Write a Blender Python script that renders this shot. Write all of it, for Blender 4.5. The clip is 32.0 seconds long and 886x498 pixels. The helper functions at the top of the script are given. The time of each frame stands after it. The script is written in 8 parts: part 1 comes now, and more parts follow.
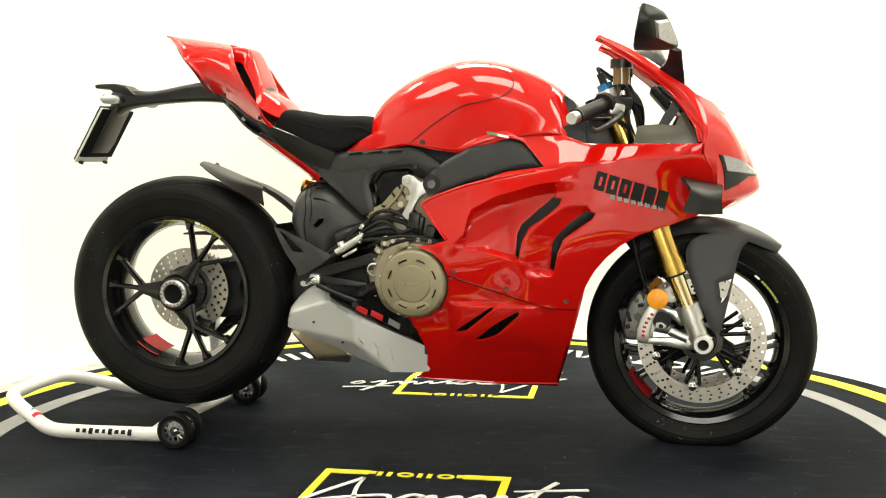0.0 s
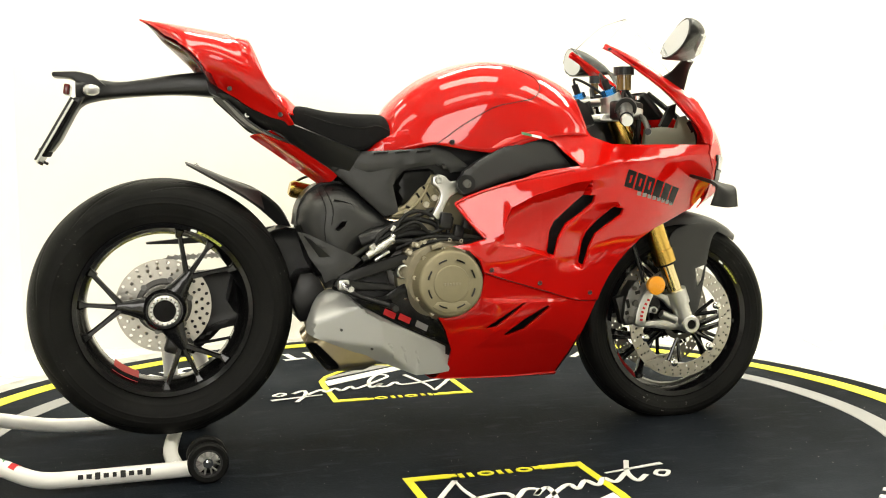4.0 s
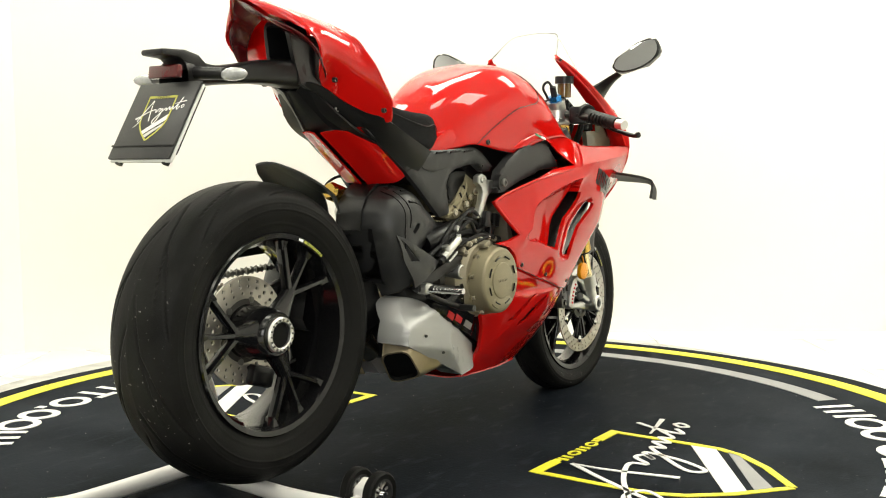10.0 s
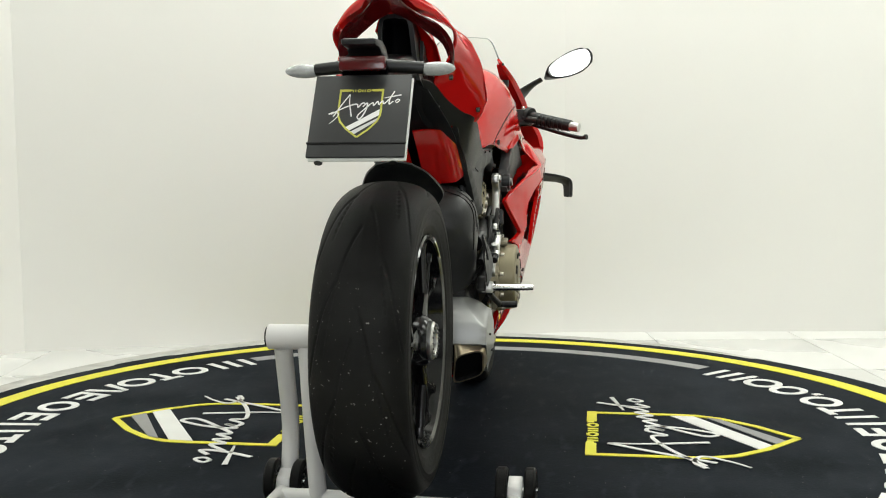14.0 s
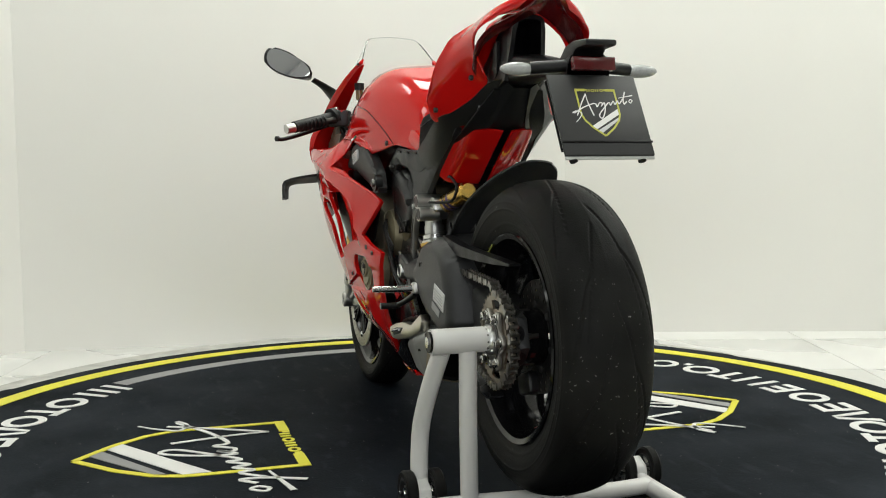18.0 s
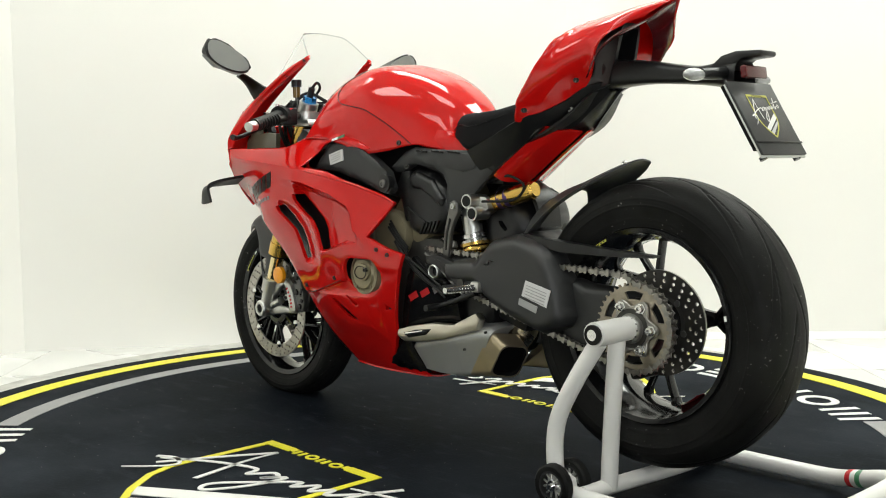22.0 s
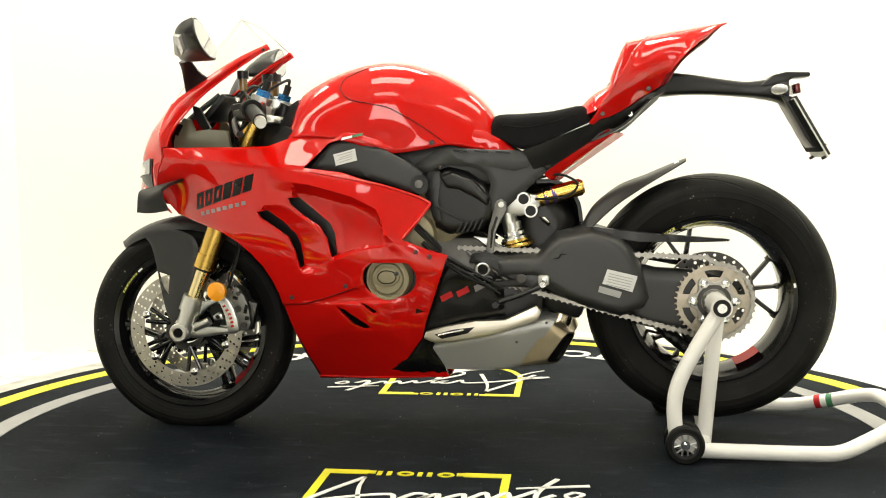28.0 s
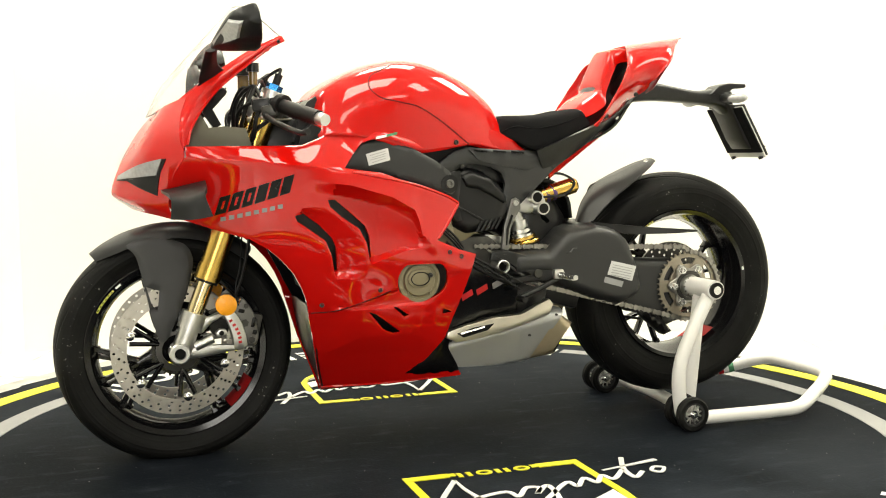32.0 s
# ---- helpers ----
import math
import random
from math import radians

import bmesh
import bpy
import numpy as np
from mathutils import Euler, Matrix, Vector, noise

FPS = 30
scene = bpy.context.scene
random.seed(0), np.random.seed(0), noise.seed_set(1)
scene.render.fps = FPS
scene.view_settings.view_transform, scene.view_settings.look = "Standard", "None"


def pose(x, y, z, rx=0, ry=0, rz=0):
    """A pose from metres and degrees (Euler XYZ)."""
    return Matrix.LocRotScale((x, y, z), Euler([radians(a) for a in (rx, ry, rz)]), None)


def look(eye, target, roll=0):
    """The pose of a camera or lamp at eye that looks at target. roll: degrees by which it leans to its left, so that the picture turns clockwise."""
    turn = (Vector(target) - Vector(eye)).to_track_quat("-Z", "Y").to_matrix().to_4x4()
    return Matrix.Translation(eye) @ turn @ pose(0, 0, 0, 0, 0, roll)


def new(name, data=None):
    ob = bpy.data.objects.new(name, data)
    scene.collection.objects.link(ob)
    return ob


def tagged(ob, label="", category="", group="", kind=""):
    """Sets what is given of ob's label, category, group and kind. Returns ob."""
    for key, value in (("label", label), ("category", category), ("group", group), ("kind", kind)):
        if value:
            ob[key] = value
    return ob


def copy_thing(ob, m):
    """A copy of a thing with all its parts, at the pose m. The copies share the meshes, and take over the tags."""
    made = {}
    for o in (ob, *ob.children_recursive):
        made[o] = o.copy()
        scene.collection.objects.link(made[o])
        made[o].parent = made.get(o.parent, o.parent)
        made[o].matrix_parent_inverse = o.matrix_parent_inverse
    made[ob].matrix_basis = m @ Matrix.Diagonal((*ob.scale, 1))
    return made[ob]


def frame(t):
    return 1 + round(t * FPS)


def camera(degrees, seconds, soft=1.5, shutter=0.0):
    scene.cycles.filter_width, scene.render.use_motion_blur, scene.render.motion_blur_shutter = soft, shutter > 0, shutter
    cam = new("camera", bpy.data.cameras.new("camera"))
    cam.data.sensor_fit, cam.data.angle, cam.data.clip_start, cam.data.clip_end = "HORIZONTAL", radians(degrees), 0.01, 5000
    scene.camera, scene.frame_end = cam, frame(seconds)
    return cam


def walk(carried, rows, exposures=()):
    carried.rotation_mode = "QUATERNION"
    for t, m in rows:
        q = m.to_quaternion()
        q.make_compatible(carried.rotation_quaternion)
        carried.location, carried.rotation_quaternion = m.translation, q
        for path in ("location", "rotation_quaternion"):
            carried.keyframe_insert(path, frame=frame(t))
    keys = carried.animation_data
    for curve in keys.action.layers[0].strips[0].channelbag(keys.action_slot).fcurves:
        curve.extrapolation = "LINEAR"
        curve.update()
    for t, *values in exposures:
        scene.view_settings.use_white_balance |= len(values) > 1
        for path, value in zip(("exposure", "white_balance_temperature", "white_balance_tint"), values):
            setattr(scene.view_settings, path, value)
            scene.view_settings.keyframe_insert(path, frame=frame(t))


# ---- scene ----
cam = camera(46.37, 32.0, soft=1.05)
EYE = Vector((0.0, -2.898, 0.7724))
STILL = look(EYE, EYE + Vector((0.00543, 0.99608, -0.08827)), -0.40)
walk(cam, [(0.0, STILL), (32.0, STILL)],
     exposures=[(0.0, -0.07, 7000, 10), (6.0, -0.10, 7000, 10), (9.0, -0.16, 6900, 10), (11.0, -0.44, 6500, 10), (13.0, -0.73, 6220, 10), (15.5, -1.03, 6200, 10), (18.0, -1.04, 6200, 10), (19.0, -0.99, 6200, 10), (20.0, -0.77, 6200, 10), (21.0, -0.67, 6200, 10), (22.0, -0.65, 6220, 10), (23.0, -0.50, 6260, 10), (25.0, -0.30, 6480, 10), (27.5, -0.18, 7000, 10), (32.0, -0.08, 7000, 10)])


# ---- light ----
world = bpy.data.worlds.new("showroom_world")
scene.world = world
world.use_nodes = True
wn = world.node_tree.nodes
sky = wn.new("ShaderNodeTexSky")
sky.sky_type, sky.sun_disc = "NISHITA", False
sky.sun_elevation, sky.sun_rotation = radians(50), radians(180)
world.node_tree.links.new(sky.outputs["Color"], wn["Background"].inputs["Color"])
wn["Background"].inputs["Strength"].default_value = 0.12

CEILING = 3.3
PANELS = [(x, y, p) for y, p in ((-3.3, 26.0), (-1.1, 46.0), (0.95, 86.0)) for x in (-2.6, 0.0, 2.6)]


def area_lamp(name, m, size_x, size_y, power, colour=(0.98, 0.985, 0.875)):
    data = bpy.data.lights.new(name, "AREA")
    data.shape, data.size, data.size_y, data.energy, data.color = "RECTANGLE", size_x, size_y, power, colour
    ob = new(name, data)
    ob.matrix_basis = m
    return ob


for px_, py_, power_ in PANELS:
    area_lamp("panel_light", pose(px_, py_, CEILING - 0.07), 1.5, 0.75, power_)
area_lamp("window_light", pose(0, -5.9, 1.5, 90, 0, 0), 1.8, 2.0, 75.0, (1.0, 0.99, 0.97))


# ---- materials ----
def material(name, colour, rough=0.5, metal=0.0, coat=0.0, vary=0.08, scale=30.0, bump=0.0, bump_scale=200.0, rough_vary=0.08, spec=0.5, coat_rough=0.03):
    m = bpy.data.materials.new(name)
    m.use_nodes = True
    n, l = m.node_tree.nodes, m.node_tree.links
    b = n["Principled BSDF"]
    b.inputs["Roughness"].default_value = rough
    b.inputs["Metallic"].default_value = metal
    b.inputs["Coat Weight"].default_value = coat
    b.inputs["Coat Roughness"].default_value = coat_rough
    b.inputs["Specular IOR Level"].default_value = spec
    co = n.new("ShaderNodeTexCoord")
    noise_tex = n.new("ShaderNodeTexNoise")
    noise_tex.inputs["Scale"].default_value = scale
    noise_tex.inputs["Detail"].default_value = 6.0
    l.new(co.outputs["Object"], noise_tex.inputs["Vector"])
    mix = n.new("ShaderNodeMix")
    mix.data_type = "RGBA"
    lo = [max(0.0, c * (1 - vary)) for c in colour]
    hi = [min(1.0, c * (1 + vary)) for c in colour]
    mix.inputs["A"].default_value = (*lo, 1)
    mix.inputs["B"].default_value = (*hi, 1)
    l.new(noise_tex.outputs["Fac"], mix.inputs["Factor"])
    l.new(mix.outputs["Result"], b.inputs["Base Color"])
    if rough_vary:
        fine = n.new("ShaderNodeTexNoise")
        fine.inputs["Scale"].default_value = scale * 0.35
        fine.inputs["Detail"].default_value = 4.0
        l.new(co.outputs["Object"], fine.inputs["Vector"])
        rng = n.new("ShaderNodeMapRange")
        rng.inputs["To Min"].default_value = max(0.0, rough - rough_vary)
        rng.inputs["To Max"].default_value = min(1.0, rough + rough_vary)
        l.new(fine.outputs["Fac"], rng.inputs["Value"])
        l.new(rng.outputs["Result"], b.inputs["Roughness"])
    if bump:
        grain = n.new("ShaderNodeTexNoise")
        grain.inputs["Scale"].default_value = bump_scale
        grain.inputs["Detail"].default_value = 3.0
        l.new(co.outputs["Object"], grain.inputs["Vector"])
        bp = n.new("ShaderNodeBump")
        bp.inputs["Strength"].default_value = bump
        bp.inputs["Distance"].default_value = 0.002
        l.new(grain.outputs["Fac"], bp.inputs["Height"])
        l.new(bp.outputs["Normal"], b.inputs["Normal"])
    return m


def finish(m, colour_socket, grain_scale, grain):
    """Grain relief and the colour of a hand-built material."""
    n, l = m.node_tree.nodes, m.node_tree.links
    co = n.new("ShaderNodeTexCoord")
    tex = n.new("ShaderNodeTexNoise")
    tex.inputs["Scale"].default_value = grain_scale
    bp = n.new("ShaderNodeBump")
    bp.inputs["Strength"].default_value = grain
    bp.inputs["Distance"].default_value = 0.002
    l.new(co.outputs["Object"], tex.inputs["Vector"])
    l.new(tex.outputs["Fac"], bp.inputs["Height"])
    l.new(bp.outputs["Normal"], n["Principled BSDF"].inputs["Normal"])
    l.new(colour_socket, n["Principled BSDF"].inputs["Base Color"])


def layer(m, below, colour, scale, low, high, detail=6.0, stretch=(1, 1, 1), amount=1.0, by=None):
    """One more coat of colour where a noise passes from low to high."""
    n, l = m.node_tree.nodes, m.node_tree.links
    co, mp, tex, rng, mix = (n.new(k) for k in ("ShaderNodeTexCoord", "ShaderNodeMapping", "ShaderNodeTexNoise", "ShaderNodeMapRange", "ShaderNodeMix"))
    mp.inputs["Scale"].default_value = stretch
    tex.inputs["Scale"].default_value = scale
    tex.inputs["Detail"].default_value = detail
    rng.inputs["From Min"].default_value, rng.inputs["From Max"].default_value = low, high
    rng.inputs["To Max"].default_value = amount
    mix.data_type = "RGBA"
    l.new(co.outputs["Object"], mp.inputs["Vector"])
    l.new(mp.outputs["Vector"], tex.inputs["Vector"])
    l.new(tex.outputs["Fac"], rng.inputs["Value"])
    fac = rng.outputs["Result"]
    if by is not None:
        mul = n.new("ShaderNodeMath")
        mul.operation = "MULTIPLY"
        l.new(fac, mul.inputs[0])
        l.new(by, mul.inputs[1])
        fac = mul.outputs[0]
    l.new(fac, mix.inputs["Factor"])
    if isinstance(below, tuple):
        mix.inputs["A"].default_value = (*below, 1)
    else:
        l.new(below, mix.inputs["A"])
    mix.inputs["B"].default_value = (*colour, 1)
    return mix.outputs["Result"], fac


def scuffed(name, base, scuff):
    """Dark floor rubber with cloudy scuffs, streaks and dust."""
    m = bpy.data.materials.new(name)
    m.use_nodes = True
    b = m.node_tree.nodes["Principled BSDF"]
    b.inputs["Roughness"].default_value = 0.6
    b.inputs["Specular IOR Level"].default_value = 0.02
    c, _f = layer(m, base, tuple(0.42 * (p + q) for p, q in zip(base, scuff)), 2.2, 0.40, 0.70, 8.0)
    c, _f = layer(m, c, scuff, 9.0, 0.56, 0.74, 8.0, (1, 2.6, 1), 0.8)
    c, _f = layer(m, c, scuff, 26.0, 0.60, 0.76, 5.0, (5.0, 1, 1), 0.7)
    c, _f = layer(m, c, tuple(2.2 * p for p in scuff), 170.0, 0.68, 0.78, 2.0, (1, 1, 1), 0.5)
    # one more paler cloudy layer, stronger towards the two flanks
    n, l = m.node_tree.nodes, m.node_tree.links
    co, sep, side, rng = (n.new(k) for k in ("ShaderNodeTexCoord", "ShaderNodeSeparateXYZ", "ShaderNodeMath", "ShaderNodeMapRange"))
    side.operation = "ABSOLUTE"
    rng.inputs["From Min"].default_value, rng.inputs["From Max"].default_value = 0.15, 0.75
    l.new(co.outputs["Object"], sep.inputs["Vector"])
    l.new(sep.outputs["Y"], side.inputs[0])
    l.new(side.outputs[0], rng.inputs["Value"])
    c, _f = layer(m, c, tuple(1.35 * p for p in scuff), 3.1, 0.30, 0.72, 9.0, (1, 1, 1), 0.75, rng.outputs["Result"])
    finish(m, c, 160.0, 0.3)
    return m


def speckled(name, base, speck, rough, spec, scale, low, patches):
    """Rubber with pale grit caught in patches of its surface."""
    m = bpy.data.materials.new(name)
    m.use_nodes = True
    b = m.node_tree.nodes["Principled BSDF"]
    b.inputs["Roughness"].default_value = rough
    b.inputs["Specular IOR Level"].default_value = spec
    c, _f = layer(m, base, tuple(1.9 * p for p in base), 9.0, 0.35, 0.75)
    c, patch = layer(m, c, tuple(2.4 * p for p in base), patches, 0.54, 0.66, 3.0, (1, 1, 1), 1.0)
    c, _f = layer(m, c, speck, scale, low, low + 0.05, 2.0, (1, 1, 1), 1.0, patch)
    finish(m, c, 350.0, 0.25)
    return m


def glass(name, colour=(1, 1, 1), rough=0.0, ior=1.3):
    m = bpy.data.materials.new(name)
    m.use_nodes = True
    b = m.node_tree.nodes["Principled BSDF"]
    b.inputs["Base Color"].default_value = (*colour, 1)
    b.inputs["Transmission Weight"].default_value = 1.0
    b.inputs["Roughness"].default_value = rough
    b.inputs["IOR"].default_value = ior
    return m


def glowing(name, colour, strength):
    m = bpy.data.materials.new(name)
    m.use_nodes = True
    b = m.node_tree.nodes["Principled BSDF"]
    b.inputs["Base Color"].default_value = (*colour, 1)
    b.inputs["Emission Color"].default_value = (*colour, 1)
    b.inputs["Emission Strength"].default_value = strength
    return m


RED = material("red_paint", (0.52, 0.0050, 0.0036), 0.5, coat=1.0, vary=0.03, scale=4, rough_vary=0.03, coat_rough=0.015, spec=0.0)
BLACK = material("satin_black_plastic", (0.0062, 0.0062, 0.0066), 0.33, vary=0.25, scale=40, bump=0.12, bump_scale=900, spec=0.36)
GREYBLACK = material("matt_grey_plastic", (0.019, 0.0195, 0.020), 0.42, vary=0.12, scale=25, bump=0.1, bump_scale=1200, spec=0.45)
GLOSSBLACK = material("gloss_black", (0.005, 0.005, 0.0055), 0.16, spec=0.22, coat=0.1, vary=0.1, scale=10, rough_vary=0.04)
RIMBLACK = material("black_rim_enamel", (0.005, 0.005, 0.0055), 0.13, vary=0.2, scale=20, spec=0.4)
RUBBER = speckled("tyre_rubber", (0.0050, 0.0050, 0.0048), (0.22, 0.22, 0.20), 0.50, 0.09, 120.0, 0.690, 5.0)
SEATCLOTH = material("seat_suede", (0.007, 0.007, 0.0075), 0.9, vary=0.3, scale=60, bump=0.6, bump_scale=900, spec=0.1)
GOLD = material("gold_anodised", (0.62, 0.40, 0.10), 0.24, metal=1.0, vary=0.06, scale=15, rough_vary=0.05)
GOLDTUBE = material("gold_slider", (0.72, 0.60, 0.34), 0.12, metal=1.0, vary=0.05, scale=15, rough_vary=0.04)
SILVER = material("satin_aluminium", (0.55, 0.55, 0.53), 0.36, metal=1.0, vary=0.08, scale=35, bump=0.1, bump_scale=600)
CHROME = material("polished_steel", (0.68, 0.68, 0.67), 0.16, metal=1.0, vary=0.06, scale=30)
WARMSTEEL = material("warm_cast_steel", (0.62, 0.58, 0.50), 0.34, metal=1.0, vary=0.08, scale=25)
MUFFLER = material("brushed_silencer", (0.41, 0.415, 0.41), 0.46, metal=0.55, vary=0.07, scale=12, bump=0.06, bump_scale=500)
DISCSTEEL = material("brake_disc_steel", (0.41, 0.39, 0.35), 0.36, metal=0.95, vary=0.08, scale=60)
BURNT = material("heat_tinted_steel", (0.56, 0.49, 0.36), 0.27, metal=1.0, vary=0.2, scale=22)
OUTLET = material("tinted_outlet_steel", (0.50, 0.42, 0.29), 0.32, metal=0.82, vary=0.2, scale=22)
BRONZE = material("magnesium_bronze", (0.235, 0.205, 0.130), 0.45, metal=0.45, vary=0.08, scale=40, bump=0.12, bump_scale=700)
ENGINE = material("cast_engine_alloy", (0.27, 0.24, 0.175), 0.48, metal=0.6, vary=0.2, scale=40, bump=0.4, bump_scale=250)
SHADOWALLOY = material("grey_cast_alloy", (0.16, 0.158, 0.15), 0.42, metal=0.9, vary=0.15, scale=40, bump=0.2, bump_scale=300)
DARKMETAL = material("dark_steel", (0.06, 0.058, 0.054), 0.4, metal=0.8, vary=0.25, scale=50)
CHAIN = material("oily_chain_steel", (0.27, 0.26, 0.24), 0.30, metal=1.0, vary=0.3, scale=90)
WHITE = material("white_enamel", (0.72, 0.71, 0.69), 0.3, vary=0.04, scale=14, bump=0.05, bump_scale=80)
AMBER = material("amber_reflector", (0.95, 0.36, 0.004), 0.3, coat=0.25, vary=0.1, scale=300, bump=0.5, bump_scale=500)
REDLENS = material("red_lens", (0.075, 0.002, 0.003), 0.2, coat=0.35, vary=0.2, scale=60, bump=0.15, bump_scale=300)
CLEARLENS = material("clear_lens", (0.36, 0.37, 0.37), 0.14, coat=0.7, vary=0.25, scale=120, bump=0.6, bump_scale=260)
HEADLENS = material("headlight_glass", (0.24, 0.235, 0.245), 0.06, coat=1.0, vary=0.35, scale=90, bump=0.4, bump_scale=120, rough_vary=0.04)
PLATEBACK = material("plate_backing_plastic", (0.62, 0.63, 0.60), 0.3, vary=0.15, scale=30)
OLIVE = material("olive_inner_panel", (0.080, 0.074, 0.050), 0.30, vary=0.12, scale=20)
BLUE = material("blue_anodised", (0.03, 0.22, 0.55), 0.25, metal=0.8, vary=0.08, scale=30)
STICKER = material("silver_sticker", (0.58, 0.58, 0.58), 0.4, vary=0.05, scale=60)
STICKERINK = material("grey_ink", (0.30, 0.30, 0.30), 0.5, vary=0.05, scale=60)
INKBLACK = material("black_ink", (0.004, 0.004, 0.004), 0.3, vary=0.1, scale=60, spec=0.2)
INKGREY = material("grey_lettering", (0.22, 0.21, 0.21), 0.35, vary=0.08, scale=60)
INKRED = material("red_decal", (0.50, 0.006, 0.010), 0.6, vary=0.05, scale=60)
INKWHITE = material("white_decal", (0.78, 0.78, 0.76), 0.45, vary=0.05, scale=60)
INKGREEN = material("green_decal", (0.05, 0.22, 0.10), 0.4, vary=0.05, scale=60)
YELLOWDECAL = material("yellow_decal", (0.50, 0.49, 0.07), 0.4, vary=0.06, scale=60)
SCREENEDGE = material("screen_edge_plastic", (0.42, 0.43, 0.42), 0.2, vary=0.05, scale=20)
SCREEN = glass("clear_screen", (0.97, 0.975, 0.97), 0.0, 1.12)
MIRROR = material("mirror_glass", (0.50, 0.51, 0.53), 0.01, metal=1.0, vary=0.0, rough_vary=0.0)
HOSE = material("rubber_hose", (0.006, 0.006, 0.006), 0.5, vary=0.2, scale=60, spec=0.3)
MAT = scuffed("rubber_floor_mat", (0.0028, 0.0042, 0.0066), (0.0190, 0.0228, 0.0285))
MATYELLOW = material("yellow_floor_paint", (0.66, 0.62, 0.02), 0.5, vary=0.08, scale=9, bump=0.2, bump_scale=160)
MATWHITE = material("white_floor_paint", (0.66, 0.66, 0.64), 0.5, vary=0.10, scale=9, bump=0.2, bump_scale=160)
MATGREY = material("grey_floor_paint", (0.24, 0.24, 0.24), 0.5, vary=0.12, scale=9, bump=0.2, bump_scale=160)
RIMWORN = material("worn_turntable_edge", (0.46, 0.45, 0.42), 0.6, vary=0.55, scale=11, bump=0.4, bump_scale=90)
WALLPAINT = material("white_wall_paint", (0.80, 0.79, 0.755), 0.6, vary=0.015, scale=1.5, bump=0.06, bump_scale=120)
TILE = material("polished_white_tile", (0.68, 0.675, 0.65), 0.28, vary=0.025, scale=2.5, rough_vary=0.06)
GROUT = material("grey_grout", (0.5, 0.49, 0.47), 0.8, vary=0.1, scale=40)
SKIRT = material("pale_marble_skirting", (0.66, 0.665, 0.645), 0.22, vary=0.06, scale=6)
# South wall is unseen; its grey is chosen to dim fill and reflections.
BACKPAINT = material("grey_wall_paint", (0.30, 0.30, 0.29), 0.6, vary=0.03, scale=1.5)
CEILPAINT = material("pale_ceiling_paint", (0.70, 0.70, 0.675), 0.7, vary=0.02, scale=2)
FRAMEGREY = material("grey_window_frame", (0.25, 0.25, 0.25), 0.4, vary=0.05, scale=20)
DAYLIGHT = glowing("daylight_backdrop", (0.9, 0.95, 1.0), 1.2)


# ---- mesh tools ----
def part(name, bm, mat, parent=None, label="", sharp=38, recalc=True):
    if recalc:
        bmesh.ops.recalc_face_normals(bm, faces=bm.faces[:])
    me = bpy.data.meshes.new(name)
    bm.to_mesh(me)
    bm.free()
    me.materials.append(mat)
    me.polygons.foreach_set("use_smooth", [True] * len(me.polygons))
    if sharp < 180:
        me.set_sharp_from_angle(angle=radians(sharp))
    ob = new(name, me)
    if parent is not None:
        ob.parent = parent
    if label:
        ob["label"] = label
    return ob


def spline(points, n, closed=False):
    """Catmull-Rom through the points, n samples."""
    p = np.array(points, float)
    m = len(p)
    if m == 2:
        return [p[0] + (p[1] - p[0]) * i / (n - 1) for i in range(n)]
    q = np.vstack([p[-1:], p, p[:2]]) if closed else np.vstack([2 * p[0] - p[1], p, 2 * p[-1] - p[-2]])
    out, spans = [], m if closed else m - 1
    for i in range(n):
        u = i * spans / (n if closed else n - 1)
        k = min(int(u), spans - 1)
        f = u - k
        a, b, c, d = q[k], q[k + 1], q[k + 2], q[k + 3]
        out.append(0.5 * (2 * b + (c - a) * f + (2 * a - 5 * b + 4 * c - d) * f * f + (3 * b - a - 3 * c + d) * f ** 3))
    return out


def add_tube(bm, path, radius, seg=12, n=0, cap=True, closed=False):
    """A round tube along a path; radius is one number or one for each end."""
    pts = [Vector(p) for p in (spline(path, n, closed) if n else path)]
    r0, r1 = radius if isinstance(radius, tuple) else (radius, radius)
    rings, side = [], None
    for i, p in enumerate(pts):
        if closed:
            d = pts[(i + 1) % len(pts)] - pts[i - 1]
        else:
            d = pts[min(i + 1, len(pts) - 1)] - pts[max(i - 1, 0)]
        d.normalize()
        if side is None:
            side = d.orthogonal().normalized()
        side = (side - d * side.dot(d)).normalized()
        up = d.cross(side)
        r = r0 + (r1 - r0) * i / max(1, len(pts) - 1)
        rings.append([bm.verts.new(p + (side * math.cos(2 * math.pi * k / seg) + up * math.sin(2 * math.pi * k / seg)) * r) for k in range(seg)])
    pairs = list(zip(rings, rings[1:])) + ([(rings[-1], rings[0])] if closed else [])
    for a, b in pairs:
        for k in range(seg):
            bm.faces.new((a[k], a[(k + 1) % seg], b[(k + 1) % seg], b[k]))
    if cap and not closed:
        bm.faces.new(rings[0][::-1])
        bm.faces.new(rings[-1])
    return bm


def tube(path, radius, seg=12, n=0, closed=False):
    return add_tube(bmesh.new(), path, radius, seg, n, True, closed)


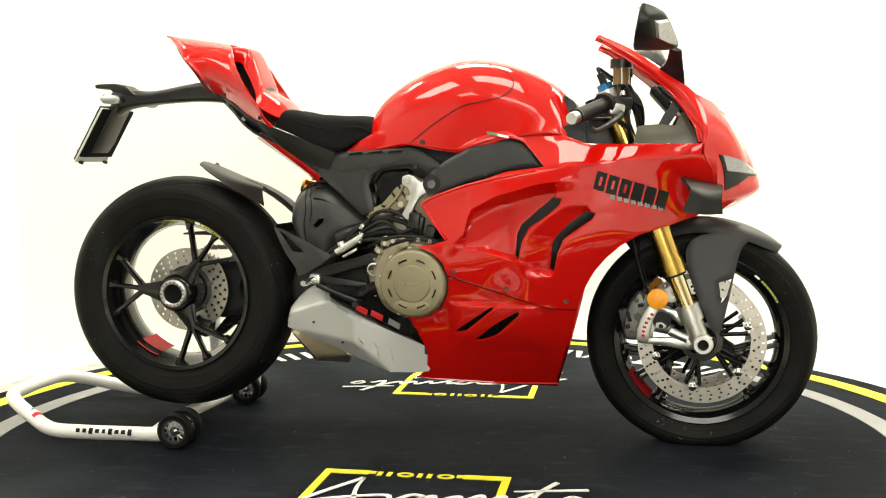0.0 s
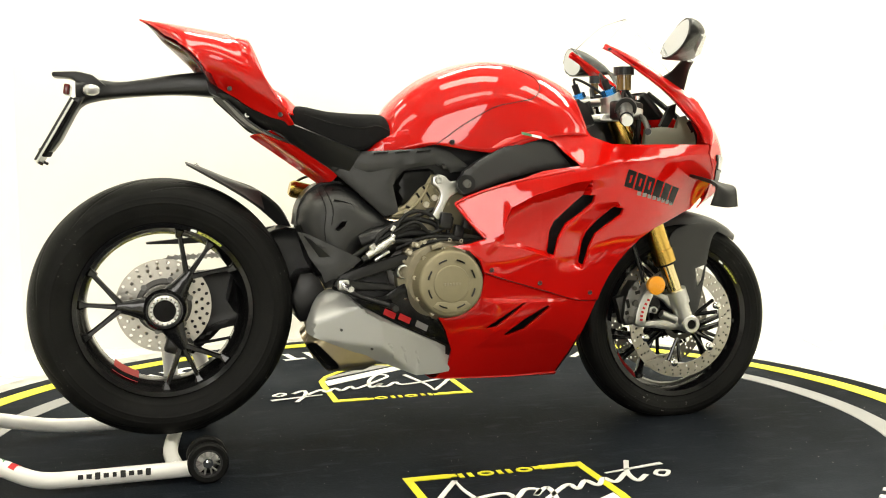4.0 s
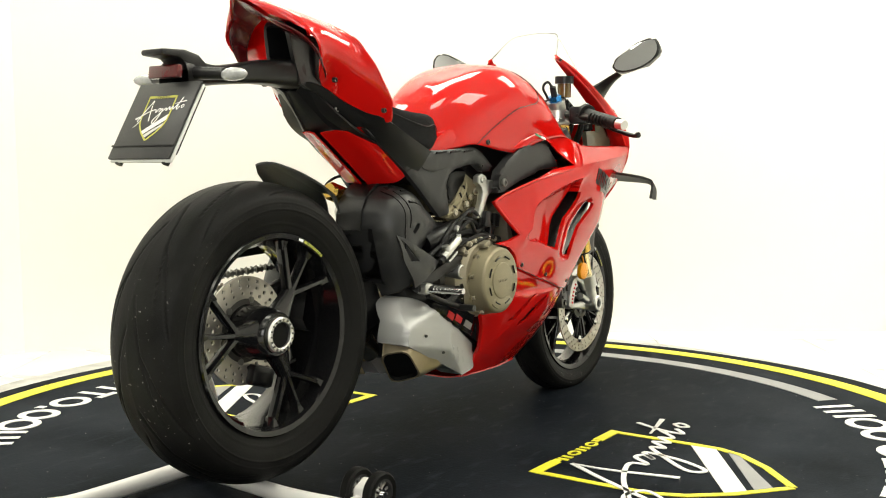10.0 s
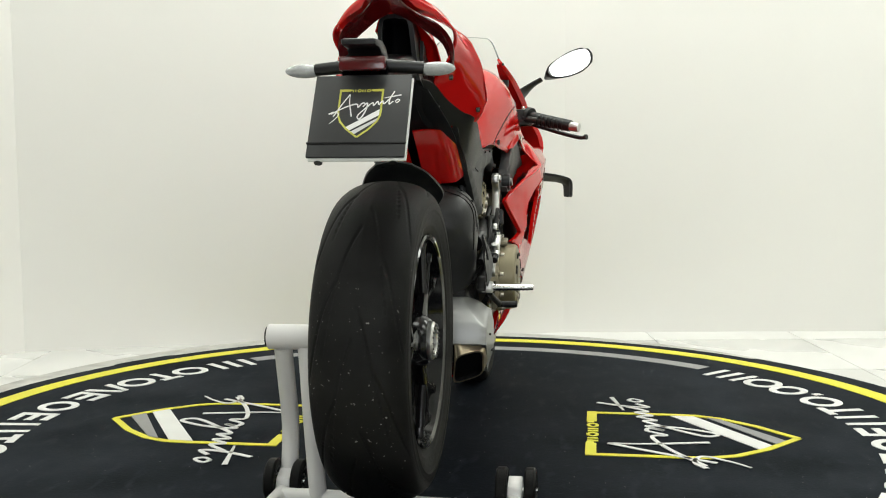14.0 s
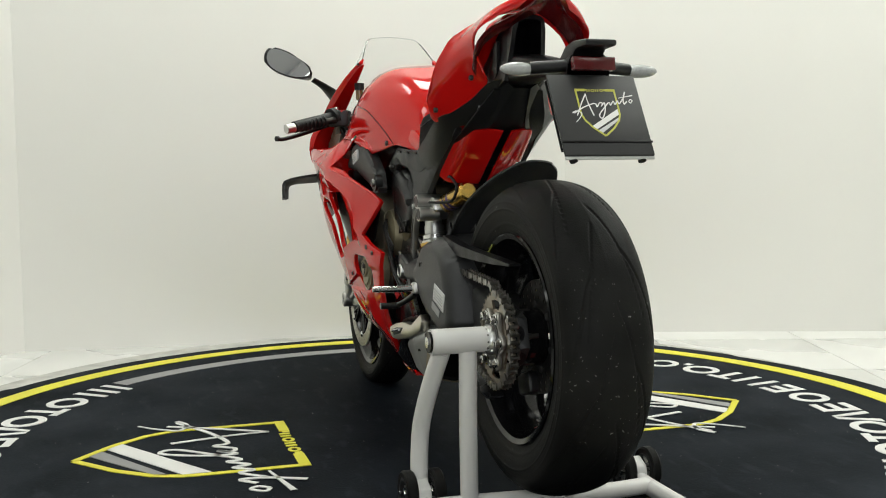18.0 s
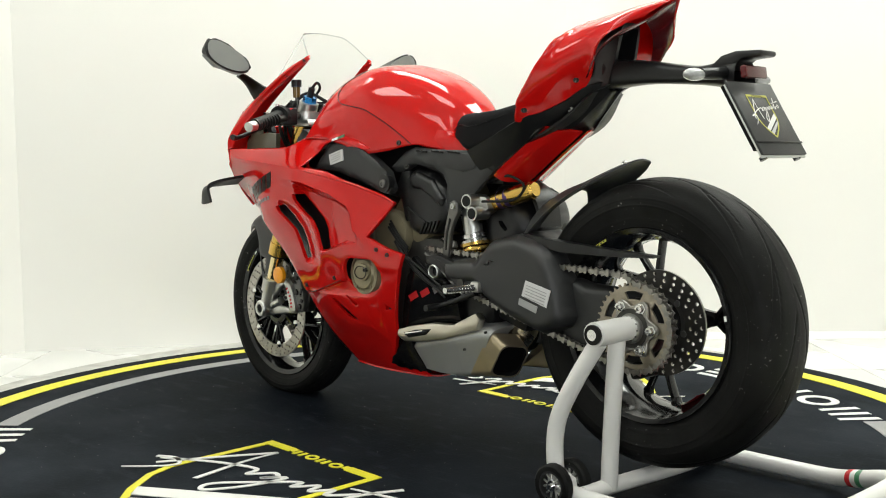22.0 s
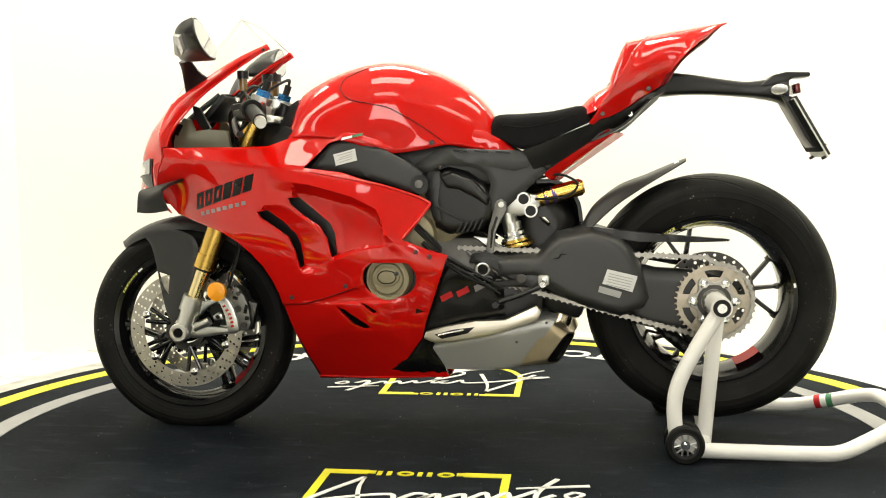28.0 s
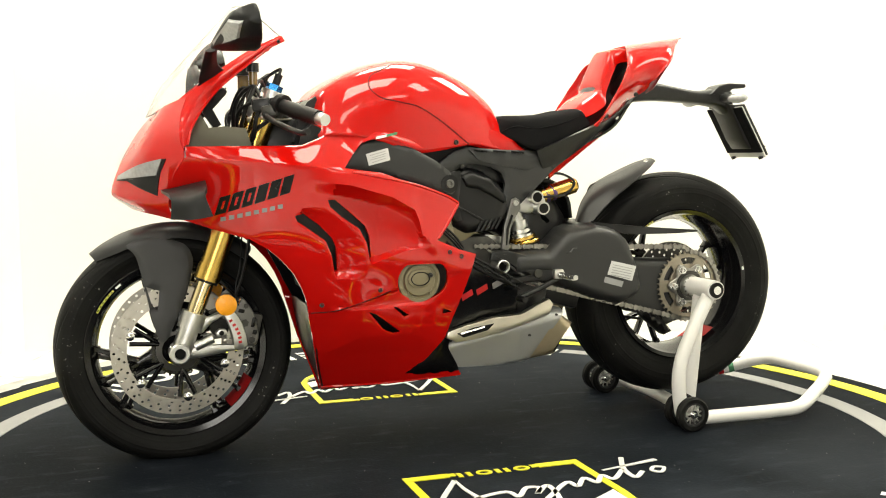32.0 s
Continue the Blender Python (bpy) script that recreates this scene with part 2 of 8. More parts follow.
def add_lathe(bm, profile, centre, seg=48, closed=False):
    """Turns (radius, y) about the y axis through centre."""
    rings = []
    cx, cy, cz = centre
    for r, y in profile:
        rings.append([bm.verts.new((cx + r * math.cos(2 * math.pi * k / seg), cy + y, cz + r * math.sin(2 * math.pi * k / seg))) for k in range(seg)])
    pairs = list(zip(rings, rings[1:])) + ([(rings[-1], rings[0])] if closed else [])
    for a, b in pairs:
        for k in range(seg):
            bm.faces.new((a[k], a[(k + 1) % seg], b[(k + 1) % seg], b[k]))
    if not closed:
        if profile[0][0] > 1e-6:
            bm.faces.new(rings[0])
        if profile[-1][0] > 1e-6:
            bm.faces.new(rings[-1][::-1])
    bmesh.ops.remove_doubles(bm, verts=bm.verts[:], dist=1e-6)
    return bm


def lathe(profile, centre, seg=48, closed=False):
    return add_lathe(bmesh.new(), profile, centre, seg, closed)


def add_box(bm, centre, size, rot=(0, 0, 0), bevel=0.0):
    g = bmesh.new()
    bmesh.ops.create_cube(g, size=1.0)
    bmesh.ops.scale(g, vec=size, verts=g.verts[:])
    if bevel:
        bmesh.ops.bevel(g, geom=g.edges[:], offset=bevel, segments=2, affect="EDGES", profile=0.5)
    bmesh.ops.transform(g, matrix=pose(*centre, *rot), verts=g.verts[:])
    me = bpy.data.meshes.new("t")
    g.to_mesh(me)
    g.free()
    bm.from_mesh(me)
    bpy.data.meshes.remove(me)
    return bm


def box(centre, size, rot=(0, 0, 0), bevel=0.003):
    return add_box(bmesh.new(), centre, size, rot, bevel)


def inside(poly, x, z):
    hit = False
    for i in range(len(poly)):
        (x0, z0), (x1, z1) = poly[i - 1], poly[i]
        if (z0 > z) != (z1 > z) and x < (x1 - x0) * (z - z0) / (z1 - z0) + x0:
            hit = not hit
    return hit


def refine(poly, step):
    out = []
    for i in range(len(poly)):
        a, b = Vector(poly[i]), Vector(poly[(i + 1) % len(poly)])
        k = max(1, round((b - a).length / step))
        out += [tuple(a + (b - a) * j / k) for j in range(k)]
    return out


def rounded(poly, n=60):
    return [tuple(p) for p in spline(poly, n, True)]


def line_points(line, step):
    """An open line cut into even short pieces."""
    out = [line[0]]
    for a, b in zip(line, line[1:]):
        n = max(1, int(math.hypot(b[0] - a[0], b[1] - a[1]) / step))
        out += [(a[0] + (b[0] - a[0]) * i / n, a[1] + (b[1] - a[1]) * i / n) for i in range(1, n + 1)]
    return out


def sheet(outline, step, holes=(), creases=()):
    """Triangles that fill an outline, less its holes: points and faces in the plane."""
    from mathutils.geometry import delaunay_2d_cdt
    loops = [refine(outline, step)] + [refine(h, step) for h in holes]
    pts, edges = [], []
    for lp in loops:
        k = len(pts)
        pts += [Vector(p) for p in lp]
        edges += [(k + i, k + (i + 1) % len(lp)) for i in range(len(lp))]
    for line in creases:
        k = len(pts)
        fine = [Vector(p) for p in line_points(line, step)]
        pts += fine
        edges += [(k + i, k + i + 1) for i in range(len(fine) - 1)]
    rim = np.array([tuple(p) for p in pts])
    xs, zs = [p[0] for p in outline], [p[1] for p in outline]
    row = 0
    z = min(zs) + step * 0.5
    while z < max(zs):
        x = min(xs) + step * (0.5 if row % 2 else 0.0)
        while x < max(xs):
            if inside(outline, x, z) and not any(inside(h, x, z) for h in holes):
                if ((rim - (x, z)) ** 2).sum(1).min() > (0.55 * step) ** 2:
                    pts.append(Vector((x, z)))
            x += step
        z += step * 0.87
        row += 1
    vs, es, fs, *_ = delaunay_2d_cdt(pts, edges, [], 0, 1e-6)
    good = []
    for f in fs:
        c = sum((vs[i] for i in f), Vector((0, 0))) / len(f)
        if inside(outline, *c) and not any(inside(h, *c) for h in holes):
            good.append(tuple(f))
    return [tuple(v) for v in vs], good


def add_panel(bm, outline, width, thick=0.006, step=0.02, holes=(), side=1, lip=0.003, creases=()):
    """A shaped sheet in side view, carried out to width(x, z) from the midplane. side: 1 left, -1 right."""
    pts, faces = sheet(outline, step, holes, creases)
    count = {}
    for f in faces:
        for i in range(3):
            e = tuple(sorted((f[i], f[(i + 1) % 3])))
            count[e] = count.get(e, 0) + 1
    rim = [e for e, k in count.items() if k == 1]
    on_rim = {i for e in rim for i in e}
    w = [width(x, z) if callable(width) else width for x, z in pts]
    front = [bm.verts.new((x, side * (w[i] - (lip if i in on_rim else 0)), z)) for i, (x, z) in enumerate(pts)]
    back = [bm.verts.new((x, side * (w[i] - thick), z)) for i, (x, z) in enumerate(pts)]
    for a, b, c in faces:
        bm.faces.new((front[a], front[b], front[c]))
        bm.faces.new((back[c], back[b], back[a]))
    for a, b in rim:
        bm.faces.new((front[a], front[b], back[b], back[a]))
    for v in [v for v in front + back if not v.link_faces]:
        bm.verts.remove(v)
    return bm


def panel(*args, **kw):
    return add_panel(bmesh.new(), *args, **kw)


def slab(outline, y0, y1, bevel=0.004, segments=2):
    """A flat thick piece: an outline in side view between two depths."""
    bm = bmesh.new()
    vs = [bm.verts.new((x, y0, z)) for x, z in outline]
    f = bm.faces.new(vs)
    got = bmesh.ops.extrude_face_region(bm, geom=[f])
    for v in got["geom"]:
        if isinstance(v, bmesh.types.BMVert):
            v.co.y = y1
    bmesh.ops.recalc_face_normals(bm, faces=bm.faces[:])
    if bevel:
        bmesh.ops.bevel(bm, geom=bm.edges[:], offset=bevel, segments=segments, affect="EDGES", profile=0.5, clamp_overlap=True)
    bmesh.ops.triangulate(bm, faces=[f for f in bm.faces if len(f.verts) > 4])
    return bm


def net(rows, nu, nv):
    """Points of a smooth surface through a net of control points."""
    cols = [spline(r, nv) for r in rows]
    return [spline([cols[i][j] for i in range(len(rows))], nu) for j in range(nv)]


def add_skin(bm, rows, nu=24, nv=16, mirror=False, thick=0.0, close_v=False, cap=False, relax=0):
    pts = net(rows, nu, nv)
    for s in ((1, -1) if mirror else (1,)):
        vs = [[bm.verts.new((p[0], s * p[1], p[2])) for p in line] for line in pts]
        rng = range(nv) if close_v else range(nv - 1)
        for j in rng:
            for i in range(nu - 1):
                a, b = vs[j], vs[(j + 1) % nv]
                quad = (a[i], a[i + 1], b[i + 1], b[i])
                bm.faces.new(quad if s > 0 else quad[::-1])
        if cap:
            bm.faces.new([vs[j][0] for j in range(nv)])
            bm.faces.new([vs[j][-1] for j in range(nv)][::-1])
    bmesh.ops.remove_doubles(bm, verts=bm.verts[:], dist=1e-5)
    for _ in range(relax):
        new_place = {v: sum((e.other_vert(v).co for e in v.link_edges), Vector()) / len(v.link_edges) for v in bm.verts if not v.is_boundary}
        for v, p in new_place.items():
            v.co = v.co.lerp(p, 0.5)
    if thick:
        bmesh.ops.recalc_face_normals(bm, faces=bm.faces[:])
        shell(bm, thick)
    return bm


def shell(bm, thick):
    """Gives an open sheet its thickness, inwards along the normals of its points."""
    bm.normal_update()
    faces, rim = bm.faces[:], [e for e in bm.edges if len(e.link_faces) == 1]
    back = {v: bm.verts.new(v.co - v.normal * thick) for v in bm.verts[:]}
    for f in faces:
        bm.faces.new([back[v] for v in f.verts][::-1])
    for e in rim:
        loop = e.link_loops[0]
        a, b = loop.vert, loop.link_loop_next.vert
        bm.faces.new((b, a, back[a], back[b]))


def skin(*args, **kw):
    return add_skin(bmesh.new(), *args, **kw)


def flip(bm):
    bmesh.ops.scale(bm, vec=(1, -1, 1), verts=bm.verts[:])
    return bm


def smooth_field(samples):
    """A smooth function of (x, z) through samples of (x, z, value)."""
    s = np.array(samples, float)
    n = len(s)
    d = np.sqrt(((s[:, None, :2] - s[None, :, :2]) ** 2).sum(2))
    k = np.where(d > 0, d ** 2 * np.log(d + 1e-12), 0) + np.eye(n) * 2e-4
    p = np.hstack([np.ones((n, 1)), s[:, :2]])
    a = np.block([[k, p], [p.T, np.zeros((3, 3))]])
    c = np.linalg.solve(a, np.concatenate([s[:, 2], np.zeros(3)]))

    def value(x, z):
        r = np.sqrt((s[:, 0] - x) ** 2 + (s[:, 1] - z) ** 2)
        return float((np.where(r > 0, r ** 2 * np.log(r + 1e-12), 0) * c[:n]).sum() + c[n] + c[n + 1] * x + c[n + 2] * z)
    return value


def empty(name, label, category, group="", kind=""):
    return tagged(new(name), label, category, group, kind)


def flat(points, z, thick=0.002):
    """A thin flat piece lying on the ground."""
    bm = bmesh.new()
    top = [bm.verts.new((x, y, z + thick)) for x, y in points]
    low = [bm.verts.new((x, y, z)) for x, y in points]
    bm.faces.new(top)
    for i in range(len(points)):
        bm.faces.new((top[i - 1], top[i], low[i], low[i - 1]))
    bmesh.ops.triangulate(bm, faces=[f for f in bm.faces if len(f.verts) > 4])
    return bm


def ribbon(path, widths, z, thick=0.002, n=60, closed=False):
    """A flat painted stroke along a path on the ground."""
    p = [Vector((a[0], a[1])) for a in (spline(path, n, closed) if n else path)]
    bm = bmesh.new()
    rows = []
    for i, q in enumerate(p):
        d = (p[(i + 1) % len(p)] - p[i - 1]) if closed else (p[min(i + 1, len(p) - 1)] - p[max(i - 1, 0)])
        d = d.normalized() if d.length > 1e-9 else Vector((1, 0))
        w = widths[0] + (widths[1] - widths[0]) * i / (len(p) - 1)
        s = Vector((-d.y, d.x)) * w / 2
        rows.append([bm.verts.new((*(q + s), z + thick)), bm.verts.new((*(q - s), z + thick)), bm.verts.new((*(q + s), z)), bm.verts.new((*(q - s), z))])
    for a, b in list(zip(rows, rows[1:])) + ([(rows[-1], rows[0])] if closed else []):
        bm.faces.new((a[0], a[1], b[1], b[0]))
        bm.faces.new((a[2], a[0], b[0], b[2]))
        bm.faces.new((a[1], a[3], b[3], b[1]))
    return bm


def arc_band(r0, r1, a0, a1, z, thick=0.002, n=90):
    bm = bmesh.new()
    rows = []
    for i in range(n + 1):
        a = radians(a0 + (a1 - a0) * i / n)
        c, s = math.cos(a), math.sin(a)
        rows.append([bm.verts.new((r * c, r * s, h)) for r, h in ((r0, z), (r0, z + thick), (r1, z + thick), (r1, z))])
    for a, b in zip(rows, rows[1:]):
        for k in range(3):
            bm.faces.new((a[k], a[k + 1], b[k + 1], b[k]))
    bmesh.ops.remove_doubles(bm, verts=bm.verts[:], dist=1e-6)
    return bm


# ---- the showroom ----
FLOOR = -0.02
ROOM = [(5.0, 1.80), (0.56, 1.887), (-1.79, 1.50), (-5.0, -1.6), (-5.0, -6.0), (5.0, -6.0)]


def wall_piece(name, a, b, z0, z1, thick, mat, inset=0.0, holes=()):
    """A straight wall from a to b, with openings (from, to, low, high) along it."""
    a, b = Vector(a), Vector(b)
    d = (b - a).normalized()
    out = Vector((-d.y, d.x)) * -1
    length = (b - a).length
    cuts = [(0.0, length, z0, z1)]
    for f, t, lo, hi in holes:
        cuts = [(0.0, f, z0, z1), (t, length, z0, z1), (f, t, z0, lo), (f, t, hi, z1)]
    bm = bmesh.new()
    for f, t, lo, hi in cuts:
        c = a + d * (f + t) / 2 + out * (thick / 2 - inset)
        add_box(bm, (c.x, c.y, (lo + hi) / 2), (t - f, thick, hi - lo), (0, 0, math.degrees(math.atan2(d.y, d.x))))
    return part(name, bm, mat)


def build_room():
    names = ["wall_north", "wall_northwest", "wall_west", "wall_southwest", "wall_south", "wall_east"]
    for i, name in enumerate(names):
        a, b = ROOM[i], ROOM[(i + 1) % 6]
        holes = [(4.1, 5.9, 0.5, 2.5)] if name == "wall_south" else []
        w = wall_piece(name, b, a, FLOOR - 0.05, CEILING + 0.05, 0.16, BACKPAINT if name == "wall_south" else WALLPAINT, holes=holes)
        tagged(w, "unseen plain grey wall, darkened to weaken reflections" if name == "wall_south" else "plain off-white painted showroom wall", "wall", kind="structure")
        s = wall_piece("baseboard", b, a, FLOOR, FLOOR + 0.088, 0.03, SKIRT, inset=0.018)
        tagged(s, "low pale marble skirting along the wall", "baseboard", kind="structure")
    ceil = part("ceiling", box((0, -2.1, CEILING + 0.1), (10.4, 8.4, 0.1)), CEILPAINT)
    tagged(ceil, "plain pale painted showroom ceiling", "ceiling", kind="structure")
    floor = part("floor", box((0, -2.1, FLOOR - 0.056), (10.4, 8.4, 0.1)), GROUT)
    tagged(floor, "polished white square floor tiles with thin joints", "floor", kind="structure")
    tile = None
    size = 0.637
    for i in range(-10, 7):
        for j in range(-1, 12):
            x, y = 0.937 + size * (i + 0.5), 1.512 - size * (j + 0.5)
            if abs(x) > 5.3 or y > 2.2 or y < -6.2 or (x < -1.9 and y > 1.85 + (x + 1.84) * 0.95):
                continue
            if tile is None:
                tile = part("tile", box((0, 0, -0.0055), (size - 0.003, size - 0.003, 0.011), bevel=0.001), TILE, floor)
                ob = tile
            else:
                ob = new("tile", tile.data)
                ob.parent = floor
            ob.location = (x, y, FLOOR)
    win = part("window_1", box((0, -6.08, 1.5), (1.9, 0.02, 2.1)), DAYLIGHT)
    tagged(win, "tall bright showroom window with grey bars", "window", kind="structure")
    for x in (-0.88, 0.0, 0.88):
        part("window_bar", box((x, -6.02, 1.5), (0.05, 0.06, 2.0)), FRAMEGREY, win)
    for z in (0.53, 1.5, 2.47):
        part("window_bar", box((0, -6.02, z), (1.8, 0.05, 0.05)), FRAMEGREY, win)
    first = None
    for px_, py_, _power in PANELS:
        if first is None:
            first = empty("ceiling_light", "flat rectangular white ceiling light panel", "ceiling light", "ceiling light panels")
            part("frame", add_box(box((0, 0.395, 0), (1.6, 0.04, 0.06)), (0, -0.395, 0), (1.6, 0.04, 0.06)), WHITE, first)
            part("housing", box((0, 0, 0.0), (1.58, 0.75, 0.03)), WHITE, first)
            first.location = (px_, py_, CEILING + 0.02)
        else:
            copy_thing(first, pose(px_, py_, CEILING + 0.02))


build_room()


# ---- the turntable ----
LETTER_LOW, LETTER_HIGH = 1.174, 1.298


def letter_blocks(parent, marks):
    """Letter-sized plain white shapes set round the rim: (angle, half width, kind)."""
    lo, hi = LETTER_LOW, LETTER_HIGH
    bar = 0.024
    for a, half, kind in marks:
        mid = (lo + hi) / 2
        stem = math.degrees(0.026 / mid)
        if kind == "ring":
            pts = []
            for k in range(40):
                u, v = math.cos(2 * math.pi * k / 40), math.sin(2 * math.pi * k / 40)
                rr, t = mid + (hi - lo) * 0.41 * v, radians(a + (half - 0.5) * u)
                pts.append((rr * math.cos(t), rr * math.sin(t)))
            part("letter_bar", ribbon(pts, (bar, bar), 0.0, n=0, closed=True), MATWHITE, parent)
        elif kind == "stems":
            n = 3 if half > 3 else 2
            for k in range(n):
                c = a - half + stem / 2 + (2 * half - stem) * k / (n - 1)
                part("letter_bar", arc_band(lo, hi, c - stem / 2, c + stem / 2, 0.0, n=3), MATWHITE, parent)
        elif kind == "dot":
            part("letter_bar", arc_band(hi - 0.028, hi, a - half, a + half, 0.0, n=3), MATWHITE, parent)
        elif kind == "bars":
            part("letter_bar", arc_band(lo, hi, a - half, a - half + stem, 0.0, n=3), MATWHITE, parent)
            for rr in (lo, mid - bar / 2, hi - bar):
                part("letter_bar", arc_band(rr, rr + bar, a - half + stem, a + half, 0.0, n=4), MATWHITE, parent)
        elif kind == "wedge":
            for e in (-1, 1):
                q = [(hi, a + e * half), (hi, a + e * (half - stem)), (lo, a + e * 0.05), (lo, a + e * stem * 0.75)]
                part("letter_bar", flat([(rr * math.cos(radians(t)), rr * math.sin(radians(t))) for rr, t in q], 0.0), MATWHITE, parent)
        else:
            part("letter_bar", arc_band(lo + bar, hi, a - stem / 2, a + stem / 2, 0.0, n=3), MATWHITE, parent)
            part("letter_bar", arc_band(lo, lo + bar, a - half, a + half, 0.0, n=5), MATWHITE, parent)


def shield(make, parent, mats, scale=1.0):
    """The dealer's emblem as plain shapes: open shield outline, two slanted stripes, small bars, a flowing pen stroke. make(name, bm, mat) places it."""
    yellow, white, grey = mats
    w, t = 0.232 * scale, 0.020 * scale
    k = scale

    def pts(*uv):
        return [(u * k, -v * k) for u, v in uv]
    make("shield_outline", ribbon(pts((-0.10, 0.012), (-0.1005, 0.012), (-0.222, 0.012), (-0.222, 0.0125), (-0.222, 0.10), (-0.222, 0.26), (-0.218, 0.32), (-0.19, 0.39), (-0.12, 0.475), (0.0, 0.575)), (t, t), 0.0, n=0), yellow)
    make("shield_outline", ribbon(pts((0.10, 0.012), (0.1005, 0.012), (0.222, 0.012), (0.222, 0.0125), (0.222, 0.10), (0.222, 0.26), (0.218, 0.32), (0.19, 0.39), (0.12, 0.475), (0.0, 0.575)), (t, t), 0.0, n=0), yellow)
    for s in (-1, 1):
        make("corner_block", flat(pts((s * 0.232, 0.0), (s * 0.118, 0.0), (s * 0.118, 0.029), (s * 0.232, 0.029))[::s], 0.0005), yellow)
    make("stripe", flat(pts((0.208, 0.245), (0.208, 0.315), (-0.085, 0.495), (-0.125, 0.455)), 0.0), white)
    make("stripe", flat(pts((0.206, 0.345), (0.185, 0.385), (-0.03, 0.538), (-0.07, 0.508)), 0.0), grey)
    for i in range(4):
        u = -0.096 + 0.05 * i
        if i % 2:
            make("small_bar", ribbon(pts(*[(u + 0.02 + 0.017 * math.cos(a), 0.018 + 0.013 * math.sin(a)) for a in np.linspace(0, 2 * math.pi, 17)[:-1]]), (0.009 * k, 0.009 * k), 0.0, n=0, closed=True), yellow)
        else:
            make("small_bar", flat(pts((u, 0.004), (u + 0.012, 0.004), (u + 0.012, 0.034), (u, 0.034)), 0.0), yellow)
            make("small_bar", flat(pts((u + 0.024, 0.004), (u + 0.036, 0.004), (u + 0.036, 0.034), (u + 0.024, 0.034)), 0.0), yellow)
    pen = (0.013 * k, 0.013 * k)
    thin = (0.006 * k, 0.015 * k)
    z = 0.0022 * min(1.0, max(0.3, k))
    strokes = [
        ([(-0.30, 0.41), (-0.25, 0.36), (-0.215, 0.30), (-0.27, 0.275), (-0.32, 0.30)], thin),
        ([(-0.27, 0.33), (-0.19, 0.18), (-0.118, 0.06)], pen),
        ([(-0.118, 0.06), (-0.115, 0.16), (-0.08, 0.33)], thin),
        ([(-0.30, 0.30), (-0.16, 0.22), (-0.04, 0.18), (-0.02, 0.22), (0.02, 0.17), (0.05, 0.18), (0.03, 0.215), (0.075, 0.17), (0.06, 0.27), (0.01, 0.36), (-0.015, 0.32), (0.08, 0.21), (0.13, 0.165), (0.14, 0.20), (0.18, 0.15), (0.195, 0.19), (0.23, 0.145), (0.245, 0.18), (0.30, 0.12)], pen),
        ([(0.345, 0.03), (0.305, 0.12), (0.30, 0.185), (0.34, 0.15)], pen),
        ([(0.25, 0.11), (0.42, 0.075)], thin),
        ([(0.385, 0.125), (0.365, 0.15), (0.38, 0.17), (0.405, 0.14), (0.385, 0.125)], (0.010 * k, 0.010 * k)),
    ]
    for path, wd in strokes:
        make("pen_stroke", ribbon(pts(*path), wd, z, n=6 * len(path)), white)


def mat_disc():
    """The round mat, its edge cut a little unevenly, with a thin joint where its two sheets meet."""
    bm = bmesh.new()
    rnd = random.Random(11)
    ease = [rnd.uniform(-1, 1) for _ in range(24)]
    rim_top, rim_low = [], []
    for k in range(360):
        f = k / 15.0
        i, u = int(f), f - int(f)
        wob = ease[i % 24] * (1 - u) + ease[(i + 1) % 24] * u
        rr = 1.553 + 0.007 * wob + (0.016 if 296 <= k <= 318 or 52 <= k <= 60 else 0.0)
        a = radians(k)
        rim_top.append(bm.verts.new((rr * math.cos(a), rr * math.sin(a), -0.001)))
        rim_low.append(bm.verts.new((rr * math.cos(a), rr * math.sin(a), -0.012)))
    mid = bm.verts.new((0, 0, -0.001))
    for k in range(360):
        bm.faces.new((rim_top[k - 1], rim_top[k], mid))
        bm.faces.new((rim_low[k - 1], rim_low[k], rim_top[k], rim_top[k - 1]))
    return bm


def build_pit_ring():
    """The worn floor frame in which the table turns; it stands still."""
    ring = part("turntable_frame", lathe_z([(1.40, -0.022), (1.567, -0.022), (1.567, -0.009), (1.563, -0.006), (1.40, -0.006)], closed=True), RIMWORN)
    ring.location = (-0.045, 0.0875, 0.004)
    tagged(ring, "worn pale grey floor ring round the turntable", "floor frame", kind="structure")


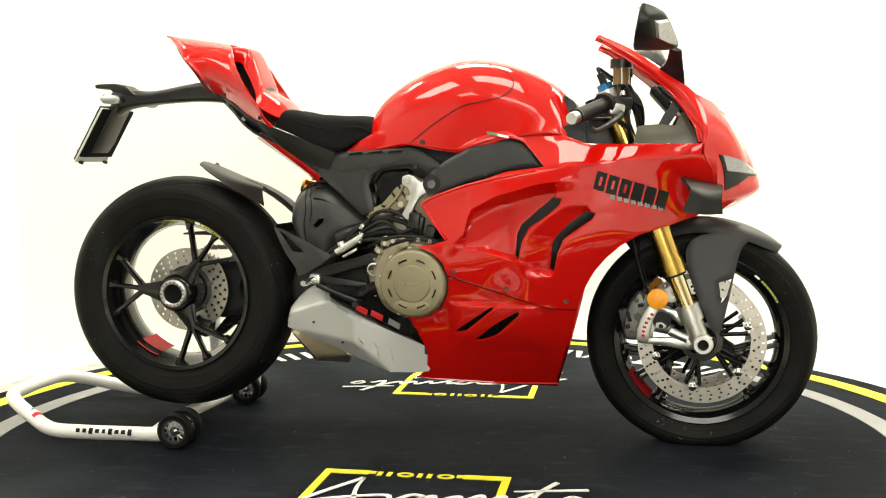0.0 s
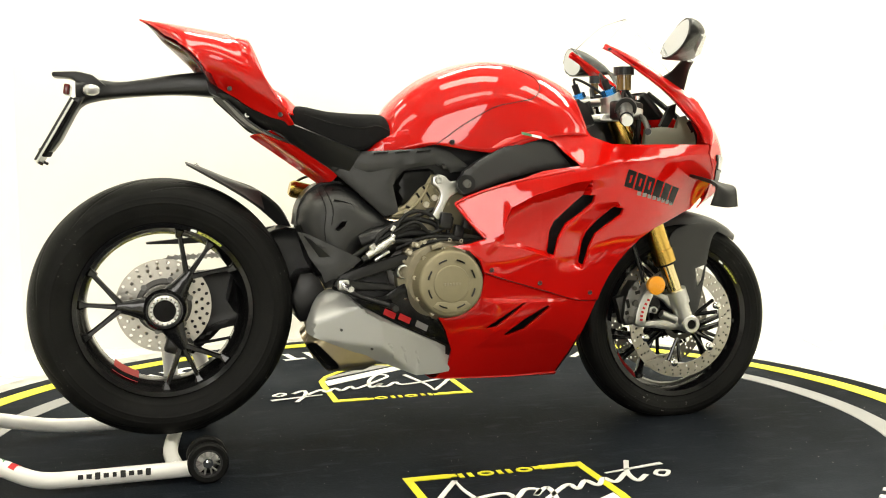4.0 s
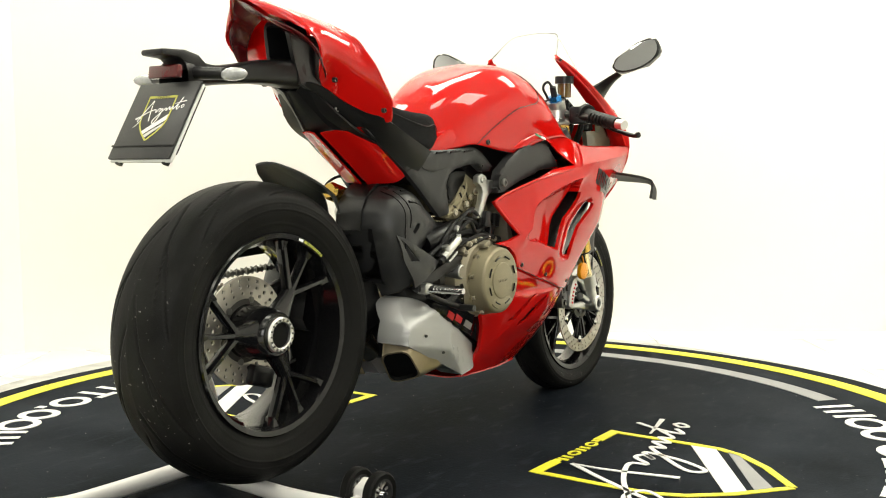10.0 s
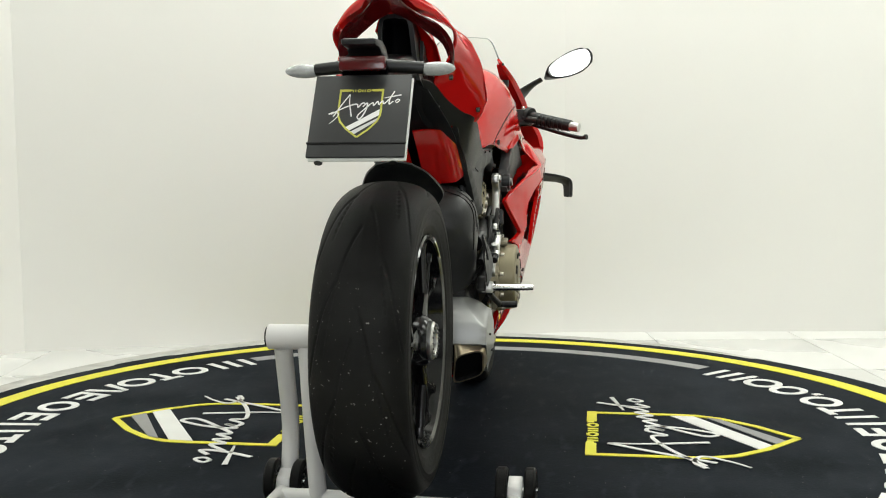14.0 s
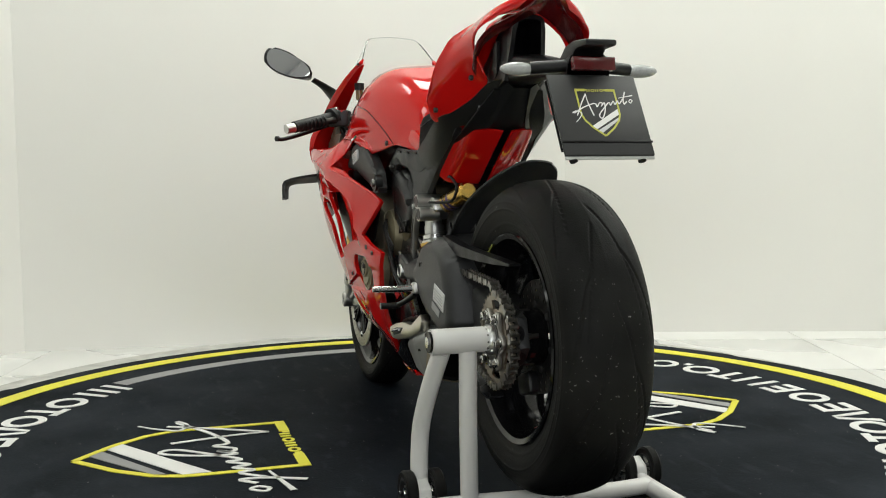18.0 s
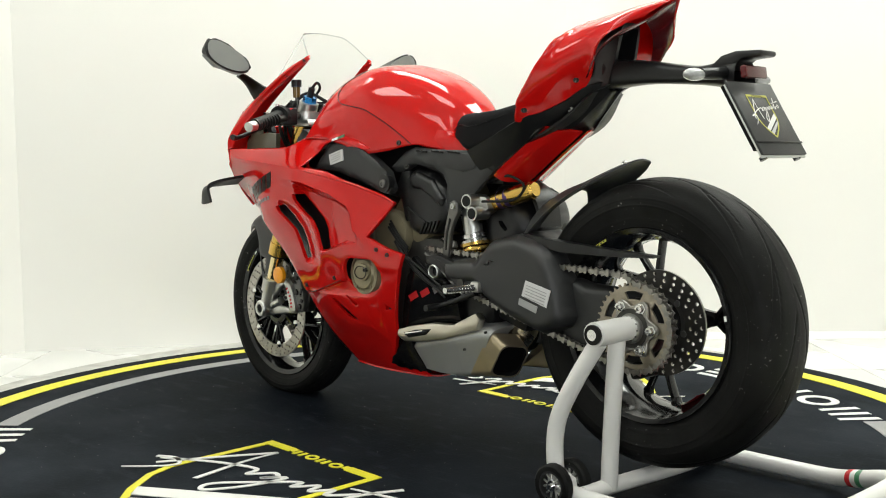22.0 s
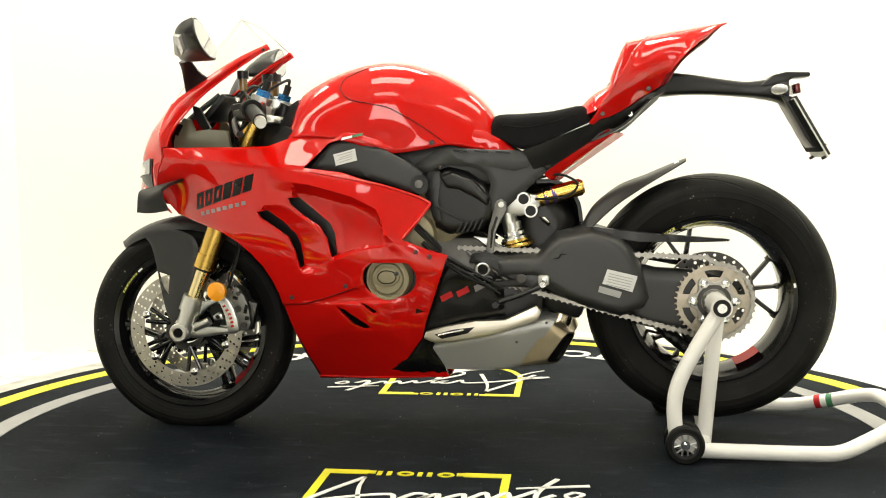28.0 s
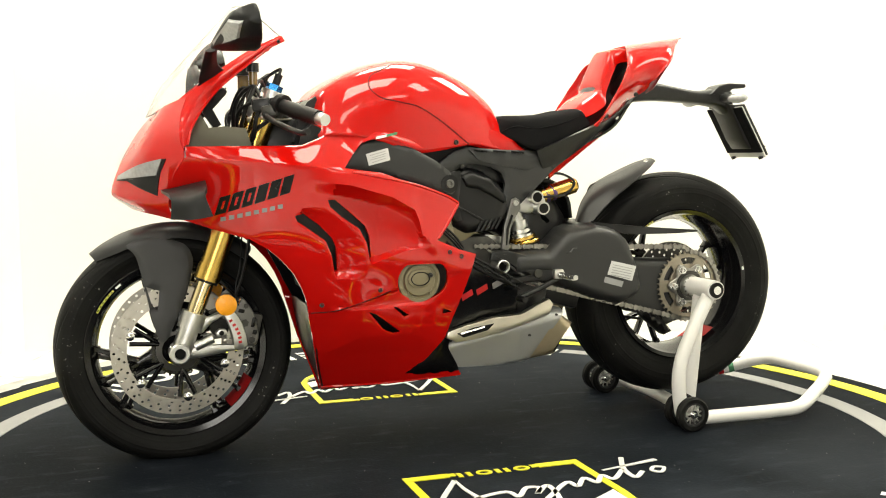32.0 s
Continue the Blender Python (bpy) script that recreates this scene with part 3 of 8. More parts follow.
def build_turntable():
    table = empty("turntable", "round dark rubber-topped turntable with yellow ring", "turntable")
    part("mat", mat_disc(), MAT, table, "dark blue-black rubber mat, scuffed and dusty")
    up = Matrix.Translation((0, 0, -0.0012))

    def put(name, bm, mat, turn=None):
        bmesh.ops.transform(bm, matrix=up @ turn if turn else up, verts=bm.verts[:])
        return part(name, bm, mat, table, recalc=True)
    put("yellow_ring", arc_band(1.420, 1.484, 0, 360, 0.0, n=240), MATYELLOW)
    put("grey_arc", arc_band(1.232, 1.300, -41.0, 43.3, 0.0), MATGREY)
    put("grey_arc", arc_band(1.232, 1.300, 134.2, 228.5, 0.0), MATGREY)
    marks = [(48.0, 3.4, "stems"), (56.2, 3.0, "ring"), (61.7, 2.1, "post"), (67.1, 3.0, "ring"), (72.6, 2.7, "wedge"), (78.0, 2.2, "bars"), (84.4, 2.8, "ring"), (90.6, 2.0, "bars"), (96.6, 2.4, "stems"), (102.2, 2.1, "post"), (107.7, 3.0, "ring"), (111.6, 0.6, "dot"), (115.4, 2.7, "ring"), (121.0, 3.0, "ring"), (127.9, 3.4, "stems")]
    for shift in (0.0, 184.8):
        before = set(table.children)
        letter_blocks(table, [(a + shift, h, k) for a, h, k in marks])
        for ob in set(table.children) - before:
            ob.data.transform(up)
    for turn in (pose(0.023, -0.417, 0), pose(0.001, 0.408, 0, 0, 0, 180)):
        shield(lambda name, bm, mat, turn=turn: put(name, bm, mat, turn), table, (MATYELLOW, MATWHITE, MATGREY))
    rnd = random.Random(4)
    bm = bmesh.new()
    for i in range(420):
        a, r = rnd.uniform(0, 6.283), 1.35 * math.sqrt(rnd.random())
        x, y, s = r * math.cos(a), r * math.sin(a), rnd.uniform(0.0006, 0.0018)
        add_crumb(bm, (x, y, -0.0011), s, rnd)
    ob = part("dust_specks", bm, MATGREY, table)
    ob["kind"] = "stuff"
    return table


def add_crumb(bm, p, s, rnd):
    x, y, z = p
    v = [bm.verts.new((x + s * rnd.uniform(0.5, 1.4) * math.cos(a), y + s * rnd.uniform(0.5, 1.4) * math.sin(a), z)) for a in (0, 2.1, 4.2)]
    t = bm.verts.new((x, y, z + s * 0.8))
    for i in range(3):
        bm.faces.new((v[i], v[(i + 1) % 3], t))


def lathe_z(profile, seg=240, closed=False):
    bm = bmesh.new()
    rings = [[bm.verts.new((r * math.cos(2 * math.pi * k / seg), r * math.sin(2 * math.pi * k / seg), z)) for k in range(seg)] for r, z in profile]
    for a, b in list(zip(rings, rings[1:])) + ([(rings[-1], rings[0])] if closed else []):
        for k in range(seg):
            bm.faces.new((a[k], a[(k + 1) % seg], b[(k + 1) % seg], b[k]))
    bmesh.ops.remove_doubles(bm, verts=bm.verts[:], dist=1e-6)
    return bm


build_pit_ring()
turntable = build_turntable()


# ---- the motorcycle: x forward, y left, z up, origin under its middle ----
RAX = (-0.749, 0.0, 0.390)
FAX = (0.718, 0.0, 0.2865)

motorcycle = empty("motorcycle", "glossy red sport motorcycle with gold forks and black wheels", "motorcycle")


def P(name, bm, mat, parent=None, label="", sharp=38):
    return part(name, bm, mat, parent or motorcycle, label, sharp)


def dome(outline, base, height, fall=0.03):
    """Width that swells away from an outline's edge."""
    poly = np.array(outline)
    nxt = np.roll(poly, -1, 0)

    def width(x, z):
        p = np.array((x, z))
        e = nxt - poly
        t = np.clip(((p - poly) * e).sum(1) / np.maximum((e ** 2).sum(1), 1e-9), 0, 1)
        d = np.sqrt(((poly + e * t[:, None] - p) ** 2).sum(1)) + 1e-6
        d = float((d ** -5.0).sum() ** -0.2)
        u = min(1.0, d / fall)
        return base + height * math.sqrt(max(0.0, 1 - (1 - u) ** 2))
    return width


def puffy(outline, base, height, fall=0.03, side=1, thick=0.05, step=0.012, holes=(), smooth=0):
    o = rounded(outline, smooth) if smooth else outline
    return panel(o, dome(o, base, height, fall), thick=thick, step=step, holes=holes, side=side, lip=0.0)


def bolt(at, side, r=0.007, mat=None, parent=None, name="bolt"):
    x, y, z = at
    bm = lathe([(0.0, 0.001), (r * 0.45, 0.001), (r * 0.5, 0.004), (r * 0.9, 0.004), (r, 0.002), (r, -0.004)], (0, 0, 0), 16)
    if side < 0:
        flip(bm)
    bmesh.ops.translate(bm, vec=(x, y, z), verts=bm.verts[:])
    return P(name, bm, mat or DARKMETAL, parent)


# -- wheels --
def tyre(name, centre, radius, half, bead, parent, turns, seed, n_a=960, n_u=170):
    """A tyre with cut tread grooves and a rounded carcass."""
    cx, cy, cz = centre
    prof = spline([(bead, -half * 0.80), (bead + 0.010, -half * 0.87), (bead + (radius - bead) * 0.38, -half * 0.985), (bead + (radius - bead) * 0.56, -half), (bead + (radius - bead) * 0.74, -half * 0.92), (bead + (radius - bead) * 0.90, -half * 0.66), (bead + (radius - bead) * 0.975, -half * 0.34), (radius, 0)], n_u // 2 + 1)
    prof = prof + [np.array((p[0], -p[1])) for p in prof[-2::-1]]
    prof = np.array(prof)
    n_u = len(prof)
    r = np.repeat(prof[:, 0][:, None], n_a, 1)
    y = np.repeat(prof[:, 1][:, None], n_a, 1)
    u = y / half
    a = np.repeat((np.arange(n_a) / n_a * 2 * math.pi)[None, :], n_u, 0)
    cut = np.zeros_like(r)
    tread = r > bead + (radius - bead) * 0.70
    pitch = 2 * math.pi / turns
    for s in (-1, 1):
        for off, lo, hi, bend in ((0.0, 0.04, 0.62, 1.25), (0.5, 0.34, 0.93, 0.95)):
            v = s * u
            path = bend * (v - lo) * 1.15 - 0.12 * np.sin((v - lo) * 5.0)
            da = (a - path - (off + (0.25 if s > 0 else 0.0)) * pitch + math.pi * 8) % pitch
            da = np.minimum(da, pitch - da) * r
            inside_ = np.clip((v - lo) / 0.06, 0, 1) * np.clip((hi - v) / 0.06, 0, 1)
            cut = np.maximum(cut, np.clip(1.25 - da / 0.0062, 0, 1) * inside_)
    r = r - 0.0035 * np.sqrt(cut) * tread
    # fine moulded rings on the side walls
    wall = (r - bead) / (radius - bead)
    for at_, high in ((0.20, 0.0009), (0.47, 0.0012), (0.60, 0.0008)):
        y = y + np.sign(y) * high * np.exp(-((wall - at_) / 0.016) ** 2) * (np.abs(u) > 0.5)
    height = np.maximum(cz + r * np.sin(a), 0.0006)
    verts = np.stack([cx + r * np.cos(a), cy + y, height], 2).reshape(-1, 3)
    i, j = np.meshgrid(np.arange(n_u - 1), np.arange(n_a), indexing="ij")
    k = (j + 1) % n_a
    faces = np.stack([i * n_a + j, i * n_a + k, (i + 1) * n_a + k, (i + 1) * n_a + j], 2).reshape(-1, 4)
    me = bpy.data.meshes.new(name)
    me.from_pydata(verts.tolist(), [], faces.tolist())
    me.materials.append(RUBBER)
    me.polygons.foreach_set("use_smooth", [True] * len(me.polygons))
    ob = new(name, me)
    ob.parent = parent
    return ob


def spoke_arm(parent, centre, base_angle, hub_r, node_r, end_r, y_hub, y_end, spread=24.0, name="spoke"):
    """One arm from the hub that splits into three thin branches."""
    cx, cy, cz = centre

    def at(r, ang, y):
        return Vector((cx + r * math.cos(radians(ang)), cy + y, cz + r * math.sin(radians(ang))))

    def blade(p, q, w0, w1, t0, t1):
        bm = bmesh.new()
        d = (q - p).normalized()
        s = d.cross(Vector((0, 1, 0))).normalized()
        rows = []
        for c, w, t in ((p, w0, t0), (p.lerp(q, 0.5), (w0 + w1) * 0.46, (t0 + t1) / 2), (q, w1, t1)):
            rows.append([bm.verts.new(c + s * w * a + Vector((0, t * b, 0))) for a, b in ((-1, -0.6), (-0.6, -1), (0.6, -1), (1, -0.6), (1, 0.6), (0.6, 1), (-0.6, 1), (-1, 0.6))])
        for a, b in zip(rows, rows[1:]):
            for k in range(8):
                bm.faces.new((a[k], a[(k + 1) % 8], b[(k + 1) % 8], b[k]))
        bm.faces.new(rows[0])
        bm.faces.new(rows[-1][::-1])
        return bm
    arm = part(name, blade(at(hub_r * 0.8, base_angle, y_hub), at(node_r, base_angle, (y_hub + y_end) / 2), 0.030, 0.013, 0.014, 0.012), RIMBLACK, parent)
    for d in (-spread, 0, spread):
        start = at(node_r * 0.92, base_angle + d * 0.12, (y_hub + y_end) / 2)
        part("branch", blade(start, at(end_r, base_angle + d, y_end), 0.0075, 0.0062 if d else 0.0048, 0.012, 0.013), RIMBLACK, arm)
        part("branch_foot", blade(at(end_r - 0.016, base_angle + d, y_end), at(end_r + 0.004, base_angle + d, y_end), 0.006, 0.013, 0.012, 0.016), RIMBLACK, arm)


def decal_arc(parent, centre, r0, r1, a0, a1, y, mat, name="decal", n=12):
    cx, cy, cz = centre
    bm = bmesh.new()
    rows = [[bm.verts.new((cx + r * math.cos(radians(a)), cy + yy, cz + r * math.sin(radians(a)))) for r, yy in ((r0, y), (r1, y))] for a in np.linspace(a0, a1, n)]
    for p, q in zip(rows, rows[1:]):
        bm.faces.new((p[0], p[1], q[1], q[0]))
    return part(name, bm, mat, parent)


def inner_decal(parent, centre, r, a0, a1, y0, y1, mat):
    cx, cy, cz = centre
    bm = bmesh.new()
    rows = [[bm.verts.new((cx + r * math.cos(radians(a)), cy + y, cz + r * math.sin(radians(a)))) for y in (y0, y1)] for a in np.linspace(a0, a1, 12)]
    for p, q in zip(rows, rows[1:]):
        bm.faces.new((p[0], p[1], q[1], q[0]))
    return part("decal", bm, mat, parent, "red band on the rim")


def barrel_decal(parent, centre, a0, a1, profile, mat, n=14):
    """A coloured band that follows the rim's inner barrel."""
    bm = bmesh.new()
    rows = []
    for i in range(n + 1):
        a = math.radians(a0 + (a1 - a0) * i / n)
        rows.append([bm.verts.new((centre[0] + q * math.cos(a), centre[1] + y, centre[2] + q * math.sin(a))) for y, q in profile])
    for u, v in zip(rows, rows[1:]):
        for k in range(len(profile) - 1):
            bm.faces.new((u[k], u[k + 1], v[k + 1], v[k]))
    bmesh.ops.solidify(bm, geom=bm.faces[:], thickness=0.0006)
    return part("decal", bm, mat, parent)


def brake_disc(name, centre, y, r0, r1, thick, parent, rings, mat=None, scallop=0.0):
    """A drilled disc with real holes."""
    cx, cy, cz = centre
    outer = [((r1 + scallop * math.cos(10 * a)) * math.cos(a), (r1 + scallop * math.cos(10 * a)) * math.sin(a)) for a in np.linspace(0, 2 * math.pi, 97)[:-1]]
    holes = [[(r0 * math.cos(a), r0 * math.sin(a)) for a in np.linspace(0, 2 * math.pi, 73)[:-1]]]
    for r, n, off, hr in rings:
        for k in range(n):
            a = 2 * math.pi * (k + off) / n
            holes.append([(r * math.cos(a) + hr * math.cos(b), r * math.sin(a) + hr * math.sin(b)) for b in np.linspace(0, 2 * math.pi, 9)[:-1]])
    bm = panel(outer, thick / 2, thick=thick, step=0.012, holes=holes, lip=0.0003)
    bmesh.ops.translate(bm, vec=(cx, cy + y, cz), verts=bm.verts[:])
    return part(name, bm, mat or DISCSTEEL, parent, "drilled steel brake disc")


def build_rear_wheel():
    c = RAX
    w = P("rear_wheel", lathe([(0.2105, -0.083), (0.2215, -0.0870), (0.2245, -0.083), (0.219, -0.076), (0.207, -0.066), (0.199, -0.03), (0.199, 0.03), (0.207, 0.066), (0.219, 0.076), (0.2245, 0.083), (0.2215, 0.087), (0.2105, 0.083), (0.204, 0.06), (0.192, 0.03), (0.192, -0.03), (0.204, -0.06)], c, 120, closed=True), RIMBLACK, label="black forged rear wheel rim")
    tyre("tyre", c, 0.3345, 0.0948, 0.2195, w, 9, 1)
    for a in (174, 54, -66):
        spoke_arm(w, c, a, 0.060, 0.115, 0.202, -0.062, -0.058)
    part("hub", lathe([(0.0, -0.055), (0.030, -0.055), (0.031, -0.085), (0.046, -0.086), (0.050, -0.082), (0.055, -0.070), (0.060, -0.045), (0.060, 0.03), (0.060, 0.06), (0.0, 0.06)], c, 64), RIMBLACK, w, "black wheel hub")
    nut = part("hub_nut", lathe([(0.028, -0.060), (0.028, -0.096), (0.030, -0.098), (0.036, -0.098), (0.040, -0.094), (0.040, -0.084)], c, 60, closed=True), SILVER, w, "bright steel castellated hub nut")
    for k in range(18):
        a = k * math.pi / 9
        part("castellation", box((c[0] + 0.0335 * math.cos(a), -0.0992, c[2] + 0.0335 * math.sin(a)), (0.005, 0.004, 0.004), (0, -math.degrees(a), 0), 0.001), SHADOWALLOY, nut)
    # Black disc paints the dark of the hollow hub.
    part("hub_bore_shade", lathe([(0.0, -0.090), (0.0285, -0.090)], c, 40), INKBLACK, w)
    decal_arc(w, c, 0.2125, 0.2185, 48, 66, -0.0875, YELLOWDECAL)
    for k in range(6):
        decal_arc(w, c, 0.2138, 0.2172, 49 + k * 2.6, 50.4 + k * 2.6, -0.0881, INKBLACK, "letter_bar", 3)
    decal_arc(w, c, 0.2125, 0.2185, 67, 71, -0.0875, INKWHITE)
    decal_arc(w, c, 0.2125, 0.2180, 62, 46, 0.0875, YELLOWDECAL)
    for k in range(6):
        decal_arc(w, c, 0.2136, 0.2170, 60.6 - k * 2.4, 59.2 - k * 2.4, 0.0881, INKBLACK, "letter_bar", 3)
    decal_arc(w, c, 0.2125, 0.2185, 168, 171, 0.0875, INKWHITE)
    inner_decal(w, c, 0.1915, 228, 249, -0.03, 0.06, INKRED)
    inner_decal(w, c, 0.1985, 228, 249, -0.056, -0.042, INKRED)
    disc = brake_disc("brake_disc", c, 0.016, 0.070, 0.1225, 0.005, w, [(0.1135, 26, 0.0, 0.0048), (0.0990, 24, 0.5, 0.0048), (0.0845, 20, 0.2, 0.0046)])
    part("disc_carrier", lathe([(0.045, 0.008), (0.072, 0.013), (0.072, 0.019), (0.045, 0.024)], c, 48, closed=True), DARKMETAL, disc)
    brake_disc("disc_backing", c, 0.0205, 0.070, 0.1222, 0.002, w, [(0.1135, 26, 0.0, 0.0046), (0.0990, 24, 0.5, 0.0046), (0.0845, 20, 0.2, 0.0044)], DARKMETAL)["label"] = "dark inner face of the drilled disc"
    for k in range(6):
        a = math.radians(60 * k + 15)
        part("disc_button", tube([(c[0] + 0.070 * math.cos(a), 0.010, c[2] + 0.070 * math.sin(a)), (c[0] + 0.070 * math.cos(a), 0.024, c[2] + 0.070 * math.sin(a))], 0.0075, 14), SHADOWALLOY, disc)
    # sprocket side
    teeth = []
    for k in range(41):
        for d, r in ((0.0, 0.094), (0.3, 0.0955), (0.42, 0.102), (0.58, 0.102), (0.7, 0.0955)):
            a = 2 * math.pi * (k + d) / 41
            teeth.append((c[0] + r * math.cos(a), c[2] + r * math.sin(a)))
    slots = []
    for k in range(6):
        a0 = math.radians(60 * k + 12)
        pts = [(c[0] + 0.083 * math.cos(a0 + t), c[2] + 0.083 * math.sin(a0 + t)) for t in np.linspace(0, 0.62, 7)] + [(c[0] + 0.064 * math.cos(a0 + t), c[2] + 0.064 * math.sin(a0 + t)) for t in np.linspace(0.56, 0.06, 7)]
        slots.append(pts)
    sp = P("sprocket", panel(teeth, 0.118, thick=0.006, step=0.012, holes=slots, lip=0.0006), material("worn_sprocket", (0.33, 0.295, 0.24), 0.40, metal=1.0, vary=0.25, scale=60), label="worn rear sprocket")
    flower = [(c[0] + (0.060 + 0.010 * math.cos(6 * a)) * math.cos(a), c[2] + (0.060 + 0.010 * math.cos(6 * a)) * math.sin(a)) for a in np.linspace(0, 2 * math.pi, 73)[:-1]]
    part("sprocket_carrier", slab(flower, 0.119, 0.127, 0.0015, 1), material("carrier_alloy", (0.30, 0.29, 0.27), 0.38, metal=1.0, vary=0.12, scale=50), sp, "grey six-lobed sprocket carrier")
    part("carrier_ring", lathe([(0.034, 0.124), (0.046, 0.124), (0.044, 0.129), (0.034, 0.129)], c, 40, closed=True), DARKMETAL, sp)
    for k in range(6):
        a = math.radians(60 * k)
        q = (c[0] + 0.054 * math.cos(a), 0.127, c[2] + 0.054 * math.sin(a))
        part("bolt", lathe([(0.0125, 0.0), (0.0125, 0.003), (0.0095, 0.004), (0.0095, 0.013), (0.005, 0.014), (0.0045, 0.010), (0.0, 0.010)], q, 6), CHROME, sp)
    nutl = part("axle_nut", lathe([(0.032, 0.127), (0.032, 0.136), (0.028, 0.143), (0.018, 0.145), (0.0, 0.145)], c, 40), SILVER, sp)
    for k in range(12):
        a = k * math.pi / 6
        part("castellation", box((c[0] + 0.0265 * math.cos(a), 0.1440, c[2] + 0.0265 * math.sin(a)), (0.006, 0.004, 0.004), (0, -math.degrees(a), 0), 0.001), SHADOWALLOY, nutl)
    # eccentric hub of the swingarm, behind the sprocket, and its caliper
    P("axle_carrier", lathe([(0.040, 0.066), (0.062, 0.070), (0.066, 0.082), (0.066, 0.104), (0.060, 0.112), (0.040, 0.112)], c, 56, closed=True), BLACK)
    hubc = P("hub_carrier", lathe([(0.040, 0.024), (0.052, 0.026), (0.056, 0.034), (0.052, 0.040), (0.060, 0.046), (0.060, 0.058), (0.054, 0.064), (0.040, 0.066)], c, 48, closed=True), GLOSSBLACK, label="stepped black hub between disc and sprocket")
    for k in range(5):
        a = math.radians(72 * k + 24)
        part("hub_bolt", tube([(c[0] + 0.056 * math.cos(a), 0.044, c[2] + 0.056 * math.sin(a)), (c[0] + 0.056 * math.cos(a), 0.070, c[2] + 0.056 * math.sin(a))], 0.0065, 10), DARKMETAL, hubc)
    P("rear_caliper", box((c[0] + 0.035, 0.018, c[2] - 0.108), (0.070, 0.050, 0.048), (0, 18, 0), 0.009), BLACK, label="small dark rear brake caliper")


def build_front_wheel():
    c = FAX
    w = P("front_wheel", lathe([(0.213, -0.045), (0.227, -0.049), (0.231, -0.046), (0.225, -0.040), (0.209, -0.032), (0.203, 0.0), (0.209, 0.032), (0.225, 0.040), (0.231, 0.046), (0.227, 0.049), (0.213, 0.045), (0.203, 0.028), (0.194, 0.0), (0.203, -0.028)], c, 120, closed=True), RIMBLACK, label="black forged front wheel rim")
    tyre("tyre", c, 0.3022, 0.0568, 0.229, w, 10, 2, n_a=600, n_u=110)
    for a in (92, -28, 212):
        spoke_arm(w, c, a, 0.045, 0.105, 0.204, -0.016, -0.012)
        spoke_arm(w, c, a + 6, 0.045, 0.105, 0.204, 0.016, 0.012)
    part("hub", lathe([(0.0, -0.075), (0.022, -0.075), (0.030, -0.060), (0.038, -0.055), (0.038, 0.055), (0.030, 0.060), (0.022, 0.075), (0.0, 0.075)], c, 40), RIMBLACK, w)
    for s in (1, -1):
        d = brake_disc("brake_disc", c, s * 0.070, 0.126, 0.1655, 0.005, w, [(0.157, 40, 0.0, 0.0038), (0.146, 34, 0.5, 0.0038), (0.135, 30, 0.2, 0.0038)])
        part("disc_carrier", lathe([(0.040, s * 0.060), (0.055, s * 0.062), (0.055, s * 0.067), (0.040, s * 0.069)], c, 40, closed=True), DARKMETAL, d)
        if s > 0:
            part("sensor_ring", lathe([(0.050, 0.052), (0.066, 0.052), (0.066, 0.055), (0.050, 0.055)], c, 60, closed=True), RIMBLACK, w)
            for k in range(30):
                a = 2 * math.pi * k / 30
                part("sensor_tooth", box((c[0] + 0.068 * math.cos(a), 0.0535, c[2] + 0.068 * math.sin(a)), (0.006, 0.003, 0.005), (0, -math.degrees(a), 0), 0.0), RIMBLACK, w)
        for k in range(6):
            a = math.radians(60 * k + 20)
            for dd in (-0.16, 0.16):
                part("carrier_arm", tube([(c[0] + 0.05 * math.cos(a), s * 0.064, c[2] + 0.05 * math.sin(a)), (c[0] + 0.121 * math.cos(a + dd), s * 0.069, c[2] + 0.121 * math.sin(a + dd))], 0.0058, 8), RIMBLACK, d)
            part("disc_button", lathe([(0.0, 0.008), (0.006, 0.008), (0.011, 0.005), (0.011, -0.004)], (c[0] + 0.124 * math.cos(a), s * 0.070, c[2] + 0.124 * math.sin(a)), 16) if s > 0 else flip(lathe([(0.0, 0.008), (0.006, 0.008), (0.011, 0.005), (0.011, -0.004)], (c[0] + 0.124 * math.cos(a), 0.070, c[2] + 0.124 * math.sin(a)), 16)), CHROME, d)
        decal_arc(w, c, 0.2165, 0.2215, 28, 46, s * 0.0495, YELLOWDECAL)
        decal_arc(w, c, 0.2165, 0.2215, 48, 52, s * 0.0495, INKWHITE)
        for k in range(6):
            decal_arc(w, c, 0.2175, 0.2205, 29 + k * 2.9, 30.6 + k * 2.9, s * 0.0501, INKBLACK, "letter_bar", 3)
    barrel_decal(w, c, 206, 231, ((-0.043, 0.2108), (-0.028, 0.2018), (0.0, 0.1928), (0.028, 0.2018), (0.043, 0.2108)), INKRED)


build_rear_wheel()
build_front_wheel()


# -- front end --
def fork_x(z):
    return 0.687 - 0.378 * (z - 0.36)


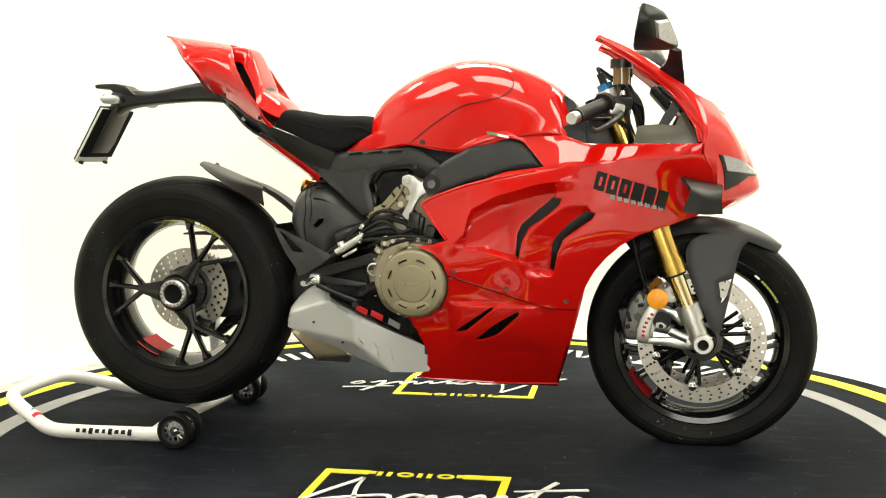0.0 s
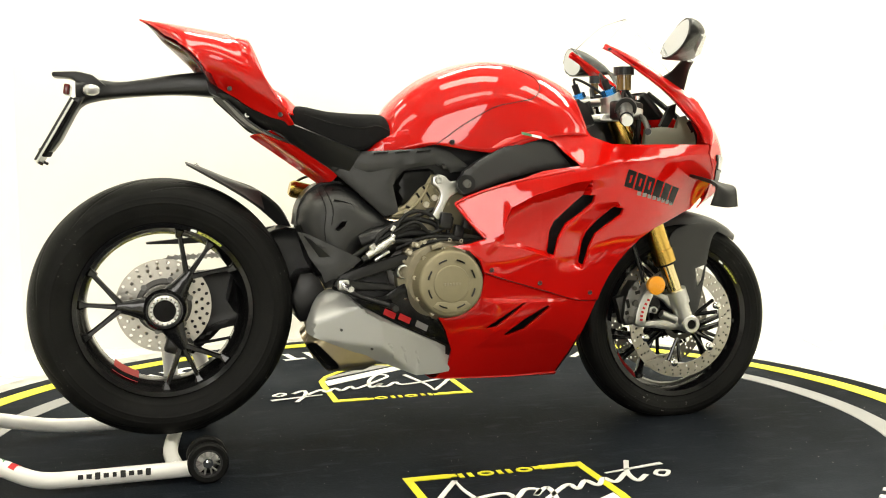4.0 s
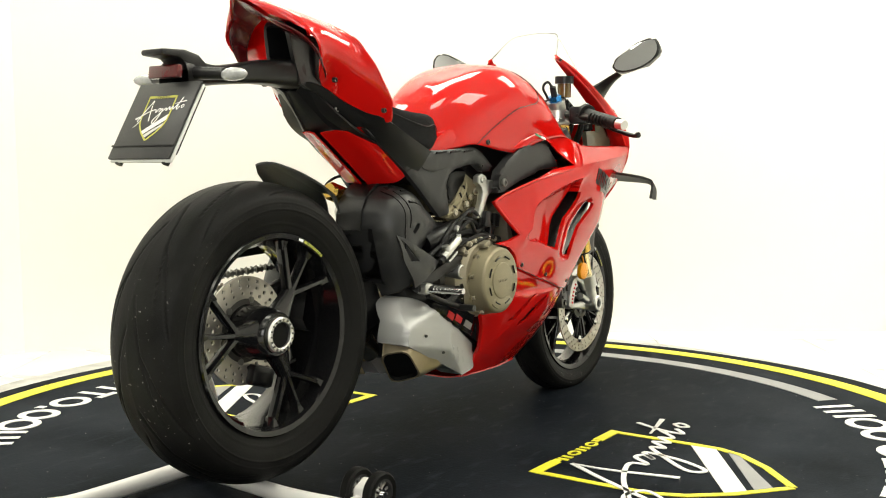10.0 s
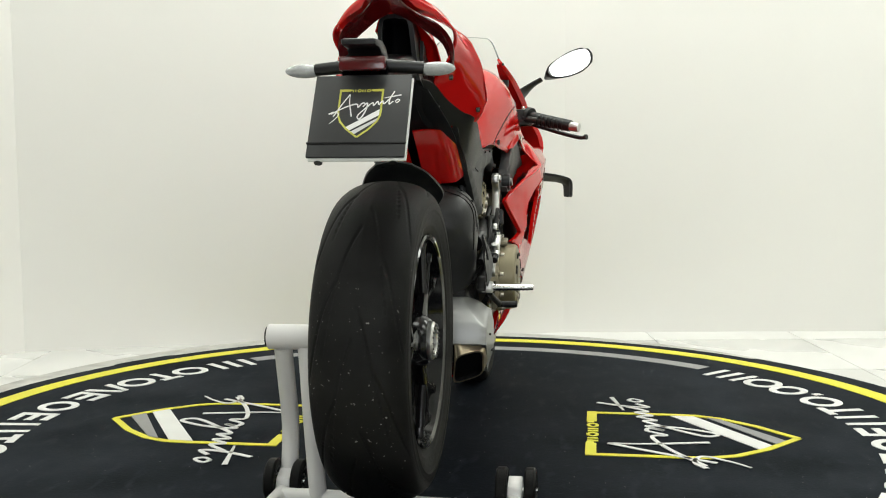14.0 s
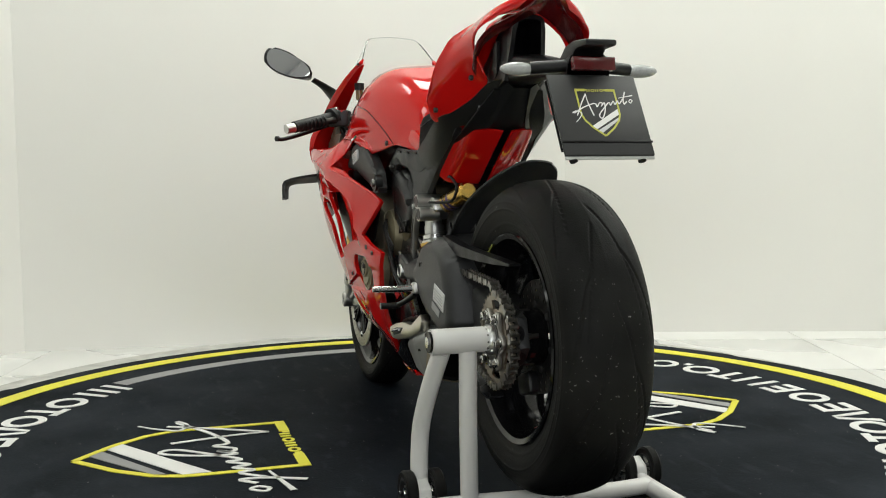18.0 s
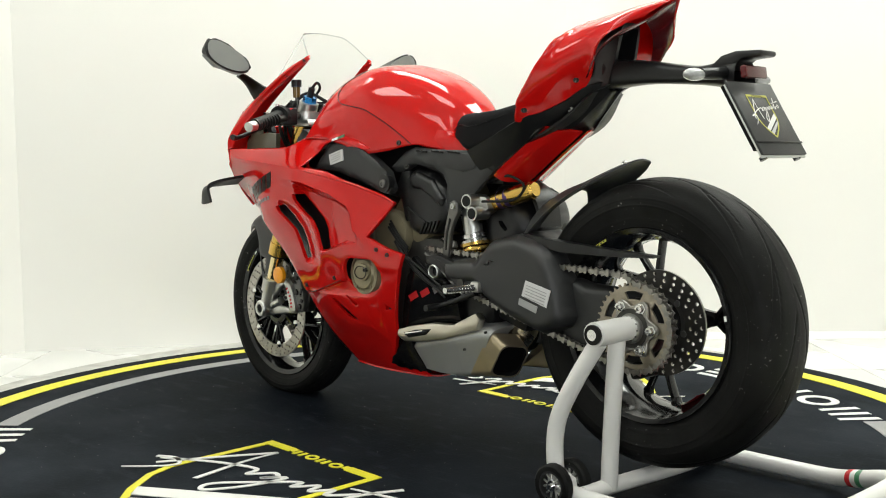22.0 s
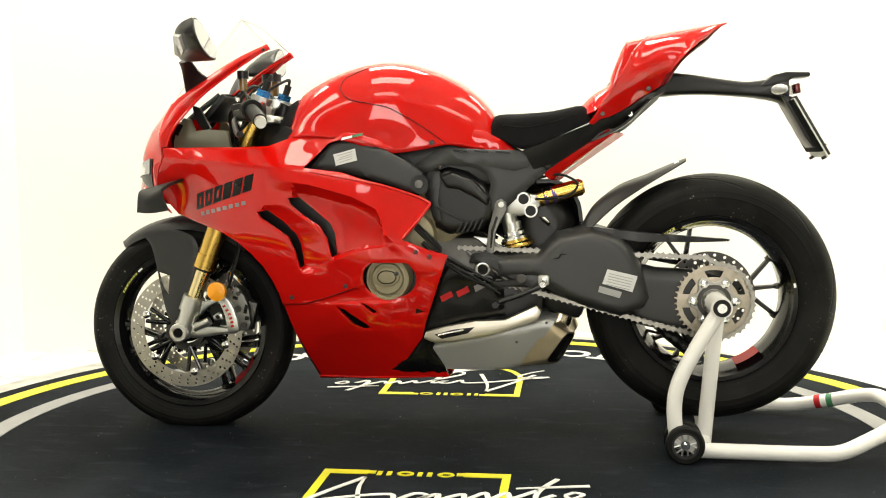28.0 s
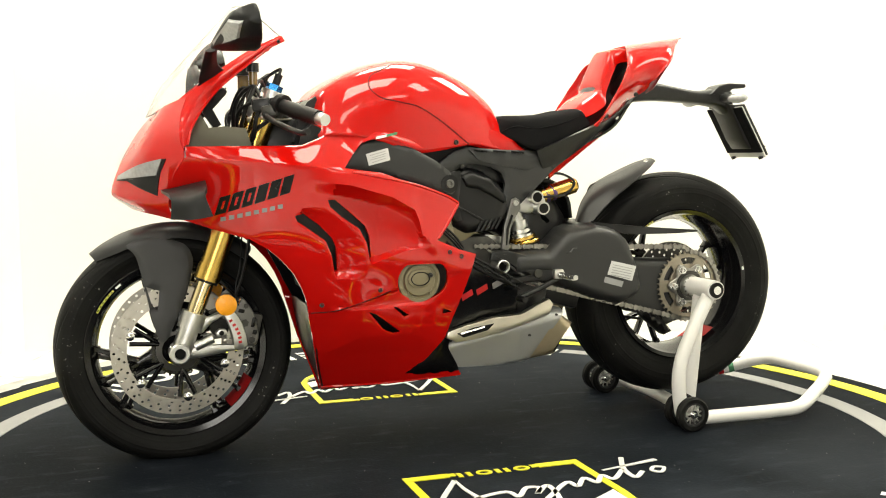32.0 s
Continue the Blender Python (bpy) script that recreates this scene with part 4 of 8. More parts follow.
def build_front_end():
    for s in (1, -1):
        y = s * 0.104
        f = P("fork_leg", tube([(fork_x(0.475), y, 0.475), (fork_x(0.905), y, 0.905)], 0.0300, 28), GOLD, label="gold anodised fork leg")
        part("fork_lip", tube([(fork_x(0.468), y, 0.468), (fork_x(0.505), y, 0.505)], 0.0325, 28), GOLD, f)
        part("fork_seal", tube([(fork_x(0.462), y, 0.462), (fork_x(0.469), y, 0.469)], 0.0300, 28), INKBLACK, f)
        part("slider", tube([(fork_x(0.335), y, 0.335), (fork_x(0.48), y, 0.48)], 0.0215, 24), GOLDTUBE, f, "polished pale gold slider tube")
        foot = part("fork_foot", tube([(fork_x(0.30) + 0.002, y, 0.293), (fork_x(0.345), y, 0.345), (fork_x(0.372), y, 0.372)], 0.0255, 24), SILVER, f, "satin alloy axle clamp")
        part("axle_boss", lathe([(0.0, 0.020), (0.013, 0.020), (0.0145, 0.030), (0.023, 0.030), (0.0265, 0.026), (0.0265, -0.020)], (FAX[0], y, FAX[2]), 36) if s > 0 else flip(lathe([(0.0, 0.020), (0.013, 0.020), (0.0145, 0.030), (0.023, 0.030), (0.0265, 0.026), (0.0265, -0.020)], (FAX[0], 0.104, FAX[2]), 36)), SILVER, foot)
        part("foot_collar", tube([(fork_x(0.345), y, 0.345), (fork_x(0.386), y, 0.386)], 0.0315, 28), SILVER, foot)
        part("caliper_mount", slab([(0.705, 0.345), (0.68, 0.368), (0.645, 0.374), (0.606, 0.386), (0.600, 0.376), (0.636, 0.358), (0.662, 0.330)], s * 0.092, s * 0.112, 0.006), SILVER, foot)
        part("caliper_mount", slab([(0.700, 0.268), (0.715, 0.292), (0.66, 0.302), (0.60, 0.300), (0.556, 0.296), (0.552, 0.284), (0.60, 0.280), (0.66, 0.270)], s * 0.094, s * 0.110, 0.006), SILVER, foot)
        cal = P("front_caliper", slab([(0.588, 0.392), (0.572, 0.374), (0.560, 0.352), (0.551, 0.322), (0.547, 0.294), (0.564, 0.284), (0.581, 0.287), (0.584, 0.314), (0.593, 0.348), (0.608, 0.379)], s * 0.060, s * 0.114, 0.004), SILVER, label="silver radial brake caliper with red lettering bars")
        part("caliper_body", slab([(0.584, 0.412), (0.553, 0.416), (0.534, 0.390), (0.522, 0.362), (0.516, 0.312), (0.524, 0.290), (0.552, 0.290), (0.558, 0.330), (0.570, 0.366), (0.592, 0.394)], s * 0.050, s * 0.103, 0.006), SHADOWALLOY, cal, "dark grey outer half of the caliper")
        for bx, bz, rr in ((0.553, 0.352, 0.0105), (0.536, 0.308, 0.009), (0.549, 0.396, 0.007)):
            part("caliper_bolt", tube([(bx, s * 0.100, bz), (bx, s * 0.109, bz)], rr, 6), DARKMETAL, cal)
        # Black boxes mark the shade of pockets that are not cut in.
        for bx, bz, w_, h_ in ((0.530, 0.352, 0.010, 0.026), (0.527, 0.326, 0.012, 0.012), (0.560, 0.383, 0.016, 0.010)):
            part("pocket_shade", box((bx, s * 0.1025, bz), (w_, 0.004, h_), (0, -14, 0), 0.0015), INKBLACK, cal)
        # Ink-black disc takes the place of the shaded axle hole.
        part("axle_bore_shade", lathe([(0.0, 0.1300), (0.0132, 0.1300)], FAX, 24) if s > 0 else flip(lathe([(0.0, 0.1300), (0.0132, 0.1300)], FAX, 24)), INKBLACK, foot)
        part("pinch_bolt", tube([(0.735, s * 0.112, 0.300), (0.742, s * 0.112, 0.303)], 0.006, 10), CHROME, foot)
        for k in range(6):
            part("letter_bar", box((0.5665 + 0.0009 * k * k, s * 0.1146, 0.305 + k * 0.0112), (0.0085, 0.002, 0.0062), (0, 14 + 3 * k, 0), 0.0005), INKRED, cal)
        part("caliper_piston", tube([(0.615, s * 0.078, 0.342), (0.615, s * 0.090, 0.342)], 0.024, 28), INKBLACK, cal)
        part("caliper_lug", slab([(0.596, 0.322), (0.622, 0.318), (0.628, 0.330), (0.616, 0.340), (0.600, 0.338)], s * 0.088, s * 0.102, 0.003), SILVER, cal)
        part("lug_bolt", tube([(0.612, s * 0.101, 0.329), (0.612, s * 0.105, 0.329)], 0.0062, 12), INKBLACK, cal)
        part("mount_sleeve", tube([(0.680, s * 0.106, 0.298), (0.634, s * 0.106, 0.318)], 0.0125, 16), SILVER, foot)
        part("bleed_nipple", tube([(0.566, s * 0.104, 0.402), (0.562, s * 0.104, 0.416)], 0.0035, 8), CHROME, cal)
        part("caliper_pads", box((0.540, s * 0.070, 0.335), (0.060, 0.030, 0.080), (0, -14, 0), 0.004), DARKMETAL, cal)
        ref = P("reflector", lathe([(0.0, 0.0095), (0.022, 0.0085), (0.0265, 0.006), (0.0265, -0.006)], (0.602, 0.132, 0.405), 40) if s > 0 else flip(lathe([(0.0, 0.0095), (0.022, 0.0085), (0.0265, 0.006), (0.0265, -0.006)], (0.602, 0.132, 0.405), 40)), AMBER, label="round amber side reflector")
        for k in range(6):
            a = math.radians(60 * k + 12)
            part("facet_line", tube([(0.602, s * 0.1408, 0.405), (0.602 + 0.021 * math.cos(a), s * 0.1403, 0.405 + 0.021 * math.sin(a))], 0.0009, 5), AMBER, ref)
        part("bracket", tube([(0.602, s * 0.126, 0.40), (0.64, s * 0.11, 0.385)], 0.006, 8), DARKMETAL, ref)
        P("brake_hose", tube([(0.585, s * 0.095, 0.40), (0.565, s * 0.105, 0.45), (0.545, s * 0.10, 0.52), (0.52, s * 0.08, 0.64)], 0.0042, 8, n=20), HOSE)
        P("sensor_wire", tube([(0.565, s * 0.10, 0.39), (0.575, s * 0.11, 0.44), (0.56, s * 0.095, 0.50), (0.55, s * 0.07, 0.58)], 0.0018, 6, n=20), HOSE)
    # mudguard
    rows = []
    for a in (50, 58, 70, 85, 100, 115, 128):
        k = 1.0 if a > 60 else (0.45 if a < 55 else 0.8)
        rows.append([(FAX[0] + r * math.cos(radians(a)), y, FAX[2] + 0.002 + r * math.sin(radians(a))) for r, y in ((0.323, 0.0), (0.319, 0.034 * k), (0.308, 0.060 * k), (0.285 + (1 - k) * 0.025, 0.071 * k))])
    g = P("front_mudguard", skin(rows, 40, 12, mirror=True, thick=0.003), GREYBLACK, label="matt black front mudguard")
    for s in (1, -1):
        hole = [(0.792, 0.452), (0.760, 0.442), (0.766, 0.388), (0.780, 0.408)]
        leg = panel(rounded([(0.835, 0.560), (0.815, 0.530), (0.800, 0.470), (0.786, 0.400), (0.770, 0.332), (0.757, 0.311), (0.744, 0.318), (0.730, 0.345), (0.700, 0.415), (0.680, 0.480), (0.676, 0.525), (0.70, 0.560), (0.77, 0.575)], 64), lambda x, z: 0.075 + 0.045 * max(0.0, 0.50 - z), thick=0.006, step=0.011, holes=[hole], side=s)
        part("mudguard_leg", leg, GREYBLACK, g)


build_front_end()


# -- fairing --
WIDTH = smooth_field([
    (-0.01, 0.65, 0.180), (0.045, 0.56, 0.212), (0.10, 0.46, 0.208), (0.02, 0.52, 0.210), (0.36, 0.668, 0.250), (0.24, 0.51, 0.232), (0.34, 0.48, 0.222),
    (0.25, 0.37, 0.198), (0.63, 0.66, 0.202), (0.44, 0.70, 0.258), (0.22, 0.43, 0.208), (0.34, 0.148, 0.030), (0.15, 0.155, 0.068), (-0.04, 0.17, 0.090),
    (0.10, 0.30, 0.165), (0.366, 0.255, 0.115), (0.40, 0.38, 0.180), (0.47, 0.52, 0.222), (0.55, 0.58, 0.220), (0.69, 0.62, 0.150), (0.735, 0.70, 0.194),
    (0.32, 0.742, 0.255), (0.50, 0.76, 0.264), (0.70, 0.777, 0.240), (0.60, 0.77, 0.256), (0.10, 0.68, 0.215), (0.0, 0.36, 0.175), (0.14, 0.60, 0.222)])
SHOULDER = smooth_field([
    (-0.01, 0.65, 0.180), (0.10, 0.69, 0.212), (0.32, 0.742, 0.255), (0.50, 0.76, 0.264), (0.70, 0.777, 0.240), (0.60, 0.77, 0.256),
    (0.30, 0.83, 0.199), (0.42, 0.806, 0.224), (0.50, 0.803, 0.230), (0.60, 0.803, 0.236), (0.70, 0.802, 0.242), (0.29, 0.79, 0.212), (0.36, 0.815, 0.215), (0.22, 0.835, 0.198), (0.12, 0.80, 0.190), (0.16, 0.83, 0.188), (0.27, 0.850, 0.184), (0.345, 0.846, 0.186)])
RIDGE = [(-0.007, 0.651), (0.04, 0.675), (0.142, 0.708), (0.317, 0.742), (0.45, 0.757), (0.60, 0.770), (0.70, 0.777)]
SLOTS = [[(0.362, 0.669), (0.339, 0.670), (0.300, 0.637), (0.258, 0.600), (0.246, 0.573), (0.242, 0.519), (0.252, 0.511), (0.262, 0.560), (0.281, 0.595), (0.325, 0.625), (0.356, 0.652)],
         [(0.445, 0.632), (0.422, 0.637), (0.380, 0.606), (0.347, 0.572), (0.336, 0.548), (0.331, 0.489), (0.341, 0.481), (0.351, 0.530), (0.367, 0.567), (0.408, 0.597), (0.438, 0.617)],
         [(0.187, 0.384), (0.176, 0.383), (0.092, 0.325), (0.080, 0.313), (0.110, 0.319)],
         [(0.252, 0.367), (0.246, 0.374), (0.184, 0.336), (0.132, 0.293), (0.146, 0.292), (0.190, 0.308)]]
SEAM = [(0.062, 0.470), (0.113, 0.452), (0.24, 0.412), (0.334, 0.384), (0.40, 0.380)]


def seam_z(x):
    return float(np.interp(x, [p[0] for p in SEAM], [p[1] for p in SEAM]))


EDGE_TOP = ([0.078, 0.110, 0.120, 0.132, 0.194, 0.302, 0.36, 0.44], [0.544, 0.572, 0.615, 0.640, 0.673, 0.704, 0.712, 0.72])
EDGE_LOW = ([0.078, 0.165, 0.239, 0.343, 0.40], [0.544, 0.531, 0.506, 0.473, 0.45])
VENT_REAR = ((0.511, 0.545, 0.573, 0.600, 0.637, 0.670), (0.244, 0.244, 0.247, 0.259, 0.301, 0.340))
VENT_FRONT = ((0.481, 0.519, 0.548, 0.572, 0.606, 0.637), (0.333, 0.333, 0.337, 0.348, 0.381, 0.423))


def side_width(x, z):
    w = WIDTH(x, z)
    top, low = float(np.interp(x, *EDGE_TOP)), float(np.interp(x, *EDGE_LOW))
    # hollow that deepens from its rear crease towards the first vent
    if x > 0.078 and x < float(np.interp(z, *VENT_REAR)) + 0.006:
        w -= 0.030 * max(0.0, min(1.0, (x - 0.085) / 0.14, (top - z) / 0.028, (z - low) / 0.012))
    # the fin between the vents falls in towards the second vent
    zs, xs = VENT_FRONT
    d = float(np.interp(z, zs, xs)) + 0.006 - x
    if zs[0] - 0.012 < z < zs[-1] + 0.012 and 0.0 <= d < 0.080:
        w -= 0.020 * (1.0 - d / 0.080) * min(1.0, (z - zs[0] + 0.012) / 0.016, (zs[-1] + 0.012 - z) / 0.016)
    # upper facet, fullest along the crease over the hollow
    ridge = float(np.interp(x, [q[0] for q in RIDGE], [q[1] for q in RIDGE]))
    d = (ridge - z) / (ridge - top) if z > top else 1.0 - (top - z) / 0.028
    w += 0.011 * max(0.0, min(1.0, d)) * max(0.0, min(1.0, (x - 0.05) / 0.06, (0.42 - x) / 0.08))
    below = seam_z(x) - z
    w -= 0.007 * min(1.0, max(0.0, below / 0.005)) * max(0.0, min(1.0, (x + 0.05) / 0.10))
    # raised fold above the low vents
    d = min((z - 0.255) / 0.05, (0.398 - 0.02 * x - z) / 0.010, (x - 0.06) / 0.04, (0.36 - x) / 0.10)
    return w + 0.009 * min(1.0, max(0.0, d))


def creases(s):
    xs = [0.08 + 0.02 * i for i in range(18)]
    low = [(x, float(np.interp(x, *EDGE_LOW))) for x in xs if x < 0.39]
    inner_low = [(x, float(np.interp(x, *EDGE_LOW)) + 0.012) for x in xs if 0.115 < x < 0.23]
    lines = [[(a, b) for a, b in zip(*EDGE_TOP)][1:-1], low, inner_low]
    seam = [(x, seam_z(x)) for x in np.linspace(0.075 if s < 0 else 0.19, 0.385, 16)]
    lines += [seam, [(x, z - 0.005) for x, z in seam]]
    fold = [(x, 0.398 - 0.02 * x) for x in np.linspace(0.20, 0.35, 8)]
    return lines + [[(x, z - 0.010) for x, z in fold[:-2]]]


def surface_line(name, path, width, s, mat, r=0.0016, n=40, parent=None, label=""):
    pts = [(p[0], s * (width(p[0], p[1]) + 0.0002), p[1]) for p in spline(path, n)]
    return P(name, tube(pts, r, 6), mat, parent, label)


def build_fairing():
    front = [(0.738, 0.755), (0.742, 0.70), (0.722, 0.655), (0.700, 0.622), (0.641, 0.602), (0.553, 0.576), (0.508, 0.55), (0.473, 0.519), (0.444, 0.485), (0.422, 0.446), (0.408, 0.41), (0.401, 0.379), (0.371, 0.255), (0.340, 0.148)]
    right = RIDGE + front + [(0.15, 0.154), (-0.043, 0.169), (-0.012, 0.196), (-0.004, 0.250), (-0.028, 0.313), (-0.052, 0.352), (-0.03, 0.346), (0.01, 0.354), (0.045, 0.380), (0.064, 0.42), (0.066, 0.46), (0.052, 0.50), (0.022, 0.528), (-0.02, 0.540), (0.03, 0.548), (0.068, 0.560), (0.03, 0.60)]
    left = RIDGE + front + [(0.15, 0.153), (-0.042, 0.168), (-0.036, 0.182), (0.118, 0.184), (0.07, 0.222), (0.024, 0.285), (0.010, 0.335), (-0.02, 0.42), (-0.052, 0.515), (0.0, 0.53), (0.066, 0.558), (0.03, 0.60)]
    eye = [(0.102 + 0.071 * math.copysign(abs(math.cos(a)) ** 0.8, math.cos(a)), 0.453 + (0.052 * math.sin(a) if math.sin(a) < 0 else 0.043 * min(1.0, 1.25 * math.sin(a)))) for a in np.linspace(0, 2 * math.pi, 33)[:-1]]
    for s, outline, holes in ((-1, right, SLOTS), (1, left, SLOTS[:2] + [[(0.248, 0.376), (0.226, 0.368), (0.157, 0.316), (0.178, 0.314), (0.204, 0.325)], [(0.183, 0.387), (0.172, 0.385), (0.138, 0.362), (0.150, 0.358)], [(0.036, 0.371), (0.012, 0.361), (0.038, 0.356)]] + [eye])):
        f = P("side_fairing", panel(outline, side_width, thick=0.012, step=0.0066, holes=holes, side=s, lip=0.0012, creases=creases(s)), RED, label="glossy red side fairing with black vents", sharp=26)
        P("shoulder_fairing", panel(RIDGE[2:] + [(0.702, 0.802), (0.60, 0.803), (0.50, 0.803), (0.419, 0.805), (0.37, 0.824), (0.335, 0.846), (0.28, 0.852), (0.21, 0.846), (0.13, 0.820), (0.09, 0.796), (0.114, 0.797), (0.170, 0.816), (0.215, 0.825), (0.262, 0.811), (0.292, 0.778), (0.318, 0.7475), (0.22, 0.735)], SHOULDER, thick=0.006, step=0.0065, side=s, lip=0.001), RED, label="glossy red upper fairing shoulder", sharp=55)
        edge = [(0.30, 0.7375), (0.142, 0.7065), (0.04, 0.6740), (0.004, 0.6570), (-0.004, 0.6490), (0.004, 0.636), (0.031, 0.600), (0.064, 0.561)]
        part("folded_edge", tube([(x, s * (side_width(x + 0.002, z - 0.002) - 0.0030), z) for x, z in spline(edge, 60)], 0.0042, 10), RED, f)
        back = [(0.03, 0.27), (0.10, 0.22), (0.30, 0.22), (0.39, 0.40), (0.46, 0.54), (0.62, 0.63), (0.60, 0.72), (0.30, 0.71), (0.08, 0.64), (0.12, 0.54), (0.08, 0.50) if s < 0 else (0.19, 0.50), (0.05, 0.36) if s < 0 else (0.18, 0.40)]
        # Black backing sheet stands in for the dark depth behind the vents.
        part("duct", panel(back, lambda x, z: WIDTH(x, z) - (0.052 if z > 0.45 else 0.034), thick=0.006, step=0.03, side=s), BLACK, f, "black sheet that makes the vents look deep and dark")
        surface_line("seam_line", SEAM[:-1] + [(0.395, 0.379)] if s < 0 else [(0.19, 0.43)] + SEAM[2:-1] + [(0.395, 0.379)], side_width, s, INKBLACK, 0.0013, parent=f)
        screws = [(0.083, 0.466), (0.219, 0.433), (0.370, 0.400), (0.030, 0.525), (-0.005, 0.512)] if s > 0 else [(0.083, 0.476), (0.219, 0.436), (0.370, 0.403)]
        for x, z in screws:
            bolt((x, s * (side_width(x, z) - 0.001), z), s, 0.0062, DARKMETAL, f, "screw")
        # brand lettering stands as plain slanted blocks
        for i in range(6):
            # one slanted block, in step with the line of the word
            ax, az = (0.443, 0.716) if s < 0 else (0.628, 0.656)
            px, pz = (0.0300, -0.0095) if s < 0 else (-0.0298, 0.0095)
            sx, sz = (0.0055 if s < 0 else -0.0055), 0.0225
            a, b = i + 0.06, i + 0.90
            quad = [(ax + px * k + sx * h, az + pz * k + sz * h) for k, h in ((a, -1), (b, -1), (b, 1), (a, 1))]
            hole = [(ax + px * k + sx * h, az + pz * k + sz * h) for k, h in ((a + 0.34, -0.45), (b - 0.30, -0.45), (b - 0.30, 0.45), (a + 0.34, 0.45))]
            part("letter_bar", panel(quad, lambda x, z: side_width(x, z) + 0.0012, thick=0.002, step=0.012, holes=[hole] if i in (0, 1, 2) else [], side=s, lip=0.0), INKBLACK, f)
        for i in range(8):
            u = i / 8.0
            x0, z0 = (0.487 + 0.135 * u, 0.672 - 0.034 * u) if s < 0 else (0.612 - 0.150 * u, 0.626 + 0.034 * u)
            part("letter_bar", panel([(x0 - 0.006, z0 - 0.0045), (x0 + 0.006, z0 - 0.006), (x0 + 0.006, z0 + 0.0045), (x0 - 0.006, z0 + 0.006)], lambda x, z: side_width(x, z) + 0.0012, thick=0.002, step=0.012, side=s, lip=0.0), INKGREY, f)
        for i, m in enumerate((INKGREEN, INKWHITE)):
            q = [(0.168 + 0.028 * i, 0.838 - 0.006 * i), (0.196 + 0.028 * i, 0.832 - 0.006 * i), (0.198 + 0.028 * i, 0.825 - 0.006 * i), (0.170 + 0.028 * i, 0.831 - 0.006 * i)]
            part("decal", panel(q, lambda x, z: 0.206 + 0.02 * (0.83 - z), thick=0.002, step=0.02, side=s, lip=0), m, f)
    # belly keel
    rows = [[(x, w, z) for w, z in ((0.0, zz - 0.004), (ww * 0.5, zz - 0.003), (ww, zz + 0.006))] for x, zz, ww in ((0.339, 0.148, 0.028), (0.20, 0.152, 0.058), (0.05, 0.161, 0.080), (-0.042, 0.169, 0.090))]
    P("belly_keel", skin(rows, 20, 6, mirror=True, thick=0.004), RED, label="red underside of the belly pan")
    rows = [[(0.405 - d, 0.0, 0.385), (0.402 - d, 0.09, 0.385), (0.401 - d, 0.172, 0.380)] for d in (0.02,)] + [[(0.352, 0.0, 0.255), (0.36, 0.06, 0.255), (0.369, 0.110, 0.256)], [(0.333, 0.0, 0.151), (0.335, 0.012, 0.151), (0.338, 0.027, 0.151)]]
    P("radiator_shroud", skin(rows, 14, 10, mirror=True, thick=0.004), BLACK, label="black radiator shroud behind the front wheel")
    P("radiator", box((0.40, 0, 0.56), (0.035, 0.30, 0.30), (0, 18, 0), 0.006), BLACK, label="dark curved radiator")


build_fairing()


# -- nose, screen, mirrors --
NOSE = [[(0.768, 0, 0.878), (0.757, 0.060, 0.884), (0.738, 0.122, 0.902), (0.692, 0.194, 0.922)],
        [(0.797, 0, 0.843), (0.786, 0.065, 0.845), (0.770, 0.150, 0.846), (0.714, 0.235, 0.838)],
        [(0.832, 0, 0.786), (0.820, 0.060, 0.786), (0.792, 0.156, 0.784), (0.706, 0.206, 0.779)],
        [(0.852, 0, 0.742), (0.838, 0.055, 0.738), (0.800, 0.132, 0.735), (0.728, 0.202, 0.735)],
        [(0.866, 0, 0.700), (0.846, 0.052, 0.694), (0.800, 0.120, 0.685), (0.738, 0.188, 0.678)],
        [(0.862, 0, 0.678), (0.842, 0.050, 0.672), (0.796, 0.112, 0.660), (0.736, 0.173, 0.648)],
        [(0.815, 0, 0.645), (0.795, 0.045, 0.640), (0.765, 0.090, 0.634), (0.722, 0.140, 0.623)]]


